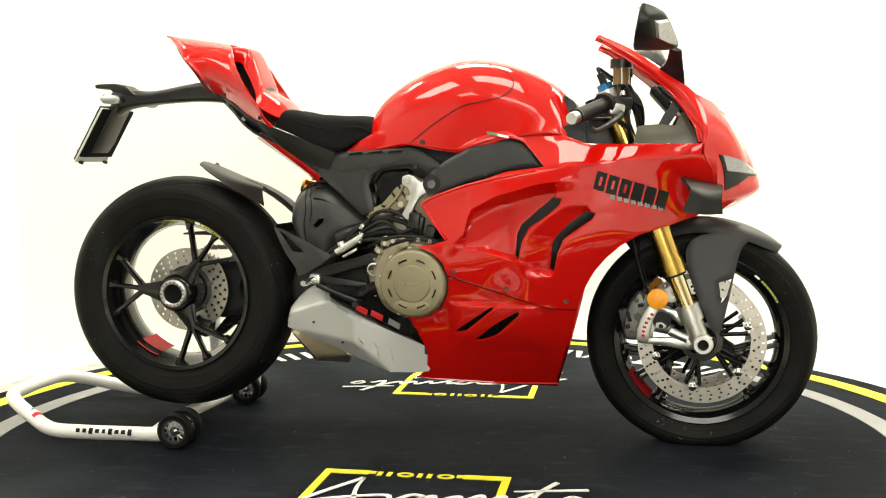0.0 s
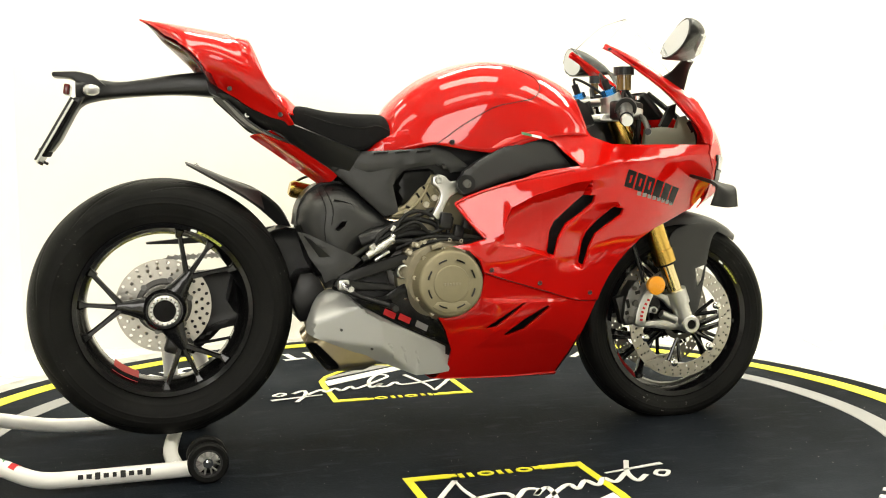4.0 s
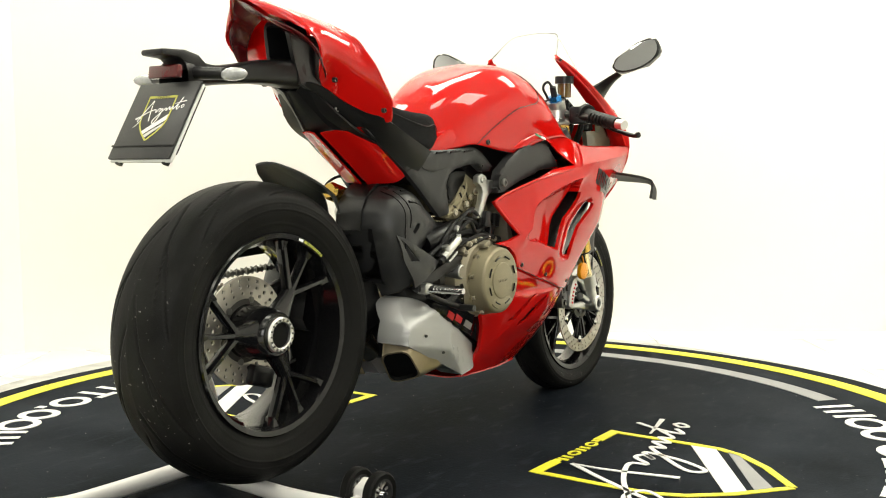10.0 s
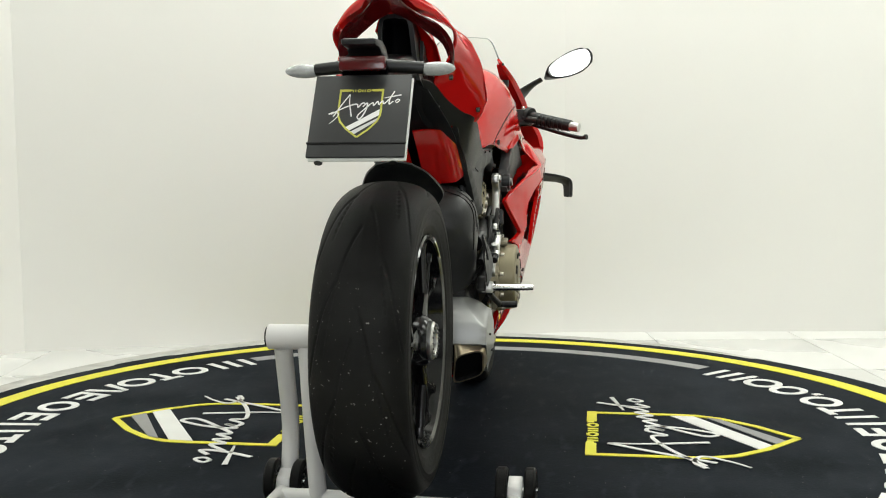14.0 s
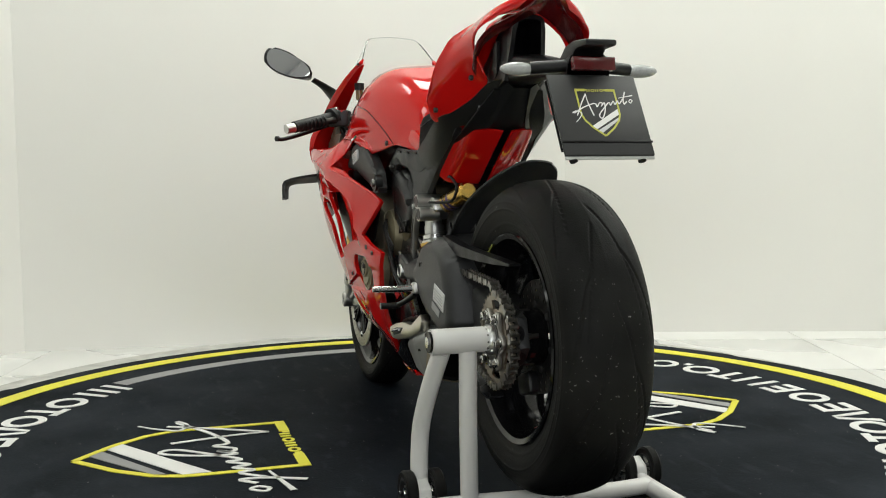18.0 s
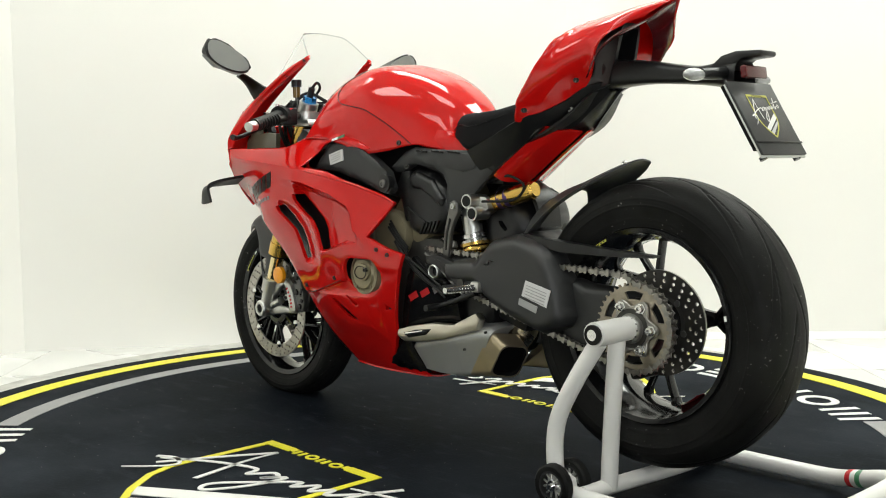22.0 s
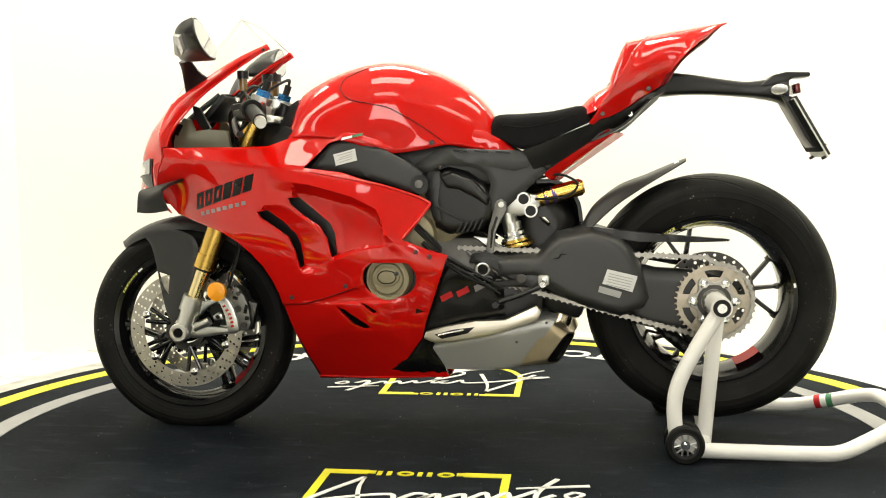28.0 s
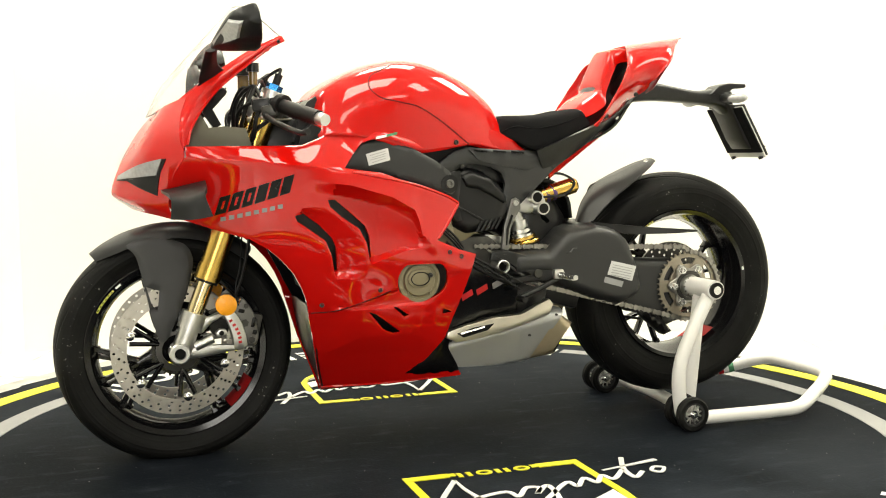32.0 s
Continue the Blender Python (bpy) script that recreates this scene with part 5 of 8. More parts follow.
def build_mirror(s):
    """A wedge-shaped pod on a broad flat blade."""
    rows = []
    for r, f in (((0.588, 0.157, 0.983), (0.658, 0.160, 0.940)), ((0.612, 0.180, 1.000), (0.656, 0.186, 0.975)), ((0.619, 0.210, 1.018), (0.651, 0.214, 1.006)), ((0.620, 0.240, 1.033), (0.648, 0.243, 1.026))):
        m = [(a + b) / 2 for a, b in zip(r, f)]
        o = (0.0, 0.0055, -0.0055)
        rows.append([(p[0] + k * o[0], s * (p[1] + k * o[1]), p[2] + k * o[2]) for p, k in ((r, 0.3), (m, 1.0), (f, 0.3), (f, -0.3), (m, -1.0), (r, -0.3))])
    st = P("mirror_stalk", skin(rows, 16, 18, close_v=True, cap=True), BLACK, label="broad flat black mirror stalk")
    c, u, v = Vector((0.5425, 0.337, 1.070)), Vector((0.04, 0.94, 0.33)).normalized(), Vector((0.20, -0.33, 0.92)).normalized()
    v = (v - u * v.dot(u)).normalized()
    back = u.cross(v)
    if back.x > 0:
        back = -back
    rim = [(-0.080, -0.008), (-0.054, -0.030), (-0.010, -0.040), (0.036, -0.037), (0.066, -0.022), (0.078, 0.004), (0.070, 0.031), (0.028, 0.041), (-0.036, 0.031), (-0.070, 0.014)]
    ring = [c + u * a + v * b for a, b in spline(rim, 26, True)]
    lens = [Vector(p) for p in ((0.580, 0.408, 1.080), (0.611, 0.374, 1.088), (0.642, 0.285, 1.040), (0.634, 0.256, 1.031), (0.584, 0.362, 1.043))]
    bm = bmesh.new()
    mid = sum(lens, Vector()) / 5
    nrm = (lens[2] - lens[0]).cross(lens[4] - lens[1]).normalized()
    if nrm.x < 0:
        nrm = -nrm
    for p in ring + [p - nrm * 0.002 for p in lens] + [Vector(p) for p in ((0.646, 0.248, 1.026), (0.626, 0.262, 1.058), (0.606, 0.350, 1.104), (0.566, 0.392, 1.116), (0.590, 0.385, 1.108), (0.548, 0.352, 1.036), (0.560, 0.408, 1.078))]:
        bm.verts.new(p)
    hull = bmesh.ops.convex_hull(bm, input=bm.verts[:])
    bmesh.ops.delete(bm, geom=[g for g in hull["geom_interior"] if isinstance(g, bmesh.types.BMVert)], context="VERTS")
    bmesh.ops.triangulate(bm, faces=bm.faces[:])
    bmesh.ops.subdivide_edges(bm, edges=bm.edges[:], cuts=4, use_grid_fill=True)
    core = sum((w.co for w in bm.verts), Vector()) / len(bm.verts)
    for _ in range(3):
        place = {w: sum((e.other_vert(w).co for e in w.link_edges), Vector()) / len(w.link_edges) for w in bm.verts}
        for w, p in place.items():
            w.co = w.co.lerp(p, 0.6)
    for w in bm.verts:
        w.co = core + (w.co - core) * 1.025

    def to_side(b):
        if s < 0:
            flip(b)
        return b
    pod = part("mirror_pod", to_side(bm), BLACK, st, "wedge-shaped black mirror housing", 60)
    bm = bmesh.new()
    bm.faces.new([bm.verts.new(c + u * a * 0.91 + v * b * 0.88 + back * 0.0012) for a, b in spline(rim, 40, True)])
    bmesh.ops.recalc_face_normals(bm, faces=bm.faces[:])
    if bm.faces[:][0].normal.dot(back) < 0:
        bmesh.ops.reverse_faces(bm, faces=bm.faces[:])
    part("mirror_glass", to_side(bm), MIRROR, pod, "silvered mirror glass", recalc=False)
    bm = bmesh.new()
    top = [bm.verts.new(mid + (p - mid) * 0.80 + nrm * 0.0050) for p in lens]
    low = [bm.verts.new(mid + (p - mid) * 0.90 - nrm * 0.004) for p in lens]
    bm.faces.new(top)
    bm.faces.new(low[::-1])
    for i in range(5):
        bm.faces.new((top[i - 1], top[i], low[i], low[i - 1]))
    part("indicator_lens", to_side(bm), CLEARLENS, pod, "clear ribbed indicator lens", 60)


for row in NOSE[2:]:
    x_, y_, z_ = row[3]
    row[3] = (x_, WIDTH(x_, z_) + 0.0012, z_)


def build_nose():
    nose = P("nose_cowl", skin(NOSE, 40, 28, mirror=True, thick=0.004, relax=3), RED, label="pointed glossy red nose cowl", sharp=60)
    grid = net(NOSE, 60, 40)
    centre = np.array((0.60, 0.0, 0.76))

    def patch(name, i0, i1, j0, j1, lift, mat, s, trim, label=""):
        bm = bmesh.new()
        vs = {}
        for j in range(j0, j1 + 1):
            lo, hi = trim((j - j0) / (j1 - j0))
            for k in range(13):
                i = i0 + (i1 - i0) * (lo + (hi - lo) * k / 12)
                a = int(i)
                p = grid[j][a] + (grid[j][min(a + 1, 59)] - grid[j][a]) * (i - a)
                d = (p - centre) / np.linalg.norm(p - centre)
                q = p + d * lift
                vs[j, k] = bm.verts.new((q[0], s * q[1], q[2]))
        for j in range(j0, j1):
            for k in range(12):
                bm.faces.new((vs[j, k], vs[j, k + 1], vs[j + 1, k + 1], vs[j + 1, k]))
        bmesh.ops.recalc_face_normals(bm, faces=bm.faces[:])
        bmesh.ops.solidify(bm, geom=bm.faces[:], thickness=0.003)
        return part(name, bm, mat, nose, label)
    for s in (1, -1):
        # Raised black patch paints in the dark of the headlight cavity.
        patch("headlight_cavity_shade", 0, 1, 9, 34, 0.0022, INKBLACK, s, lambda u: (31.0 - 10.0 * u, 33.4 + 5.6 * max(0.0, u - 0.38) / 0.62 - 1.5 * min(u, 0.38)), "black patch for the dark headlight cavity")
        patch("headlight_lens", 0, 1, 10, 33, 0.0050, HEADLENS, s, lambda u: (31.0 - 9.8 * u, 33.0 - 3.2 * u), "clear ribbed headlight lens")
        patch("lens_edge", 0, 1, 10, 33, 0.0056, INKBLACK, s, lambda u: (32.7 - 3.2 * u, 33.3 - 3.2 * u), "dark lower edge of the lens")
        top = [(0.444, 0.121, 1.080), (0.528, 0.150, 1.037), (0.617, 0.165, 0.978), (0.700, 0.160, 0.912)]
        rows = [[(x + a, s * (y + b), z + c) for x, y, z in top] for a, b, c in ((0.004, -0.007, 0.003), (0.0, 0.001, -0.001), (-0.003, 0.002, -0.006), (-0.007, -0.001, -0.012))]
        part("screen_surround", skin(rows, 12, 24, thick=0.006), RED, nose, sharp=50)
        wf = smooth_field([(0.44, 1.075, 0.122), (0.53, 1.03, 0.151), (0.62, 0.97, 0.166), (0.69, 0.91, 0.160), (0.60, 0.98, 0.166)])
        for x, z in ((0.455, 1.066), (0.52, 1.024)):
            bolt((x, s * (wf(x, z) + 0.002), z), s, 0.0045, INKBLACK, nose, "screw")
        # side wall of the cowl, from the screen's border back to its open rear edge
        border = [(0.446, 0.121, 1.076), (0.528, 0.153, 1.034), (0.617, 0.176, 0.976), (0.690, 0.194, 0.920), (0.714, 0.234, 0.842), (0.707, 0.244, 0.798)]
        bulge = [(0.453, 0.127, 1.071), (0.530, 0.160, 1.023), (0.612, 0.187, 0.964), (0.672, 0.206, 0.908), (0.702, 0.237, 0.846), (0.704, 0.245, 0.802)]
        rear = [(0.458, 0.122, 1.066), (0.529, 0.152, 1.013), (0.605, 0.177, 0.952), (0.648, 0.194, 0.905), (0.685, 0.224, 0.848), (0.697, 0.236, 0.806)]
        part("cowl_side", skin([[(x, s * y, z) for x, y, z in line] for line in (border, bulge, rear)], 14, 34, thick=0.004), RED, nose, "inward curving red side of the cowl", sharp=60)
        reach = (0.25, 0.70, 1.0, 1.0, 1.0, 0.9)
        part("cowl_flange", skin([[(x + a * k, s * (y - b * k), z + c * k) for (x, y, z), k in zip(rear, reach)] for a, b, c in ((0.0, 0.0, 0.0), (0.006, 0.024, 0.001), (0.016, 0.052, 0.004))], 8, 34, thick=0.003), RED, nose, "inward folded red edge behind the cowl")
        lip = [(x - 0.002, s * (y - 0.002), z) for x, y, z in rear]
        part("cowl_edge", tube(lip, 0.0035, 8, n=40), RED, nose)
        build_mirror(s)
        # winglet
        P("winglet", skin([[(0.654, s * 0.205, 0.724), (0.700, s * 0.195, 0.712), (0.757, s * 0.150, 0.700)],
                           [(0.658, s * 0.262, 0.717), (0.705, s * 0.260, 0.705), (0.752, s * 0.240, 0.695)],
                           [(0.664, s * 0.318, 0.706), (0.706, s * 0.312, 0.691), (0.746, s * 0.295, 0.690)],
                           [(0.669, s * 0.343, 0.689), (0.708, s * 0.336, 0.672), (0.743, s * 0.316, 0.676)],
                           [(0.652, s * 0.3455, 0.641), (0.700, s * 0.340, 0.634), (0.745, s * 0.320, 0.635)]], 30, 16, thick=0.008), HOSE, label="drooping black winglet")
    screen = P("windscreen", skin([[(0.777, 0, 0.879), (0.758, 0.060, 0.887), (0.730, 0.112, 0.902), (0.688, 0.152, 0.914)],
                                   [(0.735, 0, 0.958), (0.715, 0.068, 0.962), (0.672, 0.120, 0.966), (0.612, 0.157, 0.975)],
                                   [(0.640, 0, 1.068), (0.622, 0.065, 1.066), (0.585, 0.112, 1.055), (0.530, 0.146, 1.035)],
                                   [(0.552, 0, 1.163), (0.543, 0.045, 1.159), (0.520, 0.085, 1.146), (0.450, 0.118, 1.080)]], 32, 24, mirror=True, thick=0.0025), SCREEN, label="clear curved windscreen")
    rim = net([[(0.552, 0, 1.164), (0.543, 0.045, 1.160), (0.520, 0.085, 1.147), (0.450, 0.119, 1.081)]] * 2, 2, 24)
    edge = [tuple(p[0]) for p in rim]
    part("screen_edge", tube([(x, -y, z) for x, y, z in edge[::-1]] + edge[1:], 0.0010, 6), SCREENEDGE, screen)


build_nose()


# -- cockpit --
def build_cockpit():
    P("cockpit_tray", skin([[(0.35, 0, 0.80), (0.35, 0.10, 0.80), (0.36, 0.19, 0.80)], [(0.50, 0, 0.765), (0.50, 0.11, 0.77), (0.50, 0.225, 0.79)], [(0.68, 0, 0.77), (0.69, 0.12, 0.775), (0.70, 0.235, 0.795)]], 16, 12, mirror=True, thick=0.004), BLACK, label="black plastic cockpit floor")
    for s in (1, -1):
        P("inner_panel", panel([(0.62, 0.800), (0.70, 0.800), (0.705, 0.83), (0.684, 0.870), (0.660, 0.858), (0.640, 0.835)], lambda x, z: 0.178 - 0.10 * max(0.0, z - 0.8), thick=0.01, step=0.02, side=s), GLOSSBLACK, label="gloss black inner fairing panel")
        P("panel_insert", panel([(0.535, 0.800), (0.695, 0.803), (0.692, 0.840), (0.674, 0.884), (0.655, 0.880), (0.640, 0.848), (0.600, 0.852), (0.548, 0.848)], lambda x, z: 0.186 - 0.25 * max(0.0, z - 0.80), thick=0.02, step=0.02, side=s, lip=0.004), OLIVE, label="olive-grey inner tray edge")
        P("wiring_cover", panel([(0.604, 0.856), (0.622, 0.846), (0.648, 0.885), (0.652, 0.918), (0.634, 0.912)], 0.150, thick=0.02, step=0.02, side=s, lip=0.004), INKBLACK, label="black wiring cover")
        P("tank_duct", panel([(0.352, 0.842), (0.385, 0.858), (0.415, 0.83), (0.42, 0.806), (0.355, 0.824), (0.345, 0.835)], 0.190, thick=0.06, step=0.02, side=s), BLACK)
        P("tank_shroud", panel([(0.362, 0.930), (0.385, 0.915), (0.412, 0.865), (0.42, 0.815), (0.35, 0.822), (0.34, 0.87)], 0.13, thick=0.12, step=0.02, side=s), BLACK)
        # bars
        b = P("handlebar", tube([(0.487, s * 0.105, 0.905), (0.466, s * 0.17, 0.898), (0.430, s * 0.27, 0.882), (0.402, s * 0.345, 0.867)], 0.0115, 16), DARKMETAL, label="clip-on handlebar with black grip")
        grip = part("grip", tube([(0.466, s * 0.212, 0.901), (0.444, s * 0.255, 0.889), (0.402, s * 0.345, 0.867)], 0.0180, 24), HOSE, b, "black rubber grip")
        for k in range(7):
            f = k / 7
            part("grip_rib", tube([(0.442 - 0.036 * f, s * (0.243 + 0.090 * f), 0.887 - 0.019 * f), (0.4405 - 0.036 * f, s * (0.247 + 0.090 * f), 0.8862 - 0.019 * f)], 0.0184, 20), HOSE, grip)
        part("grip_flange", tube([(0.470, s * 0.205, 0.903), (0.462, s * 0.218, 0.899)], 0.0285, 24), HOSE, b)
        part("bar_end", tube([(0.402, s * 0.345, 0.866), (0.394, s * 0.366, 0.862), (0.392, s * 0.371, 0.861)], (0.0150, 0.0140), 24), SILVER, b, "silver bar-end weight")
        part("switch_block", box((0.465, s * 0.185, 0.897), (0.046, 0.052, 0.052), (0, 0, s * -20), 0.008), BLACK, b, "black switch block")
        part("switch", box((0.449, s * 0.182, 0.918), (0.014, 0.018, 0.008), (0, 0, 0), 0.002), INKRED if s > 0 else BLACK, b)
        part("switch", box((0.447, s * 0.196, 0.895), (0.012, 0.014, 0.012), (0, 0, 0), 0.002), BLACK, b)
        part("bar_clamp", lathe([(0.027, -0.016), (0.036, -0.016), (0.036, 0.016), (0.027, 0.016)], (0, 0, 0), 32, closed=True), SILVER, b).matrix_basis = pose(0.480, s * 0.104, 0.897) @ pose(0, 0, 0, 90, 0, 0) @ pose(0, 0, 0, 0, 0, 0)
        part("lever_mount", box((0.492, s * 0.205, 0.888), (0.040, 0.035, 0.030), (0, 10, s * -20), 0.006), SILVER if s < 0 else DARKMETAL, b)
        part("lever", tube([(0.502, s * 0.200, 0.884), (0.505, s * 0.235, 0.872), (0.478, s * 0.31, 0.848), (0.452, s * 0.370, 0.832), (0.440, s * 0.392, 0.833)], (0.0075, 0.0062), 12, n=22), BLACK, b, "black brake or clutch lever")
        part("lever_tip", tube([(0.442, s * 0.388, 0.833), (0.438, s * 0.395, 0.833)], 0.0085, 12), BLACK, b)
        # fork caps
        cap = P("fork_cap", tube([(fork_x(0.900), s * 0.104, 0.900), (fork_x(0.942), s * 0.104, 0.942)], 0.0295, 28), SILVER, label="silver fork cap with blue adjuster")
        part("adjuster", tube([(fork_x(0.942), s * 0.104, 0.942), (fork_x(0.958), s * 0.104, 0.958)], 0.021, 6), BLUE, cap, "blue adjuster nut")
        part("sensor_plug", tube([(fork_x(0.958), s * 0.104, 0.958), (fork_x(0.985), s * 0.104, 0.985)], 0.010, 12), HOSE, cap)
        P("cable", tube([(fork_x(0.982), s * 0.104, 0.982), (0.445, s * 0.09, 1.000), (0.47, s * 0.06, 0.985), (0.52, s * 0.05, 0.95), (0.55, s * 0.04, 0.90)], 0.0042, 8, n=26), HOSE)
        P("cable", tube([(0.49, s * 0.17, 0.90), (0.53, s * 0.15, 0.91), (0.56, s * 0.11, 0.88), (0.55, s * 0.08, 0.80)], 0.0045, 8, n=24), HOSE)
        P("cable", tube([(0.475, s * 0.19, 0.885), (0.50, s * 0.17, 0.86), (0.525, s * 0.15, 0.84), (0.53, s * 0.13, 0.80)], 0.0055, 8, n=24), HOSE)
    P("steering_head", slab([(0.34, 0.74), (0.50, 0.74), (0.53, 0.80), (0.50, 0.868), (0.40, 0.885), (0.35, 0.87)], -0.085, 0.085, 0.012), BLACK, label="black steering head under the top clamp")
    P("triple_clamp", slab([(0.42, 0.868), (0.505, 0.868), (0.512, 0.885), (0.43, 0.890)], -0.14, 0.14, 0.008), SILVER, label="alloy top fork clamp")
    P("lower_clamp", slab([(0.50, 0.70), (0.58, 0.70), (0.585, 0.735), (0.50, 0.735)], -0.14, 0.14, 0.008), BLACK)
    P("ignition_lock", tube([(0.445, 0, 0.885), (0.43, 0, 0.925)], 0.024, 20), BLACK)
    P("steering_damper", tube([(0.47, -0.09, 0.925), (0.445, 0.06, 0.925)], 0.012, 16), SILVER)
    for k, (p0, p1, p2) in enumerate((((0.49, 0.12, 0.93), (0.53, 0.10, 0.95), (0.56, 0.06, 0.90)), ((0.48, -0.06, 0.94), (0.52, -0.09, 0.96), (0.55, -0.12, 0.88)), ((0.47, 0.02, 0.94), (0.50, 0.09, 0.97), (0.54, 0.13, 0.90)), ((0.49, -0.14, 0.91), (0.52, -0.17, 0.88), (0.53, -0.15, 0.82)), ((0.49, 0.15, 0.91), (0.52, 0.175, 0.88), (0.53, 0.15, 0.82)))):
        P("cable", tube([p0, p1, p2, (0.56, p2[1] * 0.7, 0.80)], 0.0055, 8, n=22), HOSE)
    for s in (1, -1):
        P("lever_joint", box((0.505, s * 0.165, 0.905), (0.05, 0.045, 0.032), (0, 8, s * -15), 0.008), BLACK, label="black lever joint")
        P("clamp_bolt", tube([(0.51, s * 0.19, 0.925), (0.51, s * 0.19, 0.935)], 0.006, 10), CHROME)
    # reservoirs
    for at, r, h in (((0.505, -0.115, 0.985), 0.023, 0.030), ((0.519, 0.112, 0.978), 0.0125, 0.020)):
        res = P("fluid_reservoir", tube([(at[0], at[1], at[2] - h), (at[0], at[1], at[2] + 0.012)], r * 0.92, 24), material("amber_reservoir", (0.12, 0.07, 0.015), 0.15, coat=0.6, vary=0.3, scale=30), label="fluid reservoir with black lid")
        part("lid", tube([(at[0], at[1], at[2] + 0.012), (at[0], at[1], at[2] + 0.034)], r * 1.25, 28), BLACK, res, "knurled black lid")
        part("hose", tube([(at[0], at[1], at[2] - h), (at[0] + 0.01, at[1] * 0.95, at[2] - h - 0.03), (0.51, at[1] * 1.15, 0.90)], 0.005, 8, n=16), HOSE, res)
        part("bracket", tube([(at[0], at[1], at[2] - h + 0.005), (0.49, at[1] * 1.1, 0.905)], 0.0045, 8), DARKMETAL, res)
    dash = P("dashboard", box((0.615, 0, 0.915), (0.022, 0.165, 0.095), (0, -42, 0), 0.010), HOSE, label="black instrument display")
    part("display", box((0.6055, 0, 0.9245), (0.004, 0.145, 0.075), (0, -42, 0), 0.002), GLOSSBLACK, dash)
    P("screen_bracket", tube([(0.60, -0.07, 0.95), (0.66, -0.09, 0.90), (0.70, -0.11, 0.86)], 0.008, 8, n=10), HOSE)
    P("screen_bracket", tube([(0.60, 0.07, 0.95), (0.66, 0.09, 0.90), (0.70, 0.11, 0.86)], 0.008, 8, n=10), HOSE)


build_cockpit()


# -- tank, seat, tail --
TANK = [[(-0.176, 0, 0.872), (-0.174, 0.050, 0.866), (-0.172, 0.085, 0.835), (-0.175, 0.112, 0.790)],
        [(-0.135, 0, 0.928), (-0.133, 0.065, 0.912), (-0.130, 0.104, 0.862), (-0.125, 0.128, 0.796)],
        [(-0.060, 0, 0.986), (-0.058, 0.082, 0.962), (-0.055, 0.135, 0.890), (-0.055, 0.148, 0.806)],
        [(0.040, 0, 1.026), (0.040, 0.100, 1.000), (0.040, 0.164, 0.912), (0.040, 0.168, 0.790)],
        [(0.120, 0, 1.037), (0.120, 0.110, 1.012), (0.120, 0.182, 0.922), (0.120, 0.180, 0.785)],
        [(0.200, 0, 1.025), (0.200, 0.112, 1.002), (0.205, 0.186, 0.918), (0.200, 0.194, 0.812)],
        [(0.280, 0, 0.993), (0.282, 0.105, 0.976), (0.288, 0.178, 0.905), (0.285, 0.204, 0.828)],
        [(0.345, 0, 0.952), (0.348, 0.095, 0.940), (0.352, 0.158, 0.885), (0.345, 0.206, 0.830)],
        [(0.372, 0, 0.926), (0.374, 0.085, 0.916), (0.376, 0.142, 0.868), (0.372, 0.200, 0.822)]]
for row in TANK[1:8]:
    row[1] = (row[1][0], row[1][1] * 1.13, row[1][2] + 0.006)
    row[2] = (row[2][0], row[2][1] * 1.015, row[2][2] + 0.008)
TANK_POINTS = None


def tank_width(x, z):
    global TANK_POINTS
    if TANK_POINTS is None:
        TANK_POINTS = np.array([p for line in net(TANK, 90, 70) for p in line])
    d = (TANK_POINTS[:, 0] - x) ** 2 + (TANK_POINTS[:, 2] - z) ** 2
    k = np.argsort(d)[:4]
    return float(TANK_POINTS[k, 1].mean())


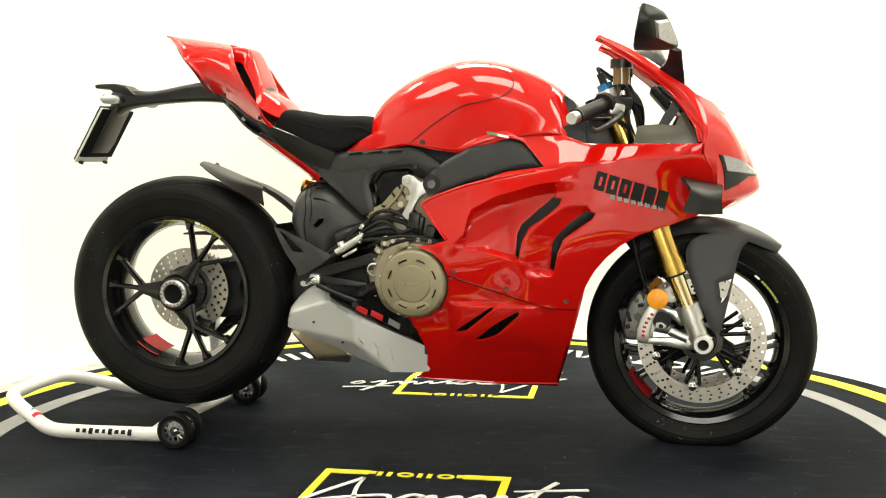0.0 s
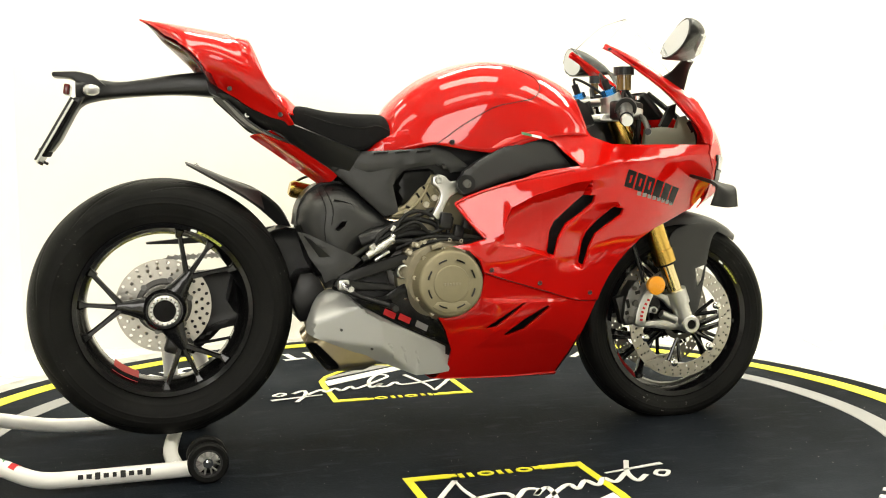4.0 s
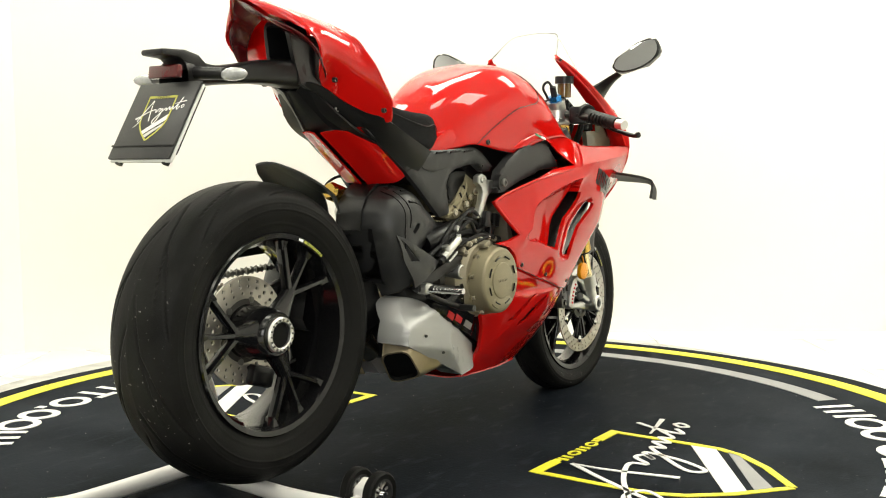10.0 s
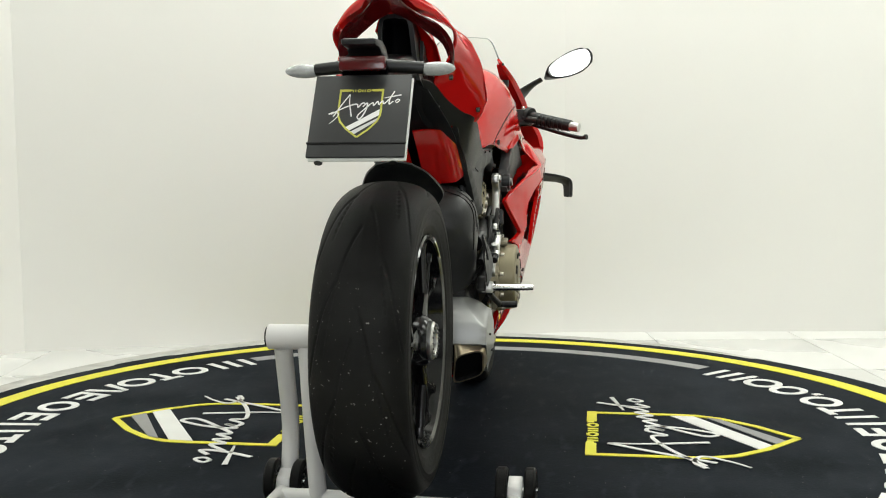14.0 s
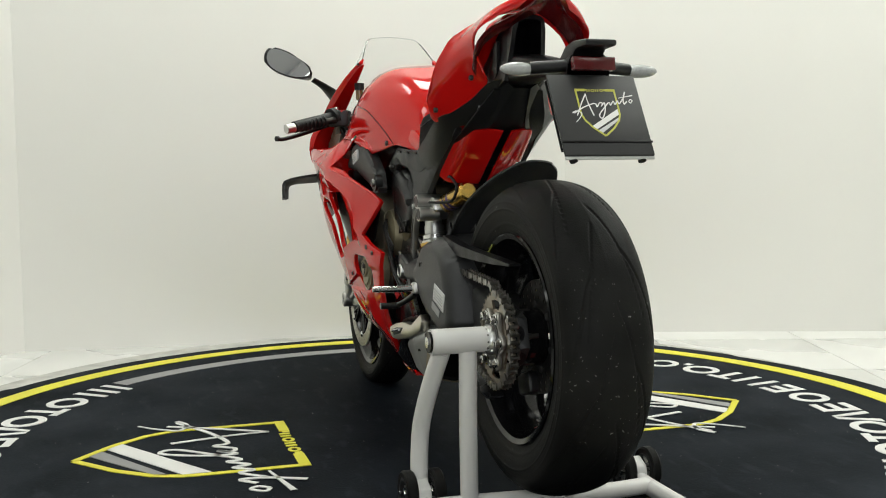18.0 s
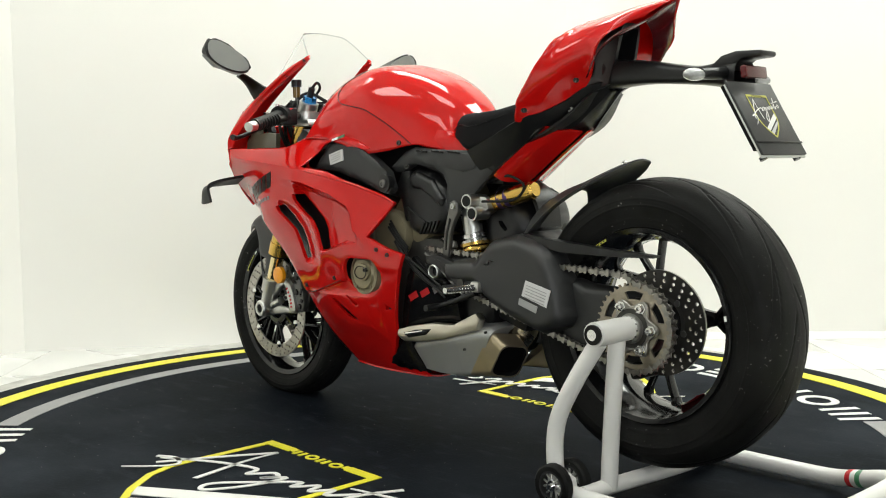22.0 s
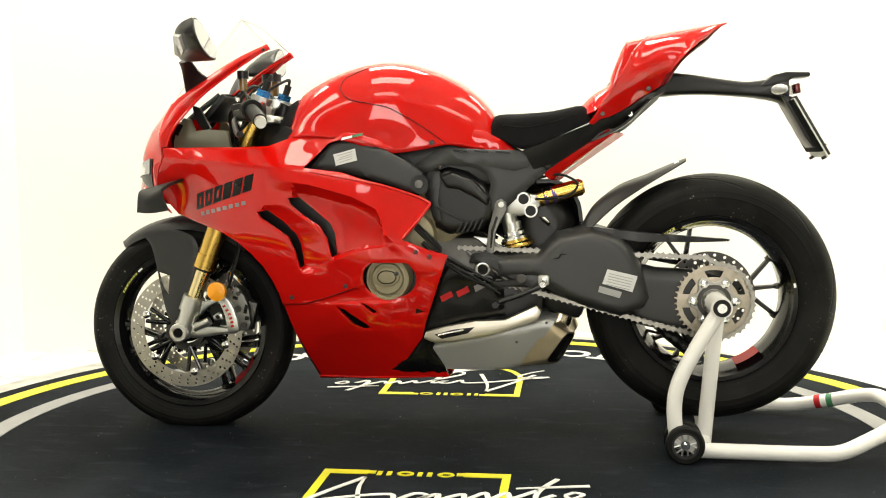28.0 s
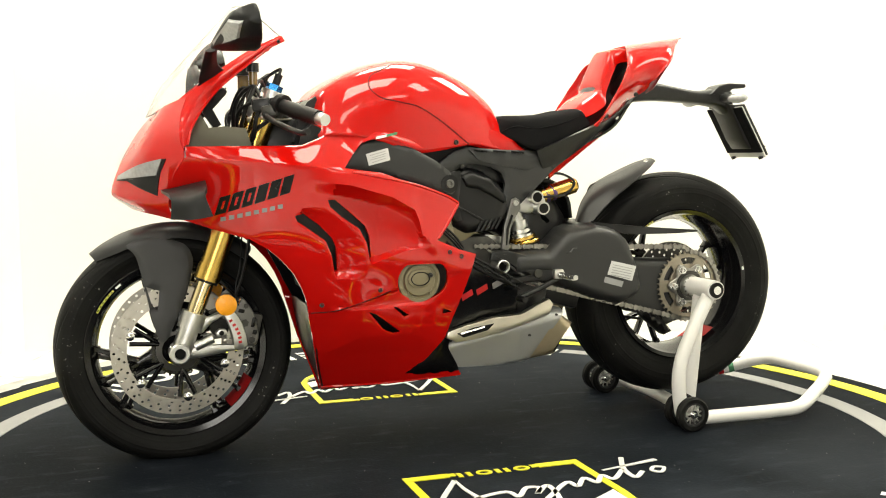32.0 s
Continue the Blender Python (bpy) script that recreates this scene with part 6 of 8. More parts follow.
def build_tank():
    tank = P("fuel_tank", skin(TANK, 56, 36, mirror=True, thick=0.003, relax=4), RED, label="glossy red rounded fuel tank", sharp=180)
    for s in (1, -1):
        path = [(-0.046, 0.808), (0.026, 0.860), (0.100, 0.902), (0.150, 0.914), (0.205, 0.926), (0.232, 0.952), (0.226, 0.980), (0.196, 0.998), (0.165, 1.012)]
        pts = []
        for p in spline(path, 60):
            pts.append((p[0], s * (tank_width(p[0], p[1]) + 0.0006), p[1]))
        pts += [(0.155 - 0.02 * f, s * (0.095 * (1 - f)), 1.016 + 0.021 * f) for f in (0.3, 0.6, 1.0)]
        part("seam_line", tube(pts, 0.0012, 6), INKBLACK, tank)
        bolt((-0.008, s * (tank_width(-0.008, 0.815) + 0.001), 0.812), s, 0.007, DARKMETAL, tank, "screw")
        P("tank_skirt", panel([(-0.245, 0.774), (-0.14, 0.788), (-0.048, 0.806), (-0.03, 0.83), (-0.10, 0.848), (-0.145, 0.842), (-0.200, 0.812)], lambda x, z: 0.128 + 0.12 * (x + 0.1) + 0.1 * max(0.0, 0.80 - z), thick=0.05, step=0.016, side=s, lip=0.006), RED, label="red tank skirt beside the seat")
        P("air_duct", panel([(0.000, 0.690), (0.018, 0.735), (0.060, 0.765), (0.114, 0.793), (0.170, 0.812), (0.215, 0.822), (0.262, 0.808), (0.290, 0.775), (0.316, 0.744), (0.218, 0.735), (0.114, 0.706), (0.045, 0.682), (0.010, 0.675)], lambda x, z: 0.186 + 0.05 * max(0.0, x) - 0.10 * max(0.0, z - 0.76), thick=0.03, step=0.010, side=s, lip=0.005), GREYBLACK, label="matt black airbox duct cover")
        bolt((0.022, s * 0.192, 0.703), s, 0.0115, SHADOWALLOY, None, "frame_bolt")
        P("bolt_seat", tube([(0.022, s * 0.17, 0.703), (0.022, s * 0.189, 0.703)], 0.024, 24), BLACK)
    st = P("warning_sticker", panel([(0.192, 0.797), (0.250, 0.782), (0.243, 0.752), (0.186, 0.766)], 0.1985, thick=0.006, step=0.03, side=1, lip=0), STICKER, label="silver printed warning sticker")
    for k in range(4):
        part("print_line", panel([(0.198, 0.790 - 0.006 * k), (0.240 - 0.006 * (k % 2), 0.779 - 0.006 * k), (0.240 - 0.006 * (k % 2), 0.7775 - 0.006 * k), (0.198, 0.7885 - 0.006 * k)], 0.1993, thick=0.001, step=0.05, side=1, lip=0), STICKERINK, st)


build_tank()


def build_tail():
    seat = P("seat", skin([[(-0.148, 0, 0.866), (-0.148, 0.040, 0.862), (-0.148, 0.075, 0.845), (-0.150, 0.092, 0.830)],
                           [(-0.175, 0, 0.886), (-0.178, 0.065, 0.884), (-0.185, 0.105, 0.868), (-0.192, 0.118, 0.818)],
                           [(-0.240, 0, 0.886), (-0.240, 0.080, 0.887), (-0.245, 0.125, 0.868), (-0.248, 0.134, 0.792)],
                           [(-0.320, 0, 0.891), (-0.320, 0.080, 0.893), (-0.322, 0.126, 0.878), (-0.325, 0.136, 0.815)],
                           [(-0.390, 0, 0.905), (-0.391, 0.070, 0.907), (-0.396, 0.110, 0.896), (-0.405, 0.125, 0.850)],
                           [(-0.415, 0, 0.905), (-0.416, 0.060, 0.903), (-0.418, 0.095, 0.892), (-0.430, 0.112, 0.860)]], 32, 18, mirror=True, thick=0.003), SEATCLOTH, label="black suede rider seat", sharp=180)
    for s in (1, -1):
        pts = [(-0.160, s * 0.099, 0.842), (-0.20, s * 0.118, 0.856), (-0.25, s * 0.131, 0.85), (-0.32, s * 0.133, 0.862), (-0.39, s * 0.117, 0.885)]
        part("stitching", tube(pts, 0.0012, 6, n=30), INKBLACK, seat)
    P("rear_pad", skin([[(-0.400, 0, 0.910), (-0.402, 0.060, 0.905), (-0.408, 0.105, 0.880)],
                        [(-0.430, 0, 0.938), (-0.432, 0.065, 0.932), (-0.440, 0.115, 0.895)],
                        [(-0.472, 0, 0.965), (-0.474, 0.065, 0.958), (-0.482, 0.100, 0.920)],
                        [(-0.480, 0, 0.990), (-0.482, 0.060, 0.985), (-0.492, 0.085, 0.955)],
                        [(-0.512, 0, 1.068), (-0.514, 0.050, 1.062), (-0.525, 0.072, 1.020)],
                        [(-0.535, 0, 1.082), (-0.537, 0.045, 1.078), (-0.545, 0.060, 1.04)],
                        [(-0.600, 0, 1.090), (-0.600, 0.040, 1.084), (-0.600, 0.055, 1.05)]], 36, 14, mirror=True, thick=0.003), RED, label="red single-seat tail pad")
    tail = P("tail_cowl", skin([[(-0.787, 0, 1.128), (-0.772, 0.015, 1.120), (-0.752, 0.035, 1.104), (-0.737, 0.050, 1.091), (-0.728, 0.058, 1.082)],
                                [(-0.725, 0, 1.119), (-0.720, 0.040, 1.114), (-0.708, 0.085, 1.095), (-0.695, 0.112, 1.068), (-0.685, 0.122, 1.054)],
                                [(-0.655, 0, 1.107), (-0.652, 0.050, 1.102), (-0.650, 0.105, 1.078), (-0.648, 0.128, 1.045), (-0.650, 0.134, 1.018)],
                                [(-0.600, 0, 1.098), (-0.600, 0.060, 1.092), (-0.598, 0.118, 1.060), (-0.602, 0.132, 1.010), (-0.612, 0.098, 0.962)],
                                [(-0.572, 0.055, 1.088), (-0.565, 0.095, 1.072), (-0.555, 0.135, 1.030), (-0.556, 0.142, 0.980), (-0.572, 0.072, 0.934)],
                                [(-0.545, 0.115, 1.058), (-0.535, 0.140, 1.035), (-0.522, 0.156, 0.995), (-0.515, 0.152, 0.950), (-0.525, 0.092, 0.900)],
                                [(-0.523, 0.150, 1.020), (-0.507, 0.166, 0.997), (-0.491, 0.174, 0.970), (-0.480, 0.164, 0.925), (-0.474, 0.122, 0.874)],
                                [(-0.462, 0.176, 0.917), (-0.455, 0.175, 0.905), (-0.448, 0.172, 0.893), (-0.442, 0.160, 0.872), (-0.436, 0.143, 0.856)],
                                [(-0.436, 0.166, 0.882), (-0.432, 0.163, 0.876), (-0.428, 0.160, 0.868), (-0.424, 0.155, 0.862), (-0.421, 0.150, 0.857)]], 48, 26, mirror=True, thick=0.004, relax=14), RED, label="sharp glossy red tail cowl", sharp=60)
    part("tail_light", skin([[(-0.770, 0, 1.118), (-0.748, 0.028, 1.098), (-0.728, 0.052, 1.077), (-0.690, 0.104, 1.048), (-0.652, 0.126, 1.012), (-0.622, 0.124, 0.965)],
                                     [(-0.740, 0, 1.100), (-0.726, 0.030, 1.085), (-0.710, 0.056, 1.066), (-0.672, 0.102, 1.036), (-0.640, 0.120, 1.000), (-0.614, 0.118, 0.958)],
                                     [(-0.690, 0, 1.080), (-0.680, 0.030, 1.068), (-0.668, 0.058, 1.050), (-0.640, 0.098, 1.022), (-0.622, 0.113, 0.988), (-0.604, 0.110, 0.952)]], 12, 22, mirror=True, thick=0.003), REDLENS, tail, "dark red arched tail light")
    for s in (1, -1):
        # Ink-black sheet paints the shade of the gap beside the pad.
        part("tail_gap_shade", panel([(-0.57, 1.03), (-0.51, 0.965), (-0.485, 0.925), (-0.52, 0.91), (-0.57, 0.96)], 0.050, thick=0.01, step=0.02, side=s), INKBLACK, tail)
        for x, z in ((-0.575, 0.948), (-0.455, 0.882)):
            bolt((x, s * (0.110 if x < -0.5 else 0.156), z), s, 0.006, DARKMETAL, tail, "screw")
        sub = P("subframe_cover", skin([[(x, s * y, z) for x, y, z in line] for line in (
            ((-0.608, 0.040, 0.948), (-0.606, 0.034, 0.940), (-0.602, 0.018, 0.928)),
            ((-0.572, 0.068, 0.938), (-0.566, 0.052, 0.914), (-0.556, 0.028, 0.886)),
            ((-0.525, 0.092, 0.905), (-0.515, 0.072, 0.874), (-0.505, 0.045, 0.843)),
            ((-0.474, 0.120, 0.879), (-0.470, 0.108, 0.862), (-0.466, 0.096, 0.848)),
            ((-0.436, 0.143, 0.866), (-0.424, 0.126, 0.838), (-0.411, 0.104, 0.808)),
            ((-0.330, 0.140, 0.822), (-0.330, 0.128, 0.792), (-0.335, 0.108, 0.756)),
            ((-0.250, 0.138, 0.790), (-0.262, 0.128, 0.764), (-0.285, 0.108, 0.722)))], 34, 14, thick=0.006), BLACK, label="black subframe side cover", sharp=60)
        bolt((-0.530, s * 0.074, 0.884), s, 0.007, SILVER, sub)
        P("side_cover", panel([(-0.470, 0.842), (-0.285, 0.788), (-0.13, 0.793), (-0.048, 0.800), (-0.01, 0.788), (0.045, 0.748), (0.03, 0.735), (-0.005, 0.732), (-0.045, 0.755), (-0.12, 0.745), (-0.150, 0.728), (-0.162, 0.700), (-0.146, 0.628), (-0.183, 0.618), (-0.316, 0.738), (-0.42, 0.812)], lambda x, z: 0.140 + 0.10 * max(-0.25, x + 0.1) * (1 if x < -0.1 else 0.35) - 0.05 * max(0.0, 0.70 - z), thick=0.02, step=0.014, side=s, lip=0.006), GREYBLACK, label="satin black side cover with vents")
        inner = [(-0.285, 0.778), (-0.16, 0.786), (-0.05, 0.792), (-0.08, 0.762), (-0.17, 0.745), (-0.225, 0.735), (-0.26, 0.745)]
        P("cover_inlay", panel(inner, lambda x, z: 0.146 + 0.10 * max(-0.25, x + 0.1) * (1 if x < -0.1 else 0.35), thick=0.01, step=0.016, side=s, lip=0.004), GREYBLACK)
        # Black strips paint the dark of the cover's uncut slots.
        for k in range(3):
            x = -0.195 + 0.056 * k
            P("vent_slot_shade", panel([(x - 0.02, 0.7805 + 0.002 * k), (x + 0.018, 0.784 + 0.002 * k), (x + 0.020, 0.789 + 0.002 * k), (x - 0.018, 0.7855 + 0.002 * k)], lambda x_, z: 0.1475 + 0.10 * max(-0.25, x_ + 0.1) * (1 if x_ < -0.1 else 0.35), thick=0.004, step=0.02, side=s, lip=0), INKBLACK)
        # silver screw in the cover
        bolt((-0.028, s * 0.150, 0.748), s, 0.006, DARKMETAL)
    P("tail_core", skin([[(-0.655, 0, 1.080), (-0.65, 0.034, 1.070), (-0.635, 0.042, 1.00), (-0.62, 0.048, 0.94)], [(-0.55, 0, 1.06), (-0.55, 0.034, 1.05), (-0.54, 0.044, 0.97), (-0.53, 0.060, 0.90)], [(-0.40, 0, 0.87), (-0.40, 0.07, 0.865), (-0.40, 0.10, 0.855), (-0.40, 0.12, 0.83)]], 16, 10, mirror=True, thick=0.01), BLACK, label="black tail underside")
    P("tail_under", skin([[(-0.600, 0, 0.930), (-0.59, 0.03, 0.928), (-0.58, 0.058, 0.925)], [(-0.498, 0, 0.844), (-0.495, 0.05, 0.844), (-0.49, 0.095, 0.846)], [(-0.30, 0, 0.75), (-0.30, 0.05, 0.755), (-0.30, 0.10, 0.77)]], 14, 10, mirror=True, thick=0.006), BLACK, label="black seat underside")
    for s in (1, -1):
        P("undertray", skin([[(-0.514, s * 0.010, 0.834), (-0.500, s * 0.040, 0.838), (-0.484, s * 0.072, 0.839), (-0.464, s * 0.092, 0.850)],
                             [(-0.420, s * 0.010, 0.768), (-0.409, s * 0.042, 0.773), (-0.394, s * 0.078, 0.774), (-0.374, s * 0.100, 0.792)],
                             [(-0.336, s * 0.010, 0.708), (-0.326, s * 0.044, 0.712), (-0.314, s * 0.080, 0.715), (-0.296, s * 0.102, 0.734)]], 18, 14, thick=0.005), RED, label="glossy red undertray cover")
    # plate holder
    arm = P("plate_arm", skin([[(-0.600, 0, 1.000), (-0.60, 0.036, 0.995), (-0.60, 0.046, 0.965), (-0.60, 0.036, 0.936), (-0.60, 0, 0.930)],
                               [(-0.70, 0, 0.990), (-0.70, 0.028, 0.985), (-0.70, 0.034, 0.965), (-0.70, 0.028, 0.940), (-0.70, 0, 0.936)],
                               [(-0.83, 0, 0.970), (-0.83, 0.022, 0.966), (-0.83, 0.028, 0.952), (-0.83, 0.024, 0.934), (-0.83, 0, 0.928)],
                               [(-0.90, 0, 0.975), (-0.90, 0.026, 0.970), (-0.90, 0.032, 0.950), (-0.91, 0.030, 0.925), (-0.91, 0, 0.915)],
                               [(-0.945, 0, 0.972), (-0.945, 0.030, 0.968), (-0.945, 0.042, 0.950), (-0.945, 0.040, 0.905), (-0.945, 0, 0.895)]], 28, 16, mirror=True), BLACK, label="long black plate holder arm")
    part("lamp_hood", slab([(-0.870, 0.955), (-0.905, 0.984), (-0.94, 0.992), (-1.000, 0.990), (-1.000, 0.978), (-0.955, 0.975), (-0.93, 0.955)], -0.033, 0.033, 0.005), BLACK, arm)
    part("reflector", box((-0.966, 0, 0.947), (0.014, 0.088, 0.026), (0, 8, 0), 0.003), REDLENS, arm, "red rear reflector")
    part("hanger", slab([(-0.922, 0.93), (-0.955, 0.925), (-1.022, 0.80), (-1.008, 0.79), (-0.985, 0.82), (-0.950, 0.885)], -0.050, 0.050, 0.005), BLACK, arm)
    for s in (1, -1):
        ind = P("indicator", tube([(-0.918, s * 0.035, 0.946), (-0.905, s * 0.105, 0.942)], (0.013, 0.012), 16), BLACK, label="rear indicator with clear lens")
        bm = bmesh.new()
        bmesh.ops.create_uvsphere(bm, u_segments=24, v_segments=14, radius=1.0)
        bmesh.ops.transform(bm, matrix=pose(-0.903, s * 0.128, 0.940, 0, 0, s * 8) @ Matrix.Diagonal((0.019, 0.039, 0.0135, 1)), verts=bm.verts[:])
        part("lens", bm, CLEARLENS, ind, "clear pointed indicator lens")
    # plate with the dealer's card
    top, low = Vector((-0.952, 0, 0.924)), Vector((-1.040, 0, 0.774))
    d = (low - top).normalized()
    nrm = Vector((d.z, 0, -d.x)).normalized()
    if nrm.x > 0:
        nrm = -nrm
    m = Matrix((Vector((0, -1, 0)).to_4d(), (-d).to_4d(), nrm.to_4d(), (0, 0, 0, 1))).transposed()
    m = Matrix.Translation((top + low) / 2) @ Matrix(((m[0][0], m[0][1], m[0][2], 0), (m[1][0], m[1][1], m[1][2], 0), (m[2][0], m[2][1], m[2][2], 0), (0, 0, 0, 1)))
    plate = P("plate", box((0, 0, 0), (0.182, 0.176, 0.006), bevel=0.0015), GREYBLACK, label="charcoal dealer plate with yellow shield")
    plate.matrix_basis = m
    part("plate_backing", box((0.003, -0.004, -0.006), (0.182, 0.176, 0.005), bevel=0.001), PLATEBACK, plate, "pale translucent plate backing")
    part("plate_carrier", box((0, 0.006, -0.0115), (0.180, 0.156, 0.007), bevel=0.002), SEATCLOTH, plate, "black carrier behind the plate")
    part("strap", box((0, -0.060, 0.0042), (0.185, 0.004, 0.002), bevel=0.0005), INKBLACK, plate)
    for x in (-0.07, 0.07):
        part("plate_foot", tube([(x, -0.086, -0.012), (x, -0.093, -0.012)], 0.008, 12), BLACK, plate)
    base = Matrix.Translation((0.0, 0.056, 0.0034))

    def put(name, bm, mat):
        bmesh.ops.transform(bm, matrix=base @ Matrix.Diagonal((1, 1, 0.25, 1)), verts=bm.verts[:])
        part(name, bm, mat, plate)
    shield(put, plate, (YELLOWDECAL, INKWHITE, STICKER), 0.18)


build_tail()


# -- engine and exhaust --
def wedge(outline):
    """The right silencer's section: a bright upper facet and an undercut lower one that meet in a ridge."""
    edge = dome(outline, 0.146, 0.042, 0.022)

    def depth(x, z):
        low = 0.186 + 0.08 * (x + 0.319) + 0.42 * (z - 0.351)
        top = 0.192 + 0.385 * (x + 0.319) - 1.231 * (z - 0.351)
        return max(0.045, min(edge(x, z), low, top, 0.165 - 0.30 * max(0.0, x + 0.20)))
    return depth


def undercut(outline, wide):
    """The left silencer's section: full at a ridge near its top, drawn in below it."""
    edge = dome(outline, wide - 0.040, 0.040, 0.024)

    def depth(x, z):
        ridge = 0.250 + 0.24 * (-0.02 - x)
        full = wide - 0.20 * max(0.0, x + 0.20)
        return max(0.05, min(edge(x, z), full - 0.34 * max(0.0, ridge - z), full - 0.9 * max(0.0, z - ridge - 0.012)))
    return depth


def outlet(silencer, s):
    """A silencer's flared outlet: an oblique sleeve that opens backwards, down and outwards."""
    def ring(points, r):
        loop = []
        for i, p in enumerate(points):
            p, a, b = Vector(p), Vector(points[i - 1]), Vector(points[(i + 1) % len(points)])
            u, v = p + (a - p).normalized() * r, p + (b - p).normalized() * r
            loop += [u * (1 - t) ** 2 + p * 2 * t * (1 - t) + v * t * t for t in (0, 0.2, 0.4, 0.6, 0.8, 1)]
        return loop
    if s < 0:
        root = ring([(-0.388, -0.086, 0.318), (-0.346, -0.163, 0.330), (-0.212, -0.150, 0.236), (-0.240, -0.070, 0.200)], 0.014)
        mouth = ring([(-0.402, -0.090, 0.290), (-0.378, -0.158, 0.304), (-0.304, -0.150, 0.224), (-0.334, -0.074, 0.203)], 0.027)
        out = Vector((-0.66, -0.44, -0.60)).normalized()
    else:
        root = ring([(-0.356, 0.060, 0.322), (-0.322, 0.138, 0.330), (-0.235, 0.122, 0.206), (-0.270, 0.060, 0.198)], 0.014)
        mouth = ring([(-0.392, 0.058, 0.294), (-0.364, 0.134, 0.304), (-0.302, 0.120, 0.214), (-0.345, 0.058, 0.205)], 0.027)
        out = Vector((-0.72, 0.42, -0.54)).normalized()
    mid = sum(mouth, Vector()) / len(mouth)
    inner = [mid + (p - mid) * 0.90 for p in mouth]
    deep = [mid + (p - mid) * 0.86 - out * 0.010 for p in mouth]

    def band(loops, cap=False):
        bm = bmesh.new()
        rows = [[bm.verts.new(p) for p in lp] for lp in loops]
        n = len(rows[0])
        for a, b in zip(rows, rows[1:]):
            for i in range(n):
                bm.faces.new((a[i], a[(i + 1) % n], b[(i + 1) % n], b[i]))
        if cap:
            bm.faces.new(rows[-1])
        return bm
    part("outlet_sleeve", band([root, [r * 0.45 + m * 0.55 for r, m in zip(root, mouth)], mouth, inner]), OUTLET, silencer, "champagne-coloured outlet sleeve", sharp=40)
    # Shallow black cap stands for the shade inside the open pipe.
    part("outlet_mouth_shade", band([inner, deep], True), INKBLACK, silencer, "black cap for the dark inside of the outlet")


def build_engine():
    P("crankcase", slab([(-0.16, 0.36), (-0.10, 0.30), (0.10, 0.27), (0.26, 0.32), (0.30, 0.45), (0.22, 0.53), (0.06, 0.56), (-0.12, 0.56), (-0.19, 0.50)], -0.120, 0.118, 0.02), DARKMETAL, label="dark cast engine crankcase")
    P("front_cylinder_block", slab([(0.14, 0.46), (0.33, 0.50), (0.36, 0.60), (0.30, 0.68), (0.12, 0.62)], -0.14, 0.14, 0.02), ENGINE)
    rear = P("rear_cylinder_head", slab([(-0.135, 0.60), (-0.03, 0.53), (0.07, 0.62), (0.015, 0.70), (-0.06, 0.735), (-0.10, 0.69)], -0.118, 0.118, 0.012), BRONZE, label="bronze-grey cylinder head")
    for x, z in ((-0.040, 0.655), (-0.068, 0.632), (-0.085, 0.600), (-0.010, 0.68)):
        bolt((x, -0.120, z), -1, 0.0095, WARMSTEEL, rear)
    part("head_casting", slab([(-0.168, 0.616), (-0.152, 0.638), (-0.126, 0.650), (-0.088, 0.693), (-0.060, 0.708), (-0.034, 0.664), (-0.046, 0.618), (-0.103, 0.603)], -0.1275, -0.105, 0.005), BRONZE, rear)
    # Raised black tubes draw the shade of grooves in the casting.
    for (xa, za), (xb, zb) in (((-0.098, 0.679), (-0.074, 0.640)), ((-0.080, 0.697), (-0.056, 0.656)), ((-0.128, 0.645), (-0.088, 0.628))):
        part("groove_shade", tube([(xa, -0.127, za), (xb, -0.127, zb)], 0.0032, 8), INKBLACK, rear)
    part("casting_ridge", tube([(-0.160, -0.126, 0.622), (-0.118, -0.128, 0.634), (-0.084, -0.128, 0.668), (-0.066, -0.127, 0.698)], 0.0048, 10, n=16), BRONZE, rear)
    for x, z in ((-0.050, 0.666), (-0.073, 0.648), (-0.126, 0.628), (-0.064, 0.629)):
        part("boss", tube([(x, -0.118, z), (x, -0.131, z)], 0.0125, 16), BRONZE, rear)
        bolt((x, -0.132, z), -1, 0.0085, WARMSTEEL, rear)
    P("cylinder_side", slab([(-0.106, 0.598), (-0.072, 0.608), (-0.044, 0.588), (-0.048, 0.560), (-0.090, 0.562)], -0.138, -0.110, 0.006), ENGINE)
    P("frame_plate", slab([(-0.063, 0.722), (-0.046, 0.729), (-0.028, 0.723), (-0.016, 0.709), (0.010, 0.711), (0.008, 0.682), (-0.016, 0.668), (-0.030, 0.645), (-0.046, 0.608), (-0.071, 0.611), (-0.047, 0.655), (-0.041, 0.676), (-0.048, 0.692), (-0.064, 0.703)], -0.165, -0.145, 0.004), SILVER, label="satin alloy engine bracket")
    P("frame_plate", slab([(-0.028, 0.738), (0.004, 0.735), (0.03, 0.69), (0.008, 0.66), (-0.010, 0.60), (-0.034, 0.60), (-0.025, 0.655), (-0.032, 0.70)], 0.125, 0.140, 0.005), BLACK)
    bolt((-0.047, -0.166, 0.713), -1, 0.010, SILVER)
    P("main_frame", slab([(-0.30, 0.74), (-0.20, 0.70), (-0.05, 0.70), (0.06, 0.66), (0.36, 0.72), (0.38, 0.83), (0.20, 0.86), (-0.05, 0.84), (-0.22, 0.80)], -0.105, 0.105, 0.012), BLACK, label="black main frame under the tank")
    # clutch cover
    cx, cz = -0.028, 0.444
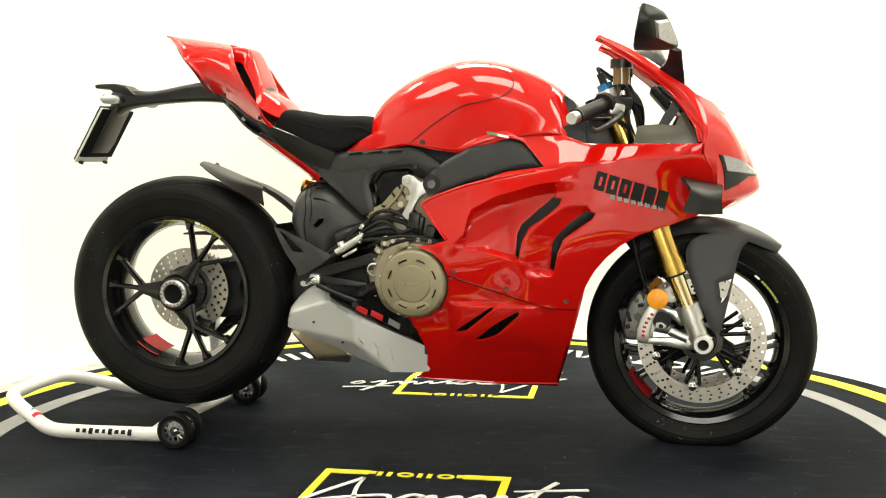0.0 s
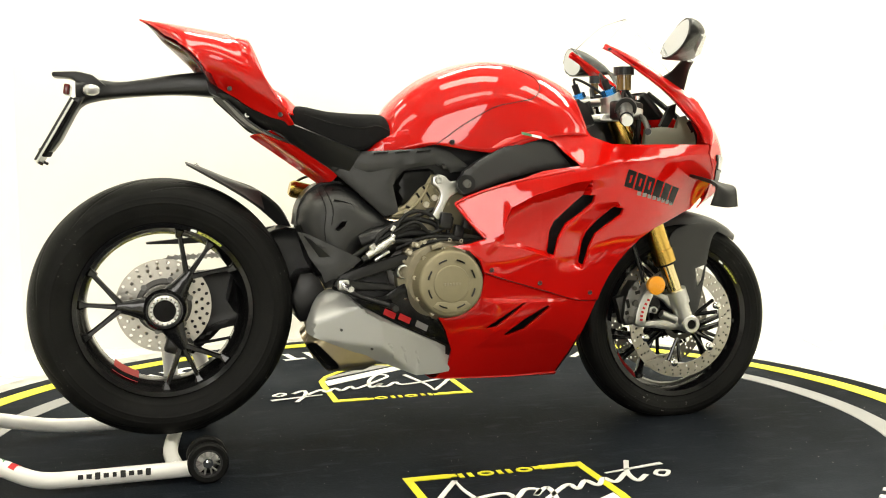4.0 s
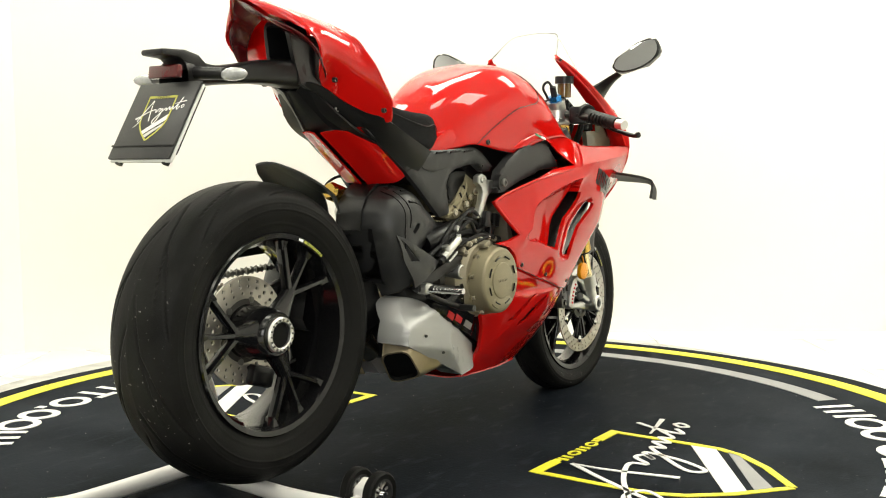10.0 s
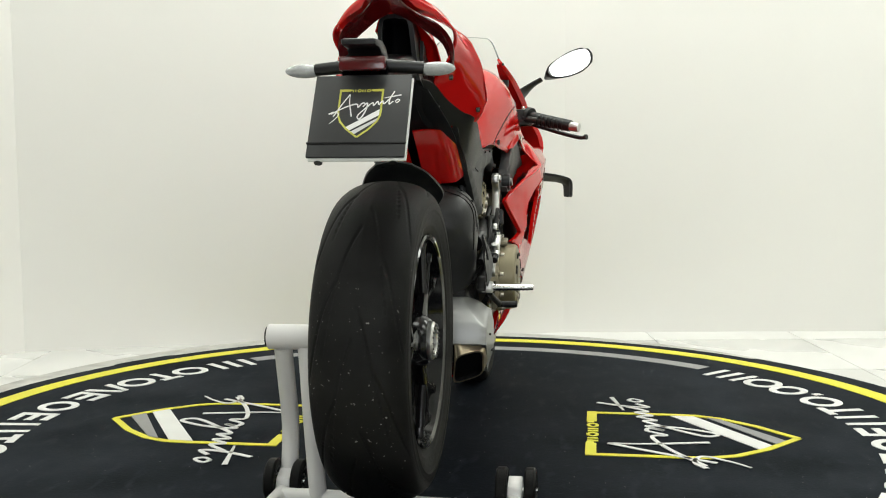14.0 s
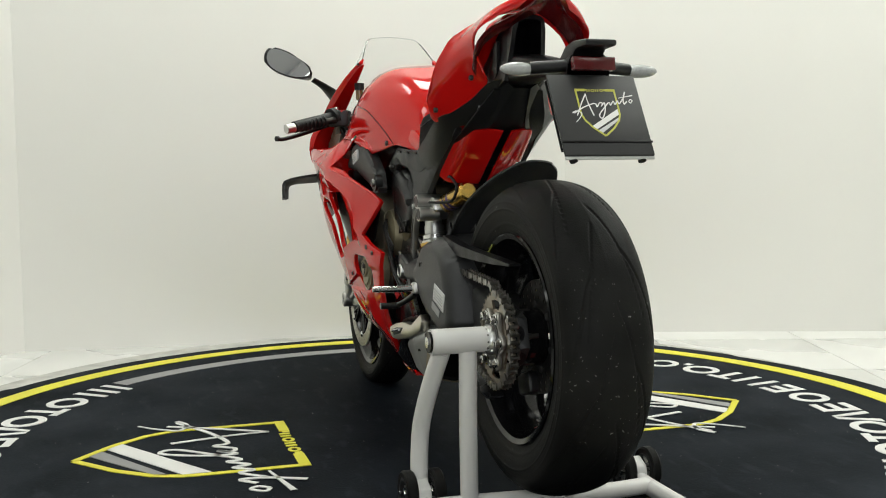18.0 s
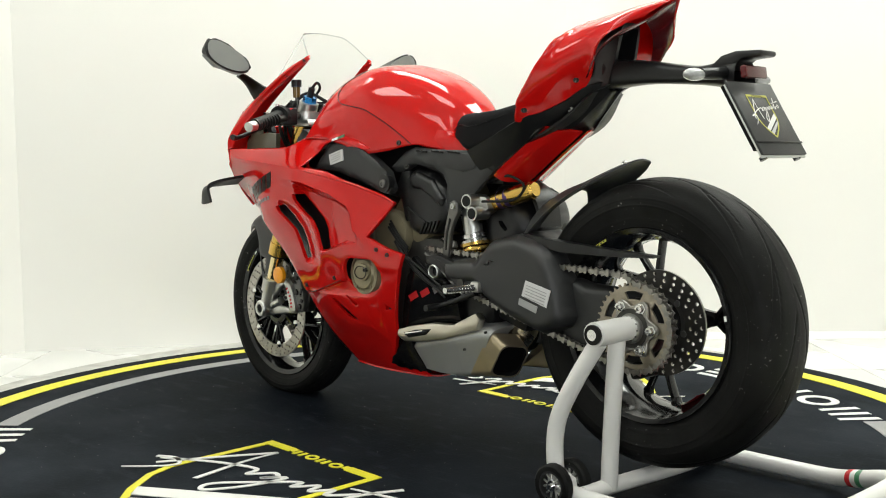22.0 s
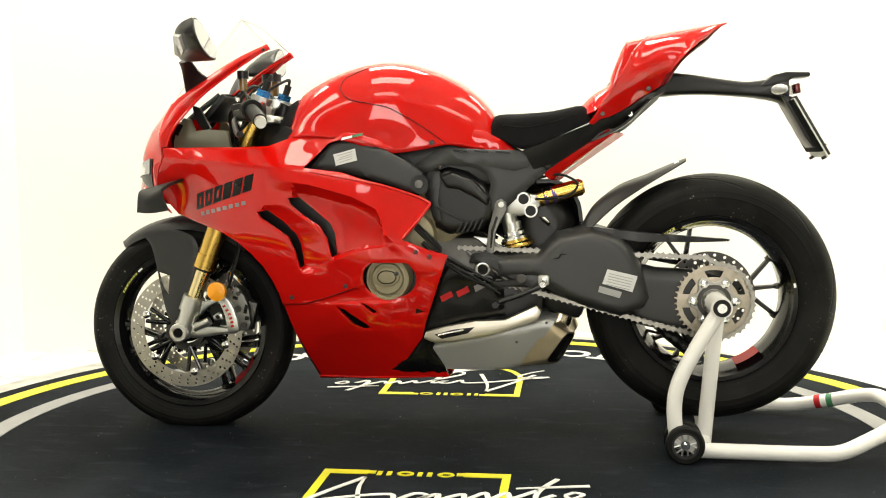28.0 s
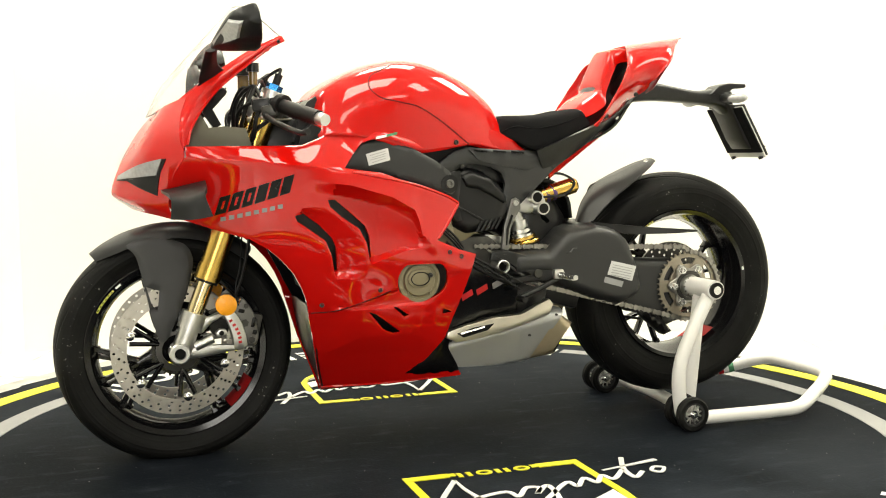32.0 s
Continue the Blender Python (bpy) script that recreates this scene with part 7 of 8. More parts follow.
    cover = P("clutch_cover", flip(lathe([(0.094, 0.150), (0.096, 0.165), (0.090, 0.185), (0.0885, 0.204), (0.087, 0.209), (0.0835, 0.2125), (0.080, 0.2135), (0.0505, 0.2150), (0.0490, 0.2152), (0.0482, 0.2172), (0.0465, 0.2180), (0.0450, 0.2182), (0.0, 0.2190)], (cx, 0, cz), 96)), BRONZE, label="round bronze clutch cover")
    for k in range(8):
        a0 = 45 * k + 12
        pts = [(cx + 0.064 * math.cos(radians(a0 + t)), -0.2165, cz + 0.064 * math.sin(radians(a0 + t))) for t in np.linspace(0, 21, 6)]
        part("slot_line", tube(pts, 0.0022, 6), INKBLACK, cover)
    for k in range(6):
        part("letter_bar", box((cx - 0.020 + 0.008 * k, -0.2192, cz), (0.005, 0.0015, 0.007), bevel=0.0004), ENGINE, cover)
    part("lower_cap", flip(slab([(cx + 0.078 * math.cos(radians(t)), cz + 0.078 * math.sin(radians(t))) for t in np.linspace(228, 312, 14)] + [(cx + 0.040, cz - 0.046), (cx - 0.040, cz - 0.046)], 0.205, 0.2165, 0.002)), BRONZE, cover)
    case = P("clutch_case", flip(lathe([(0.115, 0.10), (0.112, 0.150), (0.100, 0.160), (0.09, 0.17)], (cx - 0.018, 0, cz + 0.012), 64)), ENGINE, label="cast clutch housing")
    for a in (62, 98, 134, 170, 206, 242):
        bx, bz = cx + 0.091 * math.cos(radians(a)), cz + 0.091 * math.sin(radians(a))
        part("bolt_boss", tube([(bx, -0.145, bz), (bx, -0.174, bz)], 0.0090, 14), BRONZE, cover)
        bolt((bx, -0.179, bz), -1, 0.0055, WARMSTEEL, cover)
    part("filler_lug", box((cx - 0.030, -0.172, cz + 0.098), (0.034, 0.034, 0.014), (0, -16, 0), 0.004), ENGINE, cover)
    for k in range(7):
        a = radians(100 + 18 * k)
        part("bolt", flip(lathe([(0.0, 0.161), (0.0042, 0.161), (0.0042, 0.145)], (cx - 0.018 + 0.106 * math.cos(a), 0, cz + 0.012 + 0.106 * math.sin(a)), 10)), ENGINE, case)
    # ignition cover
    ix, iz = 0.109, 0.452
    ign = P("ignition_cover", lathe([(0.062, 0.14), (0.062, 0.178), (0.056, 0.188), (0.044, 0.190), (0.040, 0.196), (0.0, 0.198)], (ix, 0, iz), 64), BRONZE, label="bronze ignition cover in the fairing cut-out")
    diamond = [(ix - 0.034, iz + 0.004), (ix - 0.020, iz + 0.026), (ix + 0.016, iz + 0.027), (ix + 0.034, iz + 0.006), (ix + 0.020, iz - 0.016), (ix - 0.016, iz - 0.017)]
    part("cover_plate", slab(rounded(diamond, 36), 0.196, 0.203, 0.003), BRONZE, ign)
    part("plate_groove", tube([(x, 0.2035, z) for x, z in rounded([(ix + (x - ix) * 0.72, iz + 0.004 + (z - iz - 0.004) * 0.70) for x, z in diamond], 40)], 0.0014, 6, closed=True), INKBLACK, ign)
    part("cover_rim", lathe([(0.050, 0.186), (0.057, 0.186), (0.057, 0.192), (0.050, 0.192)], (ix, 0, iz), 64, closed=True), BRONZE, ign)
    for k in range(7):
        part("rib", box((ix - 0.030 + 0.010 * k, 0.190, iz - 0.036 + 0.001 * abs(k - 3)), (0.004, 0.006, 0.016), (0, 0, 0), 0.001), BRONZE, ign)
    # left head cover
    o = [(0.010, 0.705), (-0.012, 0.735), (-0.045, 0.748), (-0.10, 0.735), (-0.150, 0.700), (-0.178, 0.650), (-0.168, 0.605), (-0.135, 0.575), (-0.05, 0.560), (-0.01, 0.580), (0.005, 0.64)]
    hc = P("head_cover", puffy(o, 0.105, 0.035, 0.030, 1, thick=0.04, step=0.008), BLACK, label="black ribbed cylinder head cover")
    part("raised_face", puffy([(-0.025, 0.722), (-0.06, 0.735), (-0.115, 0.715), (-0.160, 0.665), (-0.155, 0.640), (-0.115, 0.665), (-0.075, 0.685), (-0.04, 0.690)], 0.136, 0.012, 0.014, 1, thick=0.01, step=0.006), BLACK, hc)
    for k in range(5):
        part("rib", box((-0.135 + 0.014 * k, 0.141, 0.592 - 0.002 * k), (0.006, 0.008, 0.035), (0, -28, 0), 0.002), BLACK, hc)
    part("rib", box((-0.055, 0.141, 0.620), (0.085, 0.006, 0.006), (0, -28, 0), 0.002), BLACK, hc)
    # right black inner box above the cylinder
    P("airbox_side", puffy([(-0.155, 0.715), (-0.13, 0.74), (-0.06, 0.75), (-0.035, 0.735), (-0.06, 0.69), (-0.11, 0.645), (-0.145, 0.635)], 0.095, 0.025, 0.02, -1, thick=0.03), INKBLACK, label="black airbox side")
    # exhaust heat shield
    shield_o = [(-0.405, 0.600), (-0.398, 0.645), (-0.375, 0.680), (-0.335, 0.703), (-0.295, 0.708), (-0.255, 0.695), (-0.215, 0.660), (-0.17, 0.625), (-0.09, 0.612), (-0.085, 0.572), (-0.17, 0.560), (-0.235, 0.520), (-0.26, 0.43), (-0.33, 0.42), (-0.375, 0.50)]
    gap = [(-0.318, 0.590), (-0.300, 0.609), (-0.286, 0.609), (-0.292, 0.596), (-0.310, 0.583)]
    hs = P("heat_shield", puffy(shield_o, 0.03, 0.105, 0.065, -1, thick=0.06, holes=[gap]), GREYBLACK, label="bulging black exhaust heat shield")
    part("centre_piece", skin([[(-0.408, -0.04, 0.595), (-0.40, -0.04, 0.645), (-0.375, -0.04, 0.685), (-0.335, -0.04, 0.708), (-0.28, -0.04, 0.71)], [(-0.408, 0.04, 0.595), (-0.40, 0.04, 0.645), (-0.375, 0.04, 0.685), (-0.335, 0.04, 0.708), (-0.28, 0.04, 0.71)]], 8, 16, thick=0.01), BLACK, hs)
    part("inner_shield", puffy([(-0.40, 0.60), (-0.33, 0.70), (-0.25, 0.69), (-0.20, 0.62), (-0.22, 0.46), (-0.36, 0.46)], -0.02, 0.09, 0.06, 1, thick=0.05, holes=[[(x - 0.004, z) for x, z in gap]]), BLACK, hs)
    for line in ([(-0.352, 0.690), (-0.340, 0.640), (-0.345, 0.590), (-0.340, 0.545)], [(-0.335, 0.690), (-0.322, 0.640), (-0.327, 0.600)]):
        part("seam", tube([(x, -(dome(shield_o, 0.03, 0.105, 0.065)(x, z) + 0.0002), z) for x, z in spline(line, 14)], 0.0016, 6), INKBLACK, hs)
    # Tapered black tubes put the dark of two slots on the shield.
    part("notch_shade", tube([(x, -(dome(shield_o, 0.03, 0.105, 0.065)(x, z) + 0.0003), z) for x, z in ((-0.318, 0.664), (-0.292, 0.660), (-0.270, 0.652))], (0.0034, 0.0010), 8), INKBLACK, hs)
    part("notch_shade", tube([(x, -(dome(shield_o, 0.03, 0.105, 0.065)(x, z) + 0.0003), z) for x, z in ((-0.318, 0.690), (-0.298, 0.690), (-0.280, 0.686))], (0.0030, 0.0010), 8), INKBLACK, hs)
    # exhaust pipes
    P("exhaust_pipe", tube([(-0.10, -0.09, 0.60), (-0.20, -0.06, 0.60), (-0.29, -0.03, 0.545), (-0.33, -0.02, 0.46), (-0.27, -0.02, 0.34)], 0.026, 16, n=30), BURNT, label="heat-tinted exhaust pipe")
    P("exhaust_pipe", tube([(-0.36, 0.02, 0.40), (-0.34, 0.03, 0.32), (-0.28, 0.04, 0.27)], 0.035, 16, n=12), BURNT)
    # silencers
    r_o = [(-0.386, 0.296), (-0.391, 0.330), (-0.376, 0.375), (-0.348, 0.410), (-0.318, 0.424), (-0.285, 0.414), (-0.260, 0.392), (-0.15, 0.328), (-0.007, 0.257), (0.000, 0.236), (-0.006, 0.208), (-0.022, 0.190), (-0.205, 0.200), (-0.28, 0.214), (-0.335, 0.240), (-0.370, 0.268)]
    l_o = [(-0.004, 0.262), (-0.09, 0.305), (-0.20, 0.332), (-0.28, 0.347), (-0.345, 0.342), (-0.386, 0.318), (-0.398, 0.290), (-0.388, 0.255), (-0.335, 0.222), (-0.222, 0.197), (-0.04, 0.190), (-0.010, 0.206)]
    for s, o, wide, (ax, az), (bx, bz) in ((-1, r_o, 0.168, (-0.385, 0.318), (-0.192, 0.229)), (1, l_o, 0.142, (-0.240, 0.200), (-0.336, 0.340))):
        whole = rounded(o, 46)
        body = wedge(whole) if s < 0 else undercut(whole, wide)
        nx, nz = -(bz - az), bx - ax
        k = math.hypot(nx, nz) * (-1 if nx * (-0.39 - ax) + nz * (0.22 - az) < 0 else 1)

        def past(x, z):
            return ((x - ax) * nx + (z - az) * nz) / k

        kept = [p for p in whole if past(*p) < 0.004]
        mr = P("silencer", panel(kept if len(kept) > 8 else whole, body, thick=0.07, step=0.008, side=s, lip=0.0), MUFFLER, label="brushed silver silencer", sharp=60)
        for x, z in ((-0.325, 0.330), (-0.245, 0.276)):
            bolt((x + 0.014, s * (body(x + 0.014, z) + 0.001), z), s, 0.0035, DARKMETAL, mr)
        for k in range(4):
            x = -0.140 + 0.034 * k
            q = [(x, 0.262 - 0.010 * k), (x + 0.022, 0.274 - 0.014 * k), (x + 0.026, 0.268 - 0.014 * k), (x + 0.036, 0.244 - 0.010 * k), (x + 0.022, 0.256 - 0.012 * k)]
            if s < 0:
                x, z = -0.194 + 0.038 * k, 0.294 - 0.013 * k
                q = [(x, z), (x + 0.020, z - 0.012), (x + 0.023, z - 0.052), (x + 0.016, z - 0.040), (x + 0.012, z - 0.018)]
                if k == 3:
                    break
            if s > 0:
                continue
            part("embossing", panel(q, lambda a, b: body(a, b) + 0.0016, thick=0.008, step=0.006, side=s, lip=0.0018), MUFFLER, mr)
        outlet(mr, s)
    br = P("side_bracket", slab([(0.015, 0.302), (-0.04, 0.318), (-0.12, 0.334), (-0.20, 0.338), (-0.285, 0.378), (-0.298, 0.362), (-0.288, 0.335), (-0.22, 0.312), (-0.15, 0.292), (-0.06, 0.276), (-0.01, 0.272), (0.02, 0.285)], 0.125, 0.150, 0.004), WARMSTEEL, label="bright steel side stand bracket")
    # Thin black slab on the face colours in the recess's shade.
    part("bracket_recess_shade", slab([(-0.01, 0.296), (-0.06, 0.310), (-0.12, 0.318), (-0.10, 0.300), (-0.03, 0.284)], 0.148, 0.1512, 0.001), INKBLACK, br)
    part("rod", tube([(-0.02, 0.152, 0.294), (-0.09, 0.152, 0.309)], 0.004, 8), CHROME, br)
    P("collector_box", slab([(-0.28, 0.25), (-0.05, 0.21), (0.02, 0.23), (0.0, 0.31), (-0.08, 0.47), (-0.24, 0.50), (-0.32, 0.45), (-0.30, 0.36)], -0.11, 0.10, 0.02), BLACK, label="dark exhaust collector box")
    # black lower side panels
    for s, o in ((-1, [(-0.045, 0.352), (-0.088, 0.378), (-0.116, 0.414), (-0.130, 0.448), (-0.152, 0.440), (-0.195, 0.412), (-0.27, 0.405), (-0.25, 0.385), (-0.15, 0.335), (0.0, 0.262), (-0.006, 0.29), (-0.028, 0.325)]),
                 (1, [(-0.05, 0.508), (-0.10, 0.478), (-0.165, 0.454), (-0.196, 0.42), (-0.20, 0.345), (-0.08, 0.325), (0.0, 0.295), (0.0, 0.25), (-0.03, 0.20), (-0.038, 0.178), (0.124, 0.180), (0.078, 0.222), (0.032, 0.285), (0.018, 0.335), (-0.014, 0.42)])):
        def onp(x, z, s=s):
            base = 0.185 if s < 0 else 0.160
            w = base - 0.22 * max(0.0, 0.46 - z) + 0.10 * max(-0.12, min(0.05, x))
            return min(w, WIDTH(x, z) - (0.003 if s > 0 else 0.014)) if x > -0.06 else w
        side = P("lower_side_panel", panel(o, onp, thick=0.02, step=0.014, side=s, lip=0.005), GLOSSBLACK, label="gloss black lower side panel")
        for i, (x, z, m) in enumerate(((-0.180, 0.364, INKRED), (-0.139, 0.349, INKRED), (-0.092, 0.327, INKGREY)) if s < 0 else ((-0.043, 0.399, INKRED), (-0.087, 0.412, INKRED), (-0.134, 0.427, INKGREY))):
            bar = [(x - 0.018, z), (x + 0.013, z - 0.016), (x + 0.018, z), (x - 0.013, z + 0.016)]
            part("letter_bar", panel(bar, lambda x_, z_, s=s: onp(x_, z_, s) + 0.0015, thick=0.003, step=0.02, side=s, lip=0), m, side)
    # hoses and small hardware, right side
    P("header_pipe", tube([(-0.245, -0.118, 0.555), (-0.211, -0.128, 0.567), (-0.150, -0.128, 0.580), (-0.096, -0.118, 0.592)], 0.0245, 20, n=14), BLACK, label="black wrapped header pipe")
    P("pipe_flange", tube([(-0.100, -0.117, 0.591), (-0.078, -0.112, 0.597)], 0.0225, 20), BRONZE, label="bronze exhaust port flange")
    for x, z, r in ((-0.060, 0.592, 0.013), (-0.048, 0.603, 0.010), (-0.105, 0.622, 0.008)):
        P("cast_boss", tube([(x, -0.105, z), (x, -0.128, z)], r, 14), BRONZE)
    for x, z, a in ((-0.110, 0.545, 10), (-0.088, 0.552, -20), (-0.060, 0.556, 25), (-0.128, 0.525, 40), (-0.020, 0.556, 0), (0.012, 0.552, 15)):
        P("cast_lug", box((x, -0.150, z), (0.026, 0.035, 0.016), (0, a, 0), 0.004), ENGINE)
        bolt((x, -0.168, z), -1, 0.0055, WARMSTEEL)
    for p in ([(-0.225, -0.150, 0.548), (-0.16, -0.166, 0.585), (-0.125, -0.168, 0.603), (-0.10, -0.165, 0.60), (-0.07, -0.160, 0.575), (-0.03, -0.158, 0.588)], [(-0.165, -0.165, 0.592), (-0.135, -0.168, 0.625), (-0.095, -0.165, 0.632), (-0.055, -0.160, 0.612), (-0.045, -0.158, 0.59)], [(-0.16, -0.150, 0.535), (-0.10, -0.165, 0.56), (-0.04, -0.165, 0.565), (0.04, -0.165, 0.55)], [(-0.12, -0.155, 0.528), (-0.07, -0.168, 0.552), (0.0, -0.166, 0.556), (0.045, -0.165, 0.535)]):
        P("hose", tube(p, 0.0052, 8, n=26), HOSE)
    P("hose_clip", box((-0.172, -0.166, 0.590), (0.010, 0.012, 0.016), (0, 30, 0), 0.002), SILVER)
    P("hose_clip", box((-0.060, -0.160, 0.560), (0.016, 0.012, 0.008), (0, 5, 0), 0.002), CHROME)
    P("plug_block", box((-0.030, -0.160, 0.607), (0.030, 0.030, 0.042), (0, 8, 0), 0.004), BLACK, label="black wiring plug block")
    P("generator_case", lathe([(0.0, 0.146), (0.040, 0.146), (0.064, 0.138), (0.070, 0.12), (0.070, 0.08)], (0.055, 0, 0.560), 40), BRONZE, label="round bronze generator casing")
    for k in range(3):
        P("cable", tube([(0.04, 0.15 + 0.004 * k, 0.60 - 0.008 * k), (0.0, 0.158, 0.565 - 0.010 * k), (-0.03, 0.15, 0.53 - 0.008 * k)], 0.0035, 6, n=14), HOSE)
    for path, r, m in (([(-0.23, -0.15, 0.52), (-0.20, -0.155, 0.575), (-0.13, -0.15, 0.61), (-0.06, -0.15, 0.60), (-0.04, -0.15, 0.57)], 0.007, HOSE),
                       ([(-0.28, -0.14, 0.51), (-0.22, -0.15, 0.545), (-0.12, -0.155, 0.555), (-0.03, -0.15, 0.535), (0.03, -0.16, 0.53)], 0.008, HOSE),
                       ([(-0.21, -0.14, 0.545), (-0.12, -0.145, 0.575), (0.0, -0.15, 0.56)], 0.010, HOSE),
                       ([(-0.12, -0.14, 0.61), (-0.05, -0.14, 0.635), (-0.02, -0.145, 0.60), (-0.02, -0.15, 0.55)], 0.006, HOSE),
                       ([(-0.30, -0.12, 0.46), (-0.22, -0.14, 0.49), (-0.15, -0.145, 0.48)], 0.007, HOSE),
                       ([(-0.045, 0.166, 0.508), (-0.125, 0.169, 0.466), (-0.20, 0.165, 0.425)], 0.0028, HOSE),
                       ([(0.02, 0.15, 0.545), (-0.03, 0.155, 0.50), (-0.10, 0.16, 0.455), (-0.18, 0.15, 0.42)], 0.006, HOSE),
                       ([(-0.04, 0.165, 0.500), (-0.12, 0.168, 0.455), (-0.19, 0.165, 0.410)], 0.0028, HOSE)):
        P("hose", tube(path, r, 10, n=26), m)
    for x, z in ((-0.02, 0.60), (0.01, 0.575), (0.035, 0.60)):
        P("connector", box((x, -0.150, z), (0.026, 0.024, 0.036), (0, 12, 0), 0.004), BLACK)
    mc = P("master_cylinder", tube([(-0.242, -0.172, 0.520), (-0.172, -0.172, 0.563)], 0.0105, 16), SILVER, label="silver rear brake master cylinder")
    part("cylinder_cap", tube([(-0.255, -0.172, 0.510), (-0.240, -0.172, 0.518)], 0.009, 14), HOSE, mc)
    part("lower_rib", slab([(-0.226, 0.512), (-0.186, 0.535), (-0.182, 0.528), (-0.222, 0.505)], -0.180, -0.166, 0.003), SILVER, mc)
    part("fitting", tube([(-0.18, -0.172, 0.55), (-0.172, -0.172, 0.575)], 0.008, 10), CHROME, mc)
    part("cylinder_lug", tube([(-0.222, -0.172, 0.526), (-0.231, -0.172, 0.550)], 0.010, 12), SILVER, mc)
    # pivot, footrests
    for s in (1, -1):
        piv = P("swingarm_pivot", lathe([(0.014, 0.10), (0.014, 0.163), (0.016, 0.165), (0.019, 0.163), (0.022, 0.15), (0.022, 0.10)], (-0.142, 0, 0.474), 32, closed=True) if s > 0 else flip(lathe([(0.014, 0.10), (0.014, 0.163), (0.016, 0.165), (0.019, 0.163), (0.022, 0.15), (0.022, 0.10)], (-0.142, 0, 0.474), 32, closed=True)), SILVER, label="hollow swingarm pivot bolt")
        # Black plug gives the hollow pivot its dark inside.
        part("pivot_bore_shade", lathe([(0.0, 0.150), (0.0145, 0.150)], (-0.142, 0, 0.474), 24) if s > 0 else flip(lathe([(0.0, 0.150), (0.0145, 0.150)], (-0.142, 0, 0.474), 24)), INKBLACK, piv)
        P("footrest_hanger", slab([(-0.15, 0.520), (-0.11, 0.515), (-0.105, 0.49), (-0.16, 0.485), (-0.27, 0.455), (-0.165, 0.44), (-0.16, 0.425), (-0.30, 0.430), (-0.33, 0.445), (-0.31, 0.475), (-0.24, 0.495)], s * 0.135, s * 0.158, 0.005), BLACK, label="black footrest hanger")
        peg = P("footrest", tube([(-0.304, s * 0.165, 0.447), (-0.304, s * 0.275, 0.449)], (0.0088, 0.0072), 16), CHROME, label="knurled silver footrest")
        for k in range(8):
            part("knurl", tube([(-0.304, s * (0.188 + 0.010 * k), 0.4475), (-0.304, s * (0.192 + 0.010 * k), 0.4475)], 0.0092 - 0.00019 * k, 12), CHROME, peg)
        part("peg_joint", box((-0.304, s * 0.160, 0.448), (0.03, 0.03, 0.028), bevel=0.006), SILVER, peg)
        lever = P("foot_lever", tube([(-0.30, s * 0.165, 0.432), (-0.24, s * 0.172, 0.408), (-0.18, s * 0.178, 0.388)], 0.0075, 10), BLACK, label="black foot lever")
        part("toe_peg", tube([(-0.18, s * 0.175, 0.388), (-0.18, s * 0.225, 0.388)], 0.0085, 12), BLACK, lever)
        if s < 0:
            P("heel_guard", panel([(-0.420, 0.588), (-0.392, 0.580), (-0.255, 0.512), (-0.285, 0.488), (-0.325, 0.465), (-0.352, 0.455), (-0.360, 0.478), (-0.390, 0.520)], lambda x, z: 0.172 - 0.06 * max(0, -0.3 - x), thick=0.006, step=0.014, holes=[[(-0.405, 0.578), (-0.385, 0.566), (-0.335, 0.520), (-0.365, 0.520)]], side=s), GREYBLACK, label="black heel guard")
        else:
            P("heel_guard", panel([(-0.155, 0.508), (-0.12, 0.505), (-0.26, 0.43), (-0.30, 0.425), (-0.31, 0.45), (-0.26, 0.465)], 0.162, thick=0.006, step=0.016, side=s), BLACK, label="black heel guard")
            P("shift_rod", tube([(-0.25, 0.150, 0.415), (-0.10, 0.15, 0.52)], 0.0040, 8), SHADOWALLOY)
            P("gear_sensor", tube([(-0.245, 0.13, 0.452), (-0.245, 0.165, 0.452)], 0.012, 14), DARKMETAL)


build_engine()


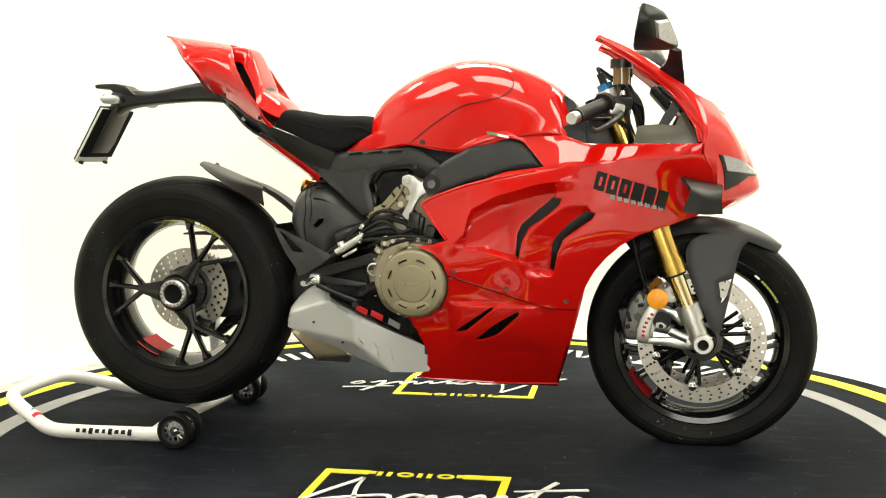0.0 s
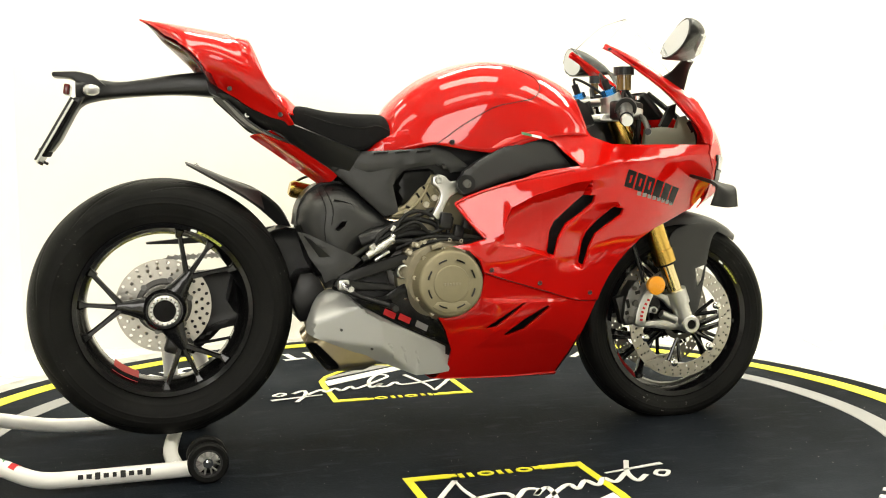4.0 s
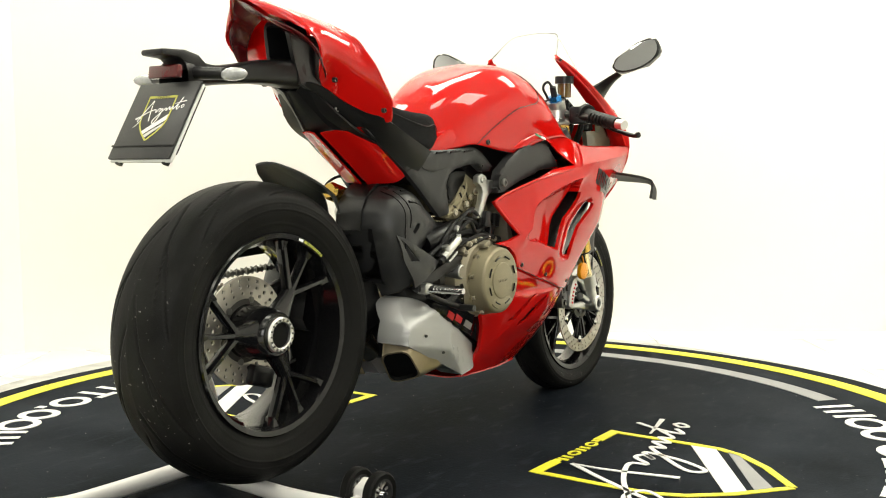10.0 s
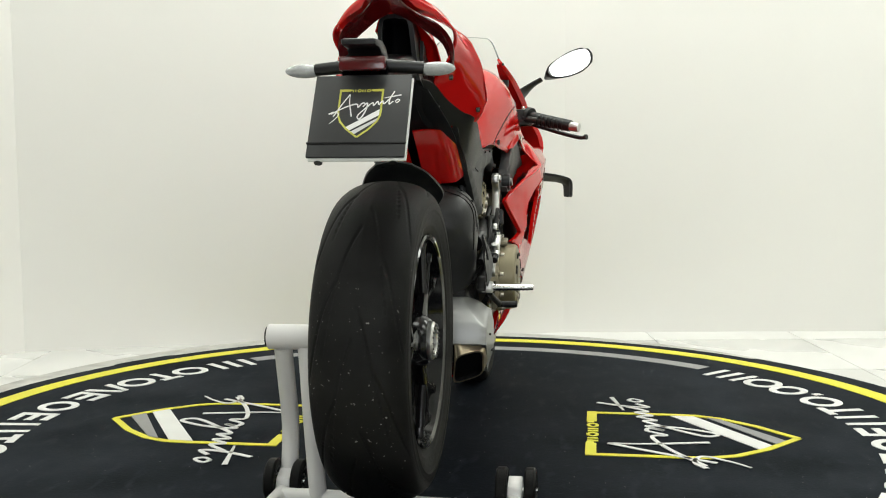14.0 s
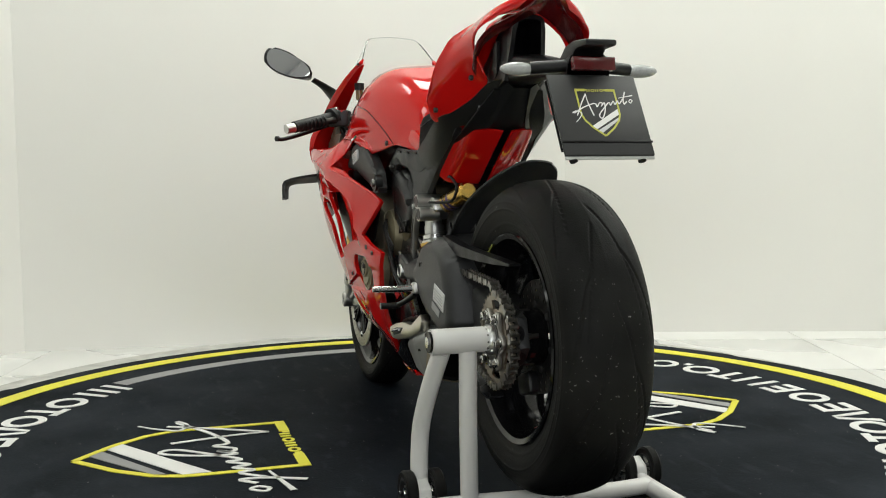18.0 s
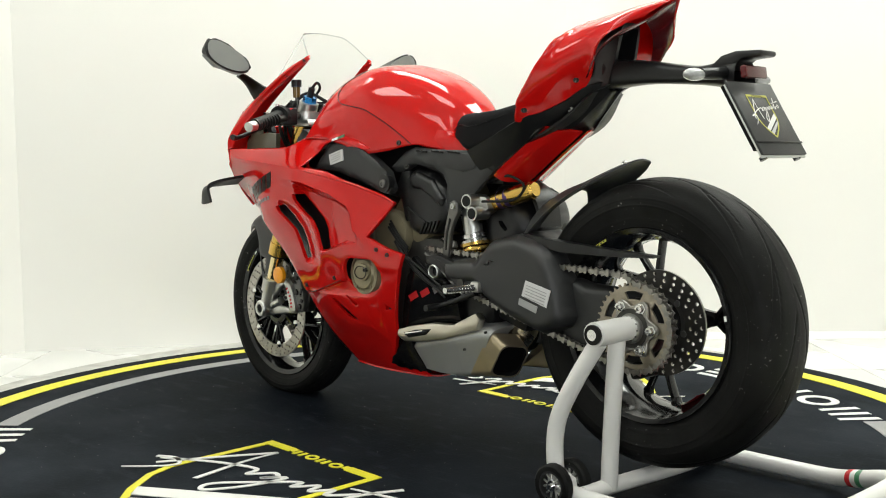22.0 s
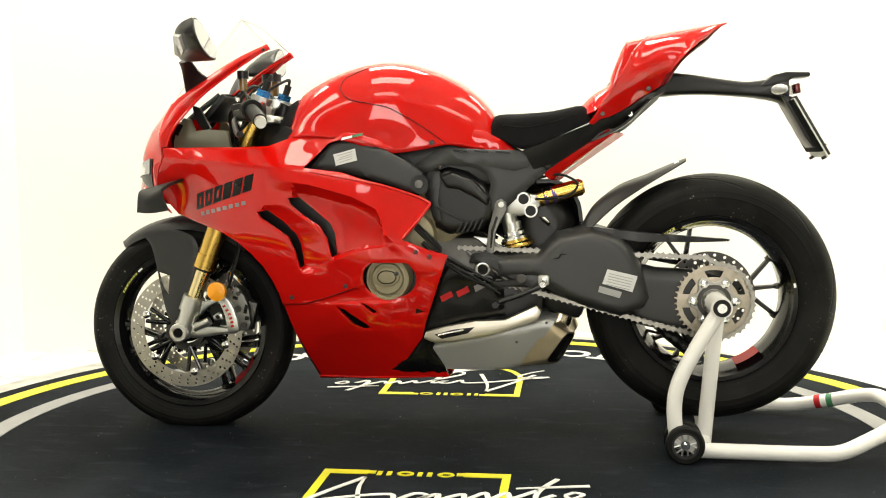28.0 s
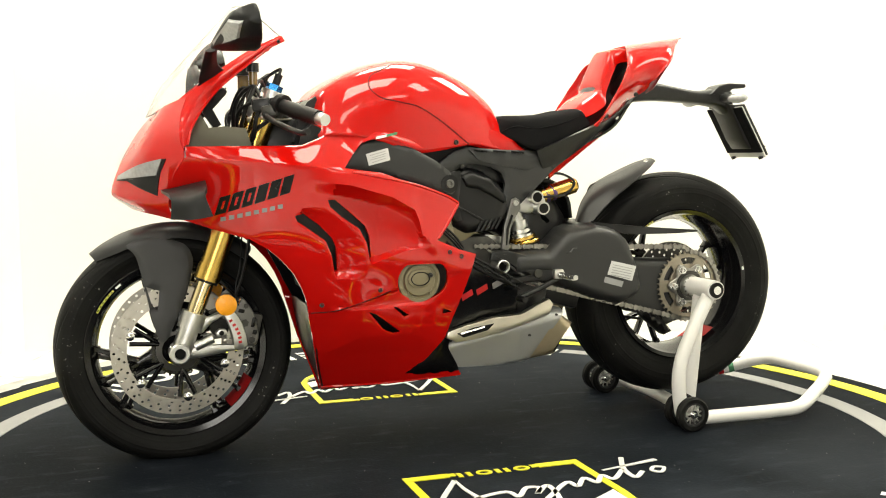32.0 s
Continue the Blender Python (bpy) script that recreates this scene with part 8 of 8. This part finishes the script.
# -- swingarm, chain, shock, hugger --
def build_rear():
    o = [(-0.16, 0.515), (-0.28, 0.520), (-0.335, 0.572), (-0.430, 0.590), (-0.500, 0.570), (-0.535, 0.540), (-0.565, 0.475), (-0.585, 0.395), (-0.570, 0.368), (-0.509, 0.342), (-0.418, 0.366), (-0.330, 0.402), (-0.282, 0.440), (-0.17, 0.44)]
    arm = P("swingarm", puffy(o, 0.092, 0.073, 0.030, 1, thick=0.10, step=0.010), GREYBLACK, label="black single-sided swingarm")
    part("arm_rear", puffy([(-0.50, 0.50), (-0.60, 0.475), (-0.70, 0.47), (-0.80, 0.44), (-0.82, 0.38), (-0.76, 0.31), (-0.66, 0.30), (-0.56, 0.32), (-0.50, 0.36)], 0.088, 0.020, 0.03, 1, thick=0.02), GREYBLACK, arm)
    part("arm_recess", puffy([(-0.36, 0.535), (-0.31, 0.50), (-0.335, 0.49), (-0.385, 0.525)], 0.156, 0.012, 0.012, 1, thick=0.01), BLACK, arm)
    part("chain_slider", puffy([(-0.60, 0.33), (-0.66, 0.30), (-0.70, 0.255), (-0.675, 0.245), (-0.62, 0.29), (-0.575, 0.335)], 0.110, 0.014, 0.01, 1, thick=0.03), BLACK, arm)
    st = part("label_sticker", panel([(-0.470, 0.478), (-0.548, 0.460), (-0.535, 0.418), (-0.457, 0.440)], 0.1672, thick=0.002, step=0.03, side=1, lip=0), STICKER, arm, "silver printed label")
    for k in range(5):
        part("print_line", panel([(-0.474 + 0.002 * k, 0.468 - 0.007 * k), (-0.536 + 0.002 * k, 0.4535 - 0.007 * k), (-0.536 + 0.002 * k, 0.4515 - 0.007 * k), (-0.474 + 0.002 * k, 0.466 - 0.007 * k)], 0.1682, thick=0.001, step=0.05, side=1, lip=0), STICKERINK, st)
    part("label_sticker", panel([(-0.450, 0.434), (-0.508, 0.418), (-0.502, 0.402), (-0.446, 0.418)], 0.1672, thick=0.002, step=0.03, side=1, lip=0), STICKERINK, arm, "small grey printed label")
    # hugger
    rows = [[(-0.684, 0, 0.766), (-0.682, 0.022, 0.764), (-0.680, 0.040, 0.760)],
            [(-0.645, 0, 0.752), (-0.643, 0.045, 0.748), (-0.638, 0.072, 0.736)],
            [(-0.575, 0, 0.722), (-0.570, 0.065, 0.714), (-0.560, 0.102, 0.690)],
            [(-0.505, 0, 0.694), (-0.498, 0.075, 0.684), (-0.488, 0.114, 0.640)],
            [(-0.445, 0.030, 0.648), (-0.432, 0.084, 0.636), (-0.425, 0.118, 0.580)],
            [(-0.405, 0.062, 0.585), (-0.397, 0.092, 0.575), (-0.395, 0.118, 0.540)]]
    hug = P("rear_hugger", skin(rows, 36, 14, thick=0.004), GREYBLACK, label="matt black rear mudguard")
    part("guard_flank", skin([[(x, -y * k, z) for x, y, z in row] for row, k in zip(rows[:4], (1.0, 1.0, 0.88, 0.40))], 32, 14, thick=0.004), GREYBLACK, hug)
    bolt((-0.655, 0.03, 0.756), 1, 0.006, CHROME, hug, "screw")
    P("chain_guard", panel([(-0.43, 0.588), (-0.50, 0.578), (-0.62, 0.566), (-0.790, 0.552), (-0.788, 0.547), (-0.70, 0.545), (-0.55, 0.548), (-0.45, 0.565)], lambda x, z: 0.135 - 0.12 * max(0.0, -0.55 - x), thick=0.03, step=0.018, side=1), BLACK, label="black finned chain guard")
    # chain run
    path = [(x, 0.529 - 0.024 * (x + 0.08) / -0.66) for x in np.linspace(-0.075, -0.735, 60)]
    path += [(RAX[0] + 0.100 * math.cos(a), RAX[2] + 0.100 * math.sin(a)) for a in np.linspace(1.55, 4.98, 40)]
    path += [(x, 0.294 + 0.170 * ((x + 0.725) / 0.65)) for x in np.linspace(-0.715, -0.09, 60)]
    d, total = [0.0], 0.0
    for a, b in zip(path, path[1:]):
        total += math.hypot(b[0] - a[0], b[1] - a[1])
        d.append(total)
    n = int(total / 0.01588)
    bm = bmesh.new()
    xs, zs = [p[0] for p in path], [p[1] for p in path]
    at = [(float(np.interp(total * i / n, d, xs)), float(np.interp(total * i / n, d, zs))) for i in range(n + 1)]
    for i in range(n):
        (x0, z0), (x1, z1) = at[i], at[i + 1]
        ang = math.degrees(math.atan2(z1 - z0, x1 - x0))
        off = 0.0100 if i % 2 else 0.0062
        for s in (-1, 1):
            add_link(bm, ((x0 + x1) / 2, 0.115 + s * off, (z0 + z1) / 2), ang, 0.0246, 0.0165 if i % 2 else 0.0130, 0.0024)
        add_tube(bm, [(x0, 0.1035, z0), (x0, 0.1265, z0)], 0.0044, 8)
    ch = P("drive_chain", bm, CHAIN, label="oily steel drive chain")
    ch["kind"] = "stuff"
    # shock
    sh = P("shock_absorber", tube([(-0.222, 0.088, 0.548), (-0.204, 0.088, 0.622)], 0.0225, 28), SILVER, label="silver and gold rear shock absorber")
    part("spring", tube([(-0.236 + 0.036 * math.cos(a), 0.088 + 0.036 * math.sin(a), 0.462 + 0.0105 * a / 2.0) for a in np.linspace(0, 5 * math.pi, 100)], 0.0062, 8), GOLD, sh, "gold coil spring")
    part("spring_seat", tube([(-0.2275, 0.088, 0.543), (-0.2255, 0.088, 0.551)], 0.040, 36), GOLD, sh, "gold spring seat")
    part("spring_collar", tube([(-0.2250, 0.088, 0.551), (-0.2235, 0.088, 0.557)], 0.036, 32), CHROME, sh)
    part("preload_ring", tube([(-0.2225, 0.088, 0.562), (-0.2205, 0.088, 0.571)], 0.032, 24), CHROME, sh)
    part("threaded_body", tube([(-0.2195, 0.088, 0.575), (-0.2145, 0.088, 0.596)], 0.0255, 24), SILVER, sh)
    part("shock_head", slab([(-0.19, 0.622), (-0.185, 0.668), (-0.22, 0.678), (-0.285, 0.672), (-0.295, 0.64), (-0.24, 0.612)], 0.06, 0.112, 0.008), SILVER, sh)
    for x, z in ((-0.250, 0.661), (-0.269, 0.630)):
        part("adjuster", tube([(x, 0.095, z), (x, 0.146, z)], 0.0180, 28), SILVER, sh)
        part("adjuster_cap", tube([(x, 0.140, z), (x, 0.1472, z)], 0.0138, 24), INKBLACK, sh)
    part("piggyback", tube([(-0.272, 0.075, 0.655), (-0.400, 0.060, 0.690)], 0.0235, 28), GOLD, sh, "gold piggyback reservoir")
    part("reservoir_end", tube([(-0.400, 0.060, 0.690), (-0.408, 0.0595, 0.692)], (0.0235, 0.018), 28), GOLD, sh)
    for k in range(2):
        part("letter_bar", tube([(-0.300 - 0.022 * k, 0.0715 - 0.0025 * k, 0.6625 + 0.006 * k), (-0.312 - 0.022 * k, 0.070 - 0.0025 * k, 0.6655 + 0.006 * k)], 0.0238, 28), material("purple_band", (0.10, 0.06, 0.18), 0.3, metal=0.7) if k == 0 else bpy.data.materials["purple_band"], sh)
    P("shock_cable", tube([(-0.27, 0.08, 0.71), (-0.34, 0.085, 0.725), (-0.392, 0.085, 0.70), (-0.36, 0.09, 0.665), (-0.28, 0.12, 0.66)], 0.0035, 8, n=30), HOSE)
    lk = P("shock_link", slab([(-0.176, 0.655), (-0.190, 0.662), (-0.204, 0.652), (-0.206, 0.630), (-0.190, 0.606), (-0.176, 0.575), (-0.170, 0.52), (-0.166, 0.47), (-0.146, 0.47), (-0.150, 0.53), (-0.156, 0.585), (-0.168, 0.625)], 0.118, 0.134, 0.003), SHADOWALLOY, label="grey alloy shock link")
    # Black inlay on the link imitates the shade in its hollow.
    part("link_hollow_shade", slab([(-0.176, 0.615), (-0.182, 0.612), (-0.170, 0.575), (-0.164, 0.53), (-0.160, 0.53), (-0.162, 0.575)], 0.1335, 0.1352, 0.0005), INKBLACK, lk)
    bolt((-0.190, 0.1345, 0.646), 1, 0.008, SILVER, lk)
    P("chain_run_guard", slab([(-0.09, 0.545), (-0.115, 0.560), (-0.165, 0.552), (-0.17, 0.535), (-0.10, 0.525)], 0.095, 0.104, 0.003), SILVER, label="pale alloy sprocket cover edge")
    P("brake_line", tube([(-0.50, 0.03, 0.33), (-0.56, 0.02, 0.30), (-0.66, 0.04, 0.28)], 0.004, 8, n=14), HOSE)
    P("inner_guard", slab([(-0.30, 0.47), (-0.40, 0.47), (-0.425, 0.40), (-0.40, 0.33), (-0.30, 0.36)], -0.04, 0.09, 0.015), BLACK, label="black inner guard before the rear wheel")


def add_link(bm, at, ang, length, height, thick):
    """One chain plate with waisted sides."""
    x, y, z = at
    c, s = math.cos(radians(ang)), math.sin(radians(ang))
    outline = [(-0.5, 0.0), (-0.38, 0.5), (-0.18, 0.38), (0.0, 0.24), (0.18, 0.38), (0.38, 0.5), (0.5, 0.0), (0.38, -0.5), (0.18, -0.38), (0.0, -0.24), (-0.18, -0.38), (-0.38, -0.5)]
    a, b = [], []
    for u, v in outline:
        u, v = u * length, v * height
        p = (x + u * c - v * s, z + u * s + v * c)
        a.append(bm.verts.new((p[0], y - thick / 2, p[1])))
        b.append(bm.verts.new((p[0], y + thick / 2, p[1])))
    bm.faces.new(a)
    bm.faces.new(b[::-1])
    for i in range(12):
        bm.faces.new((a[i - 1], a[i], b[i], b[i - 1]))


build_rear()


# ---- the paddock stand ----
def build_stand():
    stand = empty("paddock_stand", "white tubular single-sided paddock stand on small wheels", "paddock stand")
    ax, az = -0.750, 0.392
    part("collar", tube([(ax, 0.128, az), (ax, 0.262, az)], 0.027, 28), WHITE, stand)
    part("pin_cap", lathe([(0.0, 0.0), (0.020, 0.0), (0.022, 0.003), (0.022, 0.012), (0.0, 0.012)], (ax, 0.255, az), 28), INKBLACK, stand, "black rubber bush in the collar end")
    part("pin", lathe([(0.012, 0.0), (0.012, 0.003), (0.0, 0.003)], (ax, 0.267, az), 24), CHROME, stand, "bright steel pin end")
    part("axle_pin", tube([(ax, 0.09, az), (ax, 0.13, az)], 0.017, 20), CHROME, stand)
    part("leg", tube([(ax + 0.008, 0.235, az - 0.02), (-0.69, 0.245, 0.285), (-0.648, 0.252, 0.20), (-0.637, 0.255, 0.13), (-0.645, 0.258, 0.045)], 0.0195, 20, n=30), WHITE, stand)
    part("leg", tube([(ax, 0.180, az - 0.02), (-0.735, 0.175, 0.20), (-0.722, 0.168, 0.028)], 0.0195, 20, n=16), WHITE, stand)
    half = [(-0.69, 0.258, 0.028), (-0.80, 0.259, 0.027), (-0.96, 0.262, 0.027), (-1.045, 0.258, 0.031), (-1.12, 0.222, 0.052), (-1.195, 0.178, 0.078), (-1.235, 0.135, 0.090)]
    part("rail", tube(half + [(-1.246, 0.06, 0.093), (-1.246, -0.06, 0.093)] + [(x, -y, z) for x, y, z in half[::-1]], 0.0195, 20, n=110), WHITE, stand)
    part("cross_tube", tube([(-0.715, 0.25, 0.03), (-0.725, 0.12, 0.032), (-0.745, -0.10, 0.032), (-0.735, -0.255, 0.032)], 0.0185, 18, n=18), WHITE, stand)
    wheel_y = {1: (0.288, 0.226), -1: (-0.292, -0.230)}
    for s in (1, -1):
        x, z = -0.662, 0.0485
        part("fork_plate", slab([(-0.70, 0.02), (-0.69, 0.062), (-0.655, 0.078), (-0.635, 0.05), (-0.66, 0.03)], s * 0.243, s * 0.275, 0.004), WHITE, stand)
        part("wheel_axle", tube([(x, s * 0.215, z), (x, s * 0.308, z)], 0.006, 12), CHROME, stand)
        for y in wheel_y[s]:
            w = part("wheel", lathe([(0.034, -0.012), (0.044, -0.0125), (0.0485, -0.008), (0.0485, 0.008), (0.044, 0.0125), (0.034, 0.012)], (x, y, z), 40, closed=True), RUBBER, stand, "small solid black rubber wheel")
            part("hub", lathe([(0.006, -0.009), (0.012, -0.009), (0.012, 0.009), (0.006, 0.009)], (x, y, z), 20, closed=True), CHROME, w)
            part("rim", lathe([(0.029, -0.011), (0.035, -0.011), (0.035, 0.011), (0.029, 0.011)], (x, y, z), 36, closed=True), GREYBLACK, w)
            for k in range(6):
                a = k * math.pi / 3
                for d in (-0.16, 0.16):
                    part("spoke", tube([(x + 0.011 * math.cos(a), y, z + 0.011 * math.sin(a)), (x + 0.031 * math.cos(a + d * 1.6), y, z + 0.031 * math.sin(a + d * 1.6))], 0.0026, 6), SILVER, w)
    # sticker and faint lettering as bars
    for i in range(9):
        bm = bmesh.new()
        add_curved_patch(bm, (-0.80 - i * 0.019, -0.262, 0.027), 0.0198, 0.012 if i != 4 else 0.009, 0.011 + 0.006 * (i % 3 == 0))
        part("letter_bar", bm, INKBLACK, stand)
    for i, m in enumerate((INKRED, INKWHITE, INKGREEN)):
        bm = bmesh.new()
        a, b = Vector((-1.095, -0.2345, 0.0448)), Vector((-1.140, -0.2105, 0.0578))
        p = a.lerp(b, i / 3)
        q = a.lerp(b, (i + 1) / 3)
        part("sticker", add_tube(bm, [p, q], 0.0200, 20, cap=False), m, stand)
    return stand


def add_curved_patch(bm, at, r, length, height):
    """A small patch wrapped on the outer side of a tube that runs along x."""
    x, y, z = at
    half = height / r / 2
    vs = [[bm.verts.new((x + dx, y - (r + 0.0006) * math.cos(a), z + (r + 0.0006) * math.sin(a))) for a in np.linspace(0.45 - half, 0.45 + half, 5)] for dx in (-length / 2, length / 2)]
    for k in range(4):
        bm.faces.new((vs[0][k], vs[0][k + 1], vs[1][k + 1], vs[1][k]))


stand = build_stand()


# ---- what moves ----
RATE, HEADING = 6.536, 94.1


def motions():
    """The turntable carries the motorcycle and its stand steadily round."""
    times = [float(t) for t in range(33)]
    for thing, base in ((turntable, pose(0, 0, 0)), (motorcycle, pose(0.002, -0.014, 0)), (stand, pose(0.002, -0.014, 0))):
        walk(thing, [(t, pose(0, 0, 0, 0, 0, RATE * (t - 16.0) + HEADING) @ base) for t in times])


motions()
